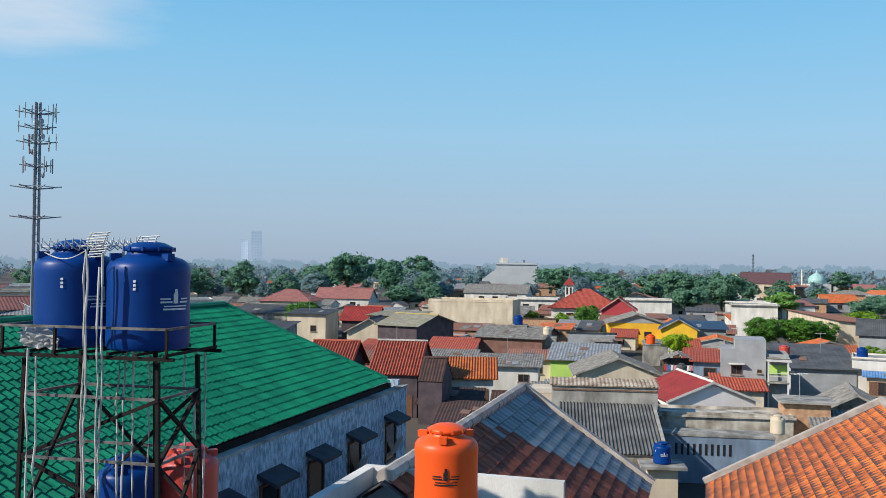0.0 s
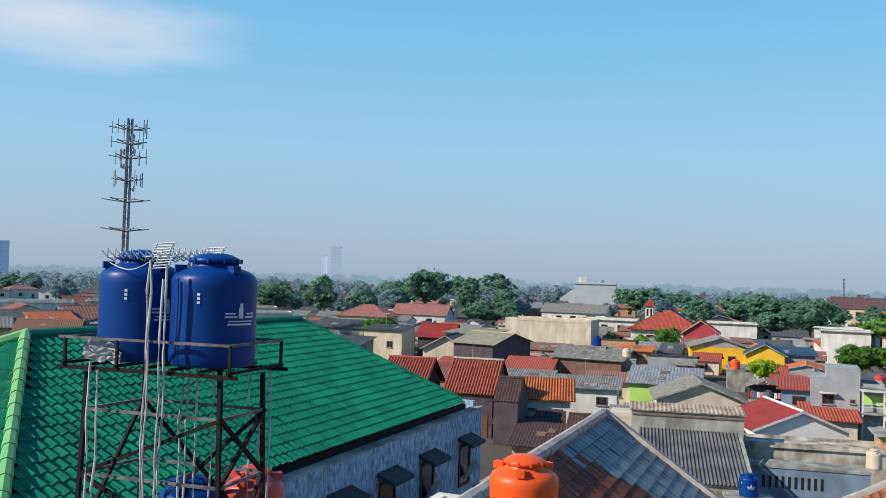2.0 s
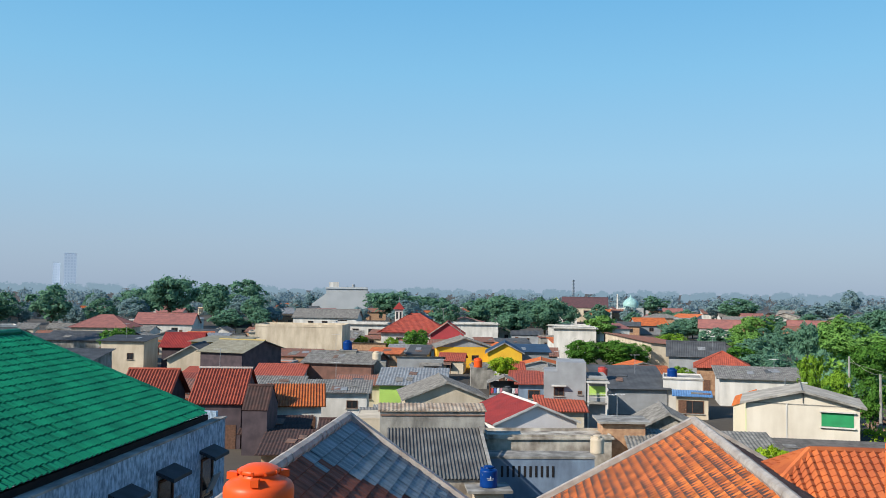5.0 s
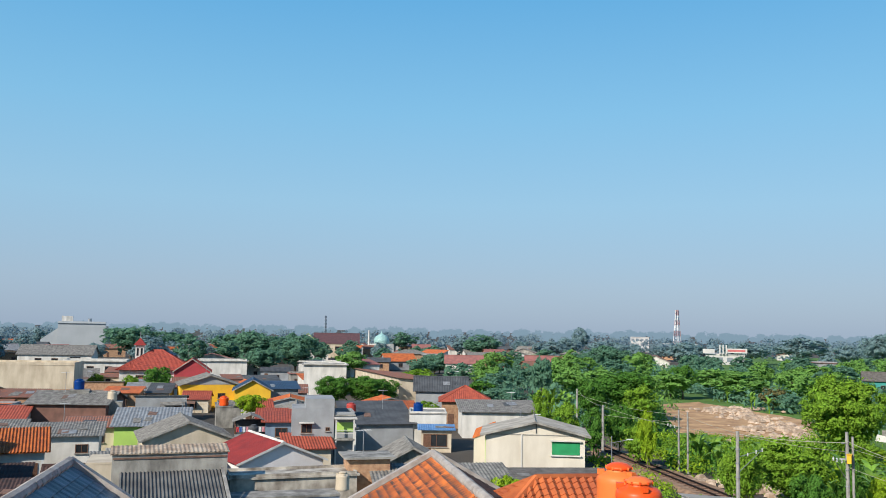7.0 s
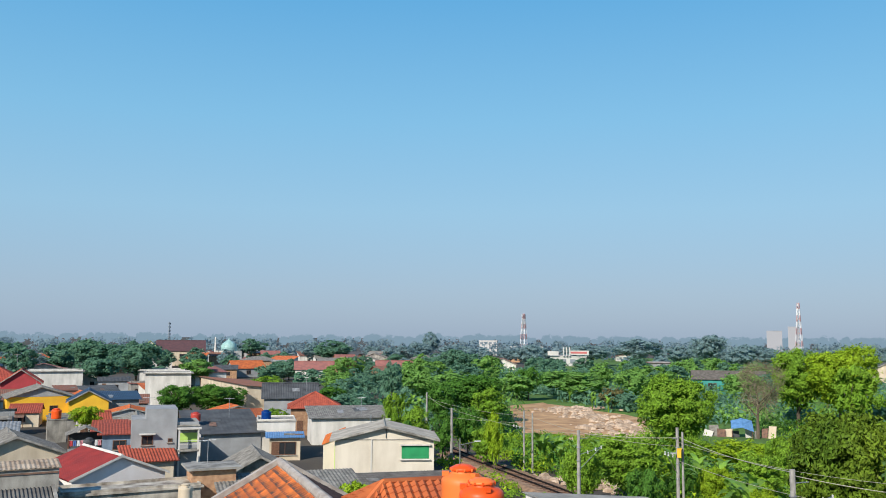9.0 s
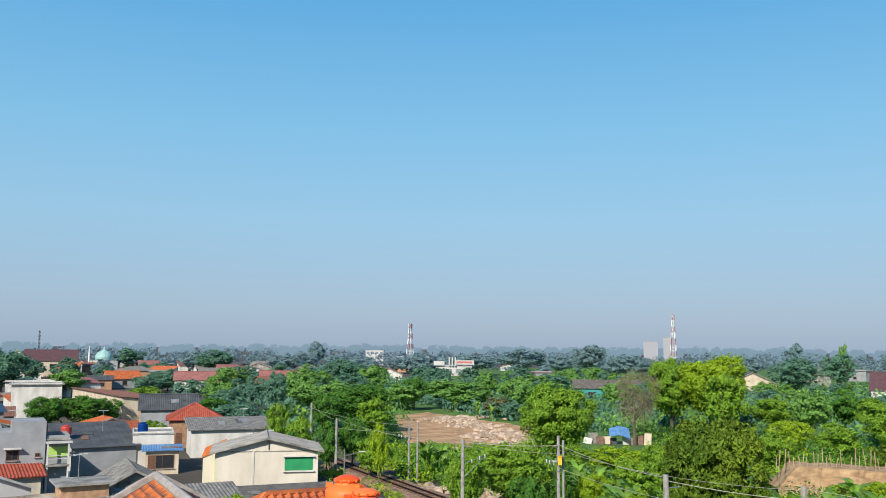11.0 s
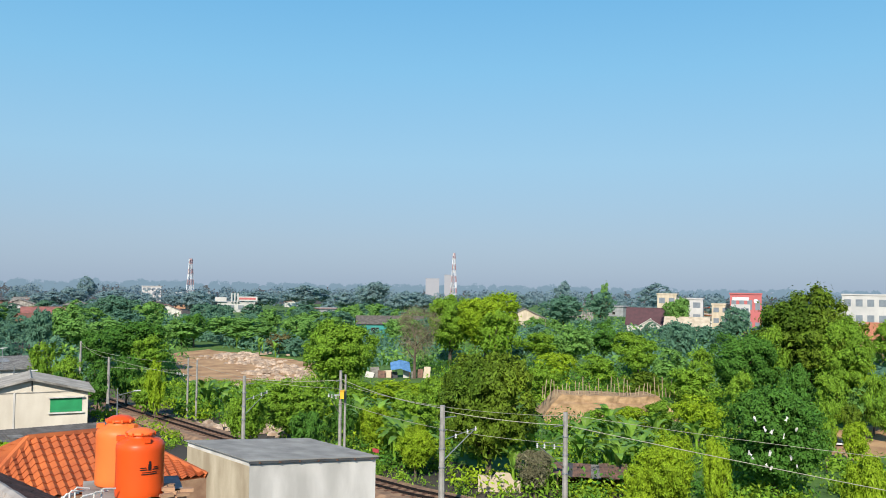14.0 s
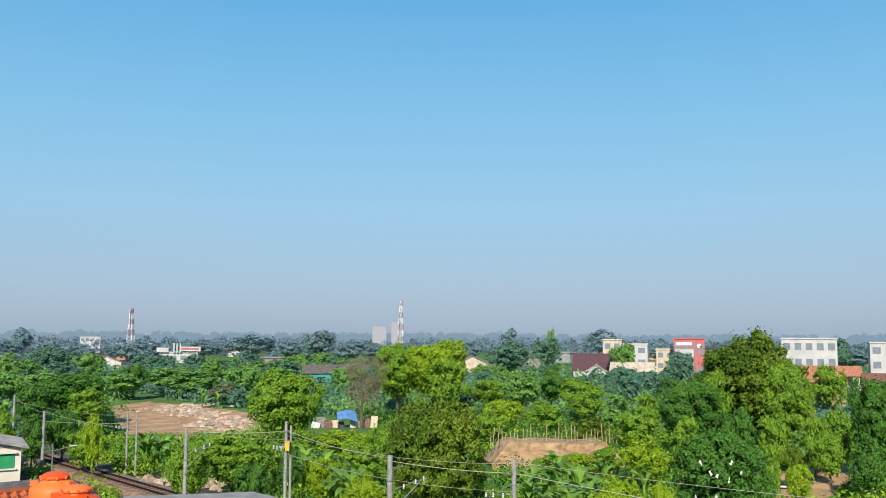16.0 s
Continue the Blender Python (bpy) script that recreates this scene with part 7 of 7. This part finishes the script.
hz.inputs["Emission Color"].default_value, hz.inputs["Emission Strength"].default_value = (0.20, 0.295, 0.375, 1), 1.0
woods("far_woods", 480, 900, 620, 6, 11.5, 0.9, M_WOODS, 1, "belt of haze-tinted bluish trees between far roofs")
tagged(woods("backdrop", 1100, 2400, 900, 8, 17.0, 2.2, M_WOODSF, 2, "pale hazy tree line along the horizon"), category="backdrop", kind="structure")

# stakes of a garden fence on the terrace
gf = thing("garden_fence", pose(0, 0, 0), "row of pale wooden stakes above an earth bank", "fence")
rr = random.Random(6)
for k in range(34):
    f = k / 33
    x, y = 80.2 + 9.8 * f + 1.6, 38.9 - 10.6 * f + 1.2
    part("stake", Mesh().rod((x + rr.uniform(-0.3, 0.3), y, 2.2), (x + rr.uniform(-0.4, 0.4), y + rr.uniform(-0.1, 0.1), 3.5 + rr.uniform(-0.4, 0.9)), 0.045, 5), M_STAKE, gf)

# scrap shelter, broken wall and slabs beyond the track
sk = thing("scrap_shelter", pose(54.2, 22.6, 0, 0, 0, -66), "low shelter of rusted roofing sheets beside the railway", "shelter")
for px, py in ((-2.4, 0), (2.4, 0), (-2.4, 2.2), (2.4, 2.2)):
    part("post", Mesh().bar((px, py, 0), (px, py, 1.25 + 0.12 * py), 0.09), M_WOOD, sk)
sk_rng = random.Random(2)
for k in range(9):
    x0 = -2.7 + 0.6 * k
    tilt = sk_rng.uniform(-0.08, 0.08)
    part("roof_sheet", slope((x0, -0.3 + sk_rng.uniform(-0.2, 0.2), 1.24 + 0.05 * (k % 2)), (1, 0, tilt), (0, 0.99, 0.12), [(0, 2.8), (0.72, 2.8)], 0.16, 0.03, 0.72, 1, thick=0.01), sk_rng.choice((M_RUSTSHEET, M_DARK, M_RUSTSHEET, M_GREY)), sk)
part("back_board", Mesh().box(-2.4, 2.4, 2.26, 2.3, 0, 1.4), M_WOOD, sk)
bw = thing("broken_wall", pose(51.6, 28.2, 0, 0, 0, -60), "stub of a whitewashed garden wall with a broken end", "wall")
part("wall", Mesh().prism([(-1.4, 0), (1.4, 0), (1.4, 0.75), (0.9, 0.8), (0.7, 1.25), (-0.2, 1.3), (-0.4, 1.05), (-1.4, 1.1)], 0, 0.16), M_CREAM, bw)
for x, y, r in ((84.4, 12.4, 12), (86.2, 12.0, -8), (82.6, 13.2, 30)):
    tagged(part("concrete_slab", Mesh().box(-0.9, 0.9, -0.35, 0.35, 0, 0.16), M_WHITE, at=pose(x, y, 0.13, 0, 9, r)), "pale concrete slab lying on bare earth", "slab", "slabs by the path")
# white scraps caught in the dense bush
sc_rng = random.Random(41)
for k in range(13):
    az, dz = radians(78.4 + sc_rng.uniform(-1.9, 1.3)), (5.3 if k % 2 else 3.3) + sc_rng.uniform(-0.6, 0.5)
    d = 56.2 + 0.35 * abs(dz - 4.2)
    q = [(sc_rng.uniform(-0.04, 0.04) + u * 0.12, sc_rng.uniform(-0.1, 0.1), v * 0.15 + sc_rng.uniform(-0.06, 0.06)) for v in (0, 1, 2) for u in (-0.5, 0.1, 0.6)]
    tagged(part("plastic_scrap", Mesh().add(q, [(0, 1, 4, 3), (1, 2, 5, 4), (3, 4, 7, 6), (4, 5, 8, 7)]), M_PVC, at=pose(math.sin(az) * d, math.cos(az) * d, dz, sc_rng.uniform(-25, 25), sc_rng.uniform(-35, 35), -76 + sc_rng.uniform(-40, 40))), "torn white plastic scrap caught among leaves", "plastic scrap", "scraps in the bush")
# roof sign over the shop hall
sg = thing("roof_sign", pose(291.2, 301.2, 4.8, 0, 0, -44), "white and red sign board on a shop roof", "sign")
part("board", Mesh().box(0.5, 9.6, -0.1, 0.1, 0.6, 2.6), M_PALE, sg)
part("letter_bar", Mesh().box(1.2, 8.8, -0.16, -0.103, 1.2, 2.1), M_REDPALE, sg)
for k in range(3):
    part("sign_pillar", Mesh().box(-2.4 + 1.4 * k, -1.8 + 1.4 * k, -0.3, 0.3, 0, 4.1), M_PALE, sg)
part("low_board", Mesh().box(-9.5, -4.4, -0.1, 0.1, 0.2, 2.2), M_PALE, sg)
for px in (1.0, 5.0, 9.2):
    part("post", Mesh().box(px - 0.12, px + 0.12, 0.1, 0.3, 0, 2.4), M_GALV, sg)
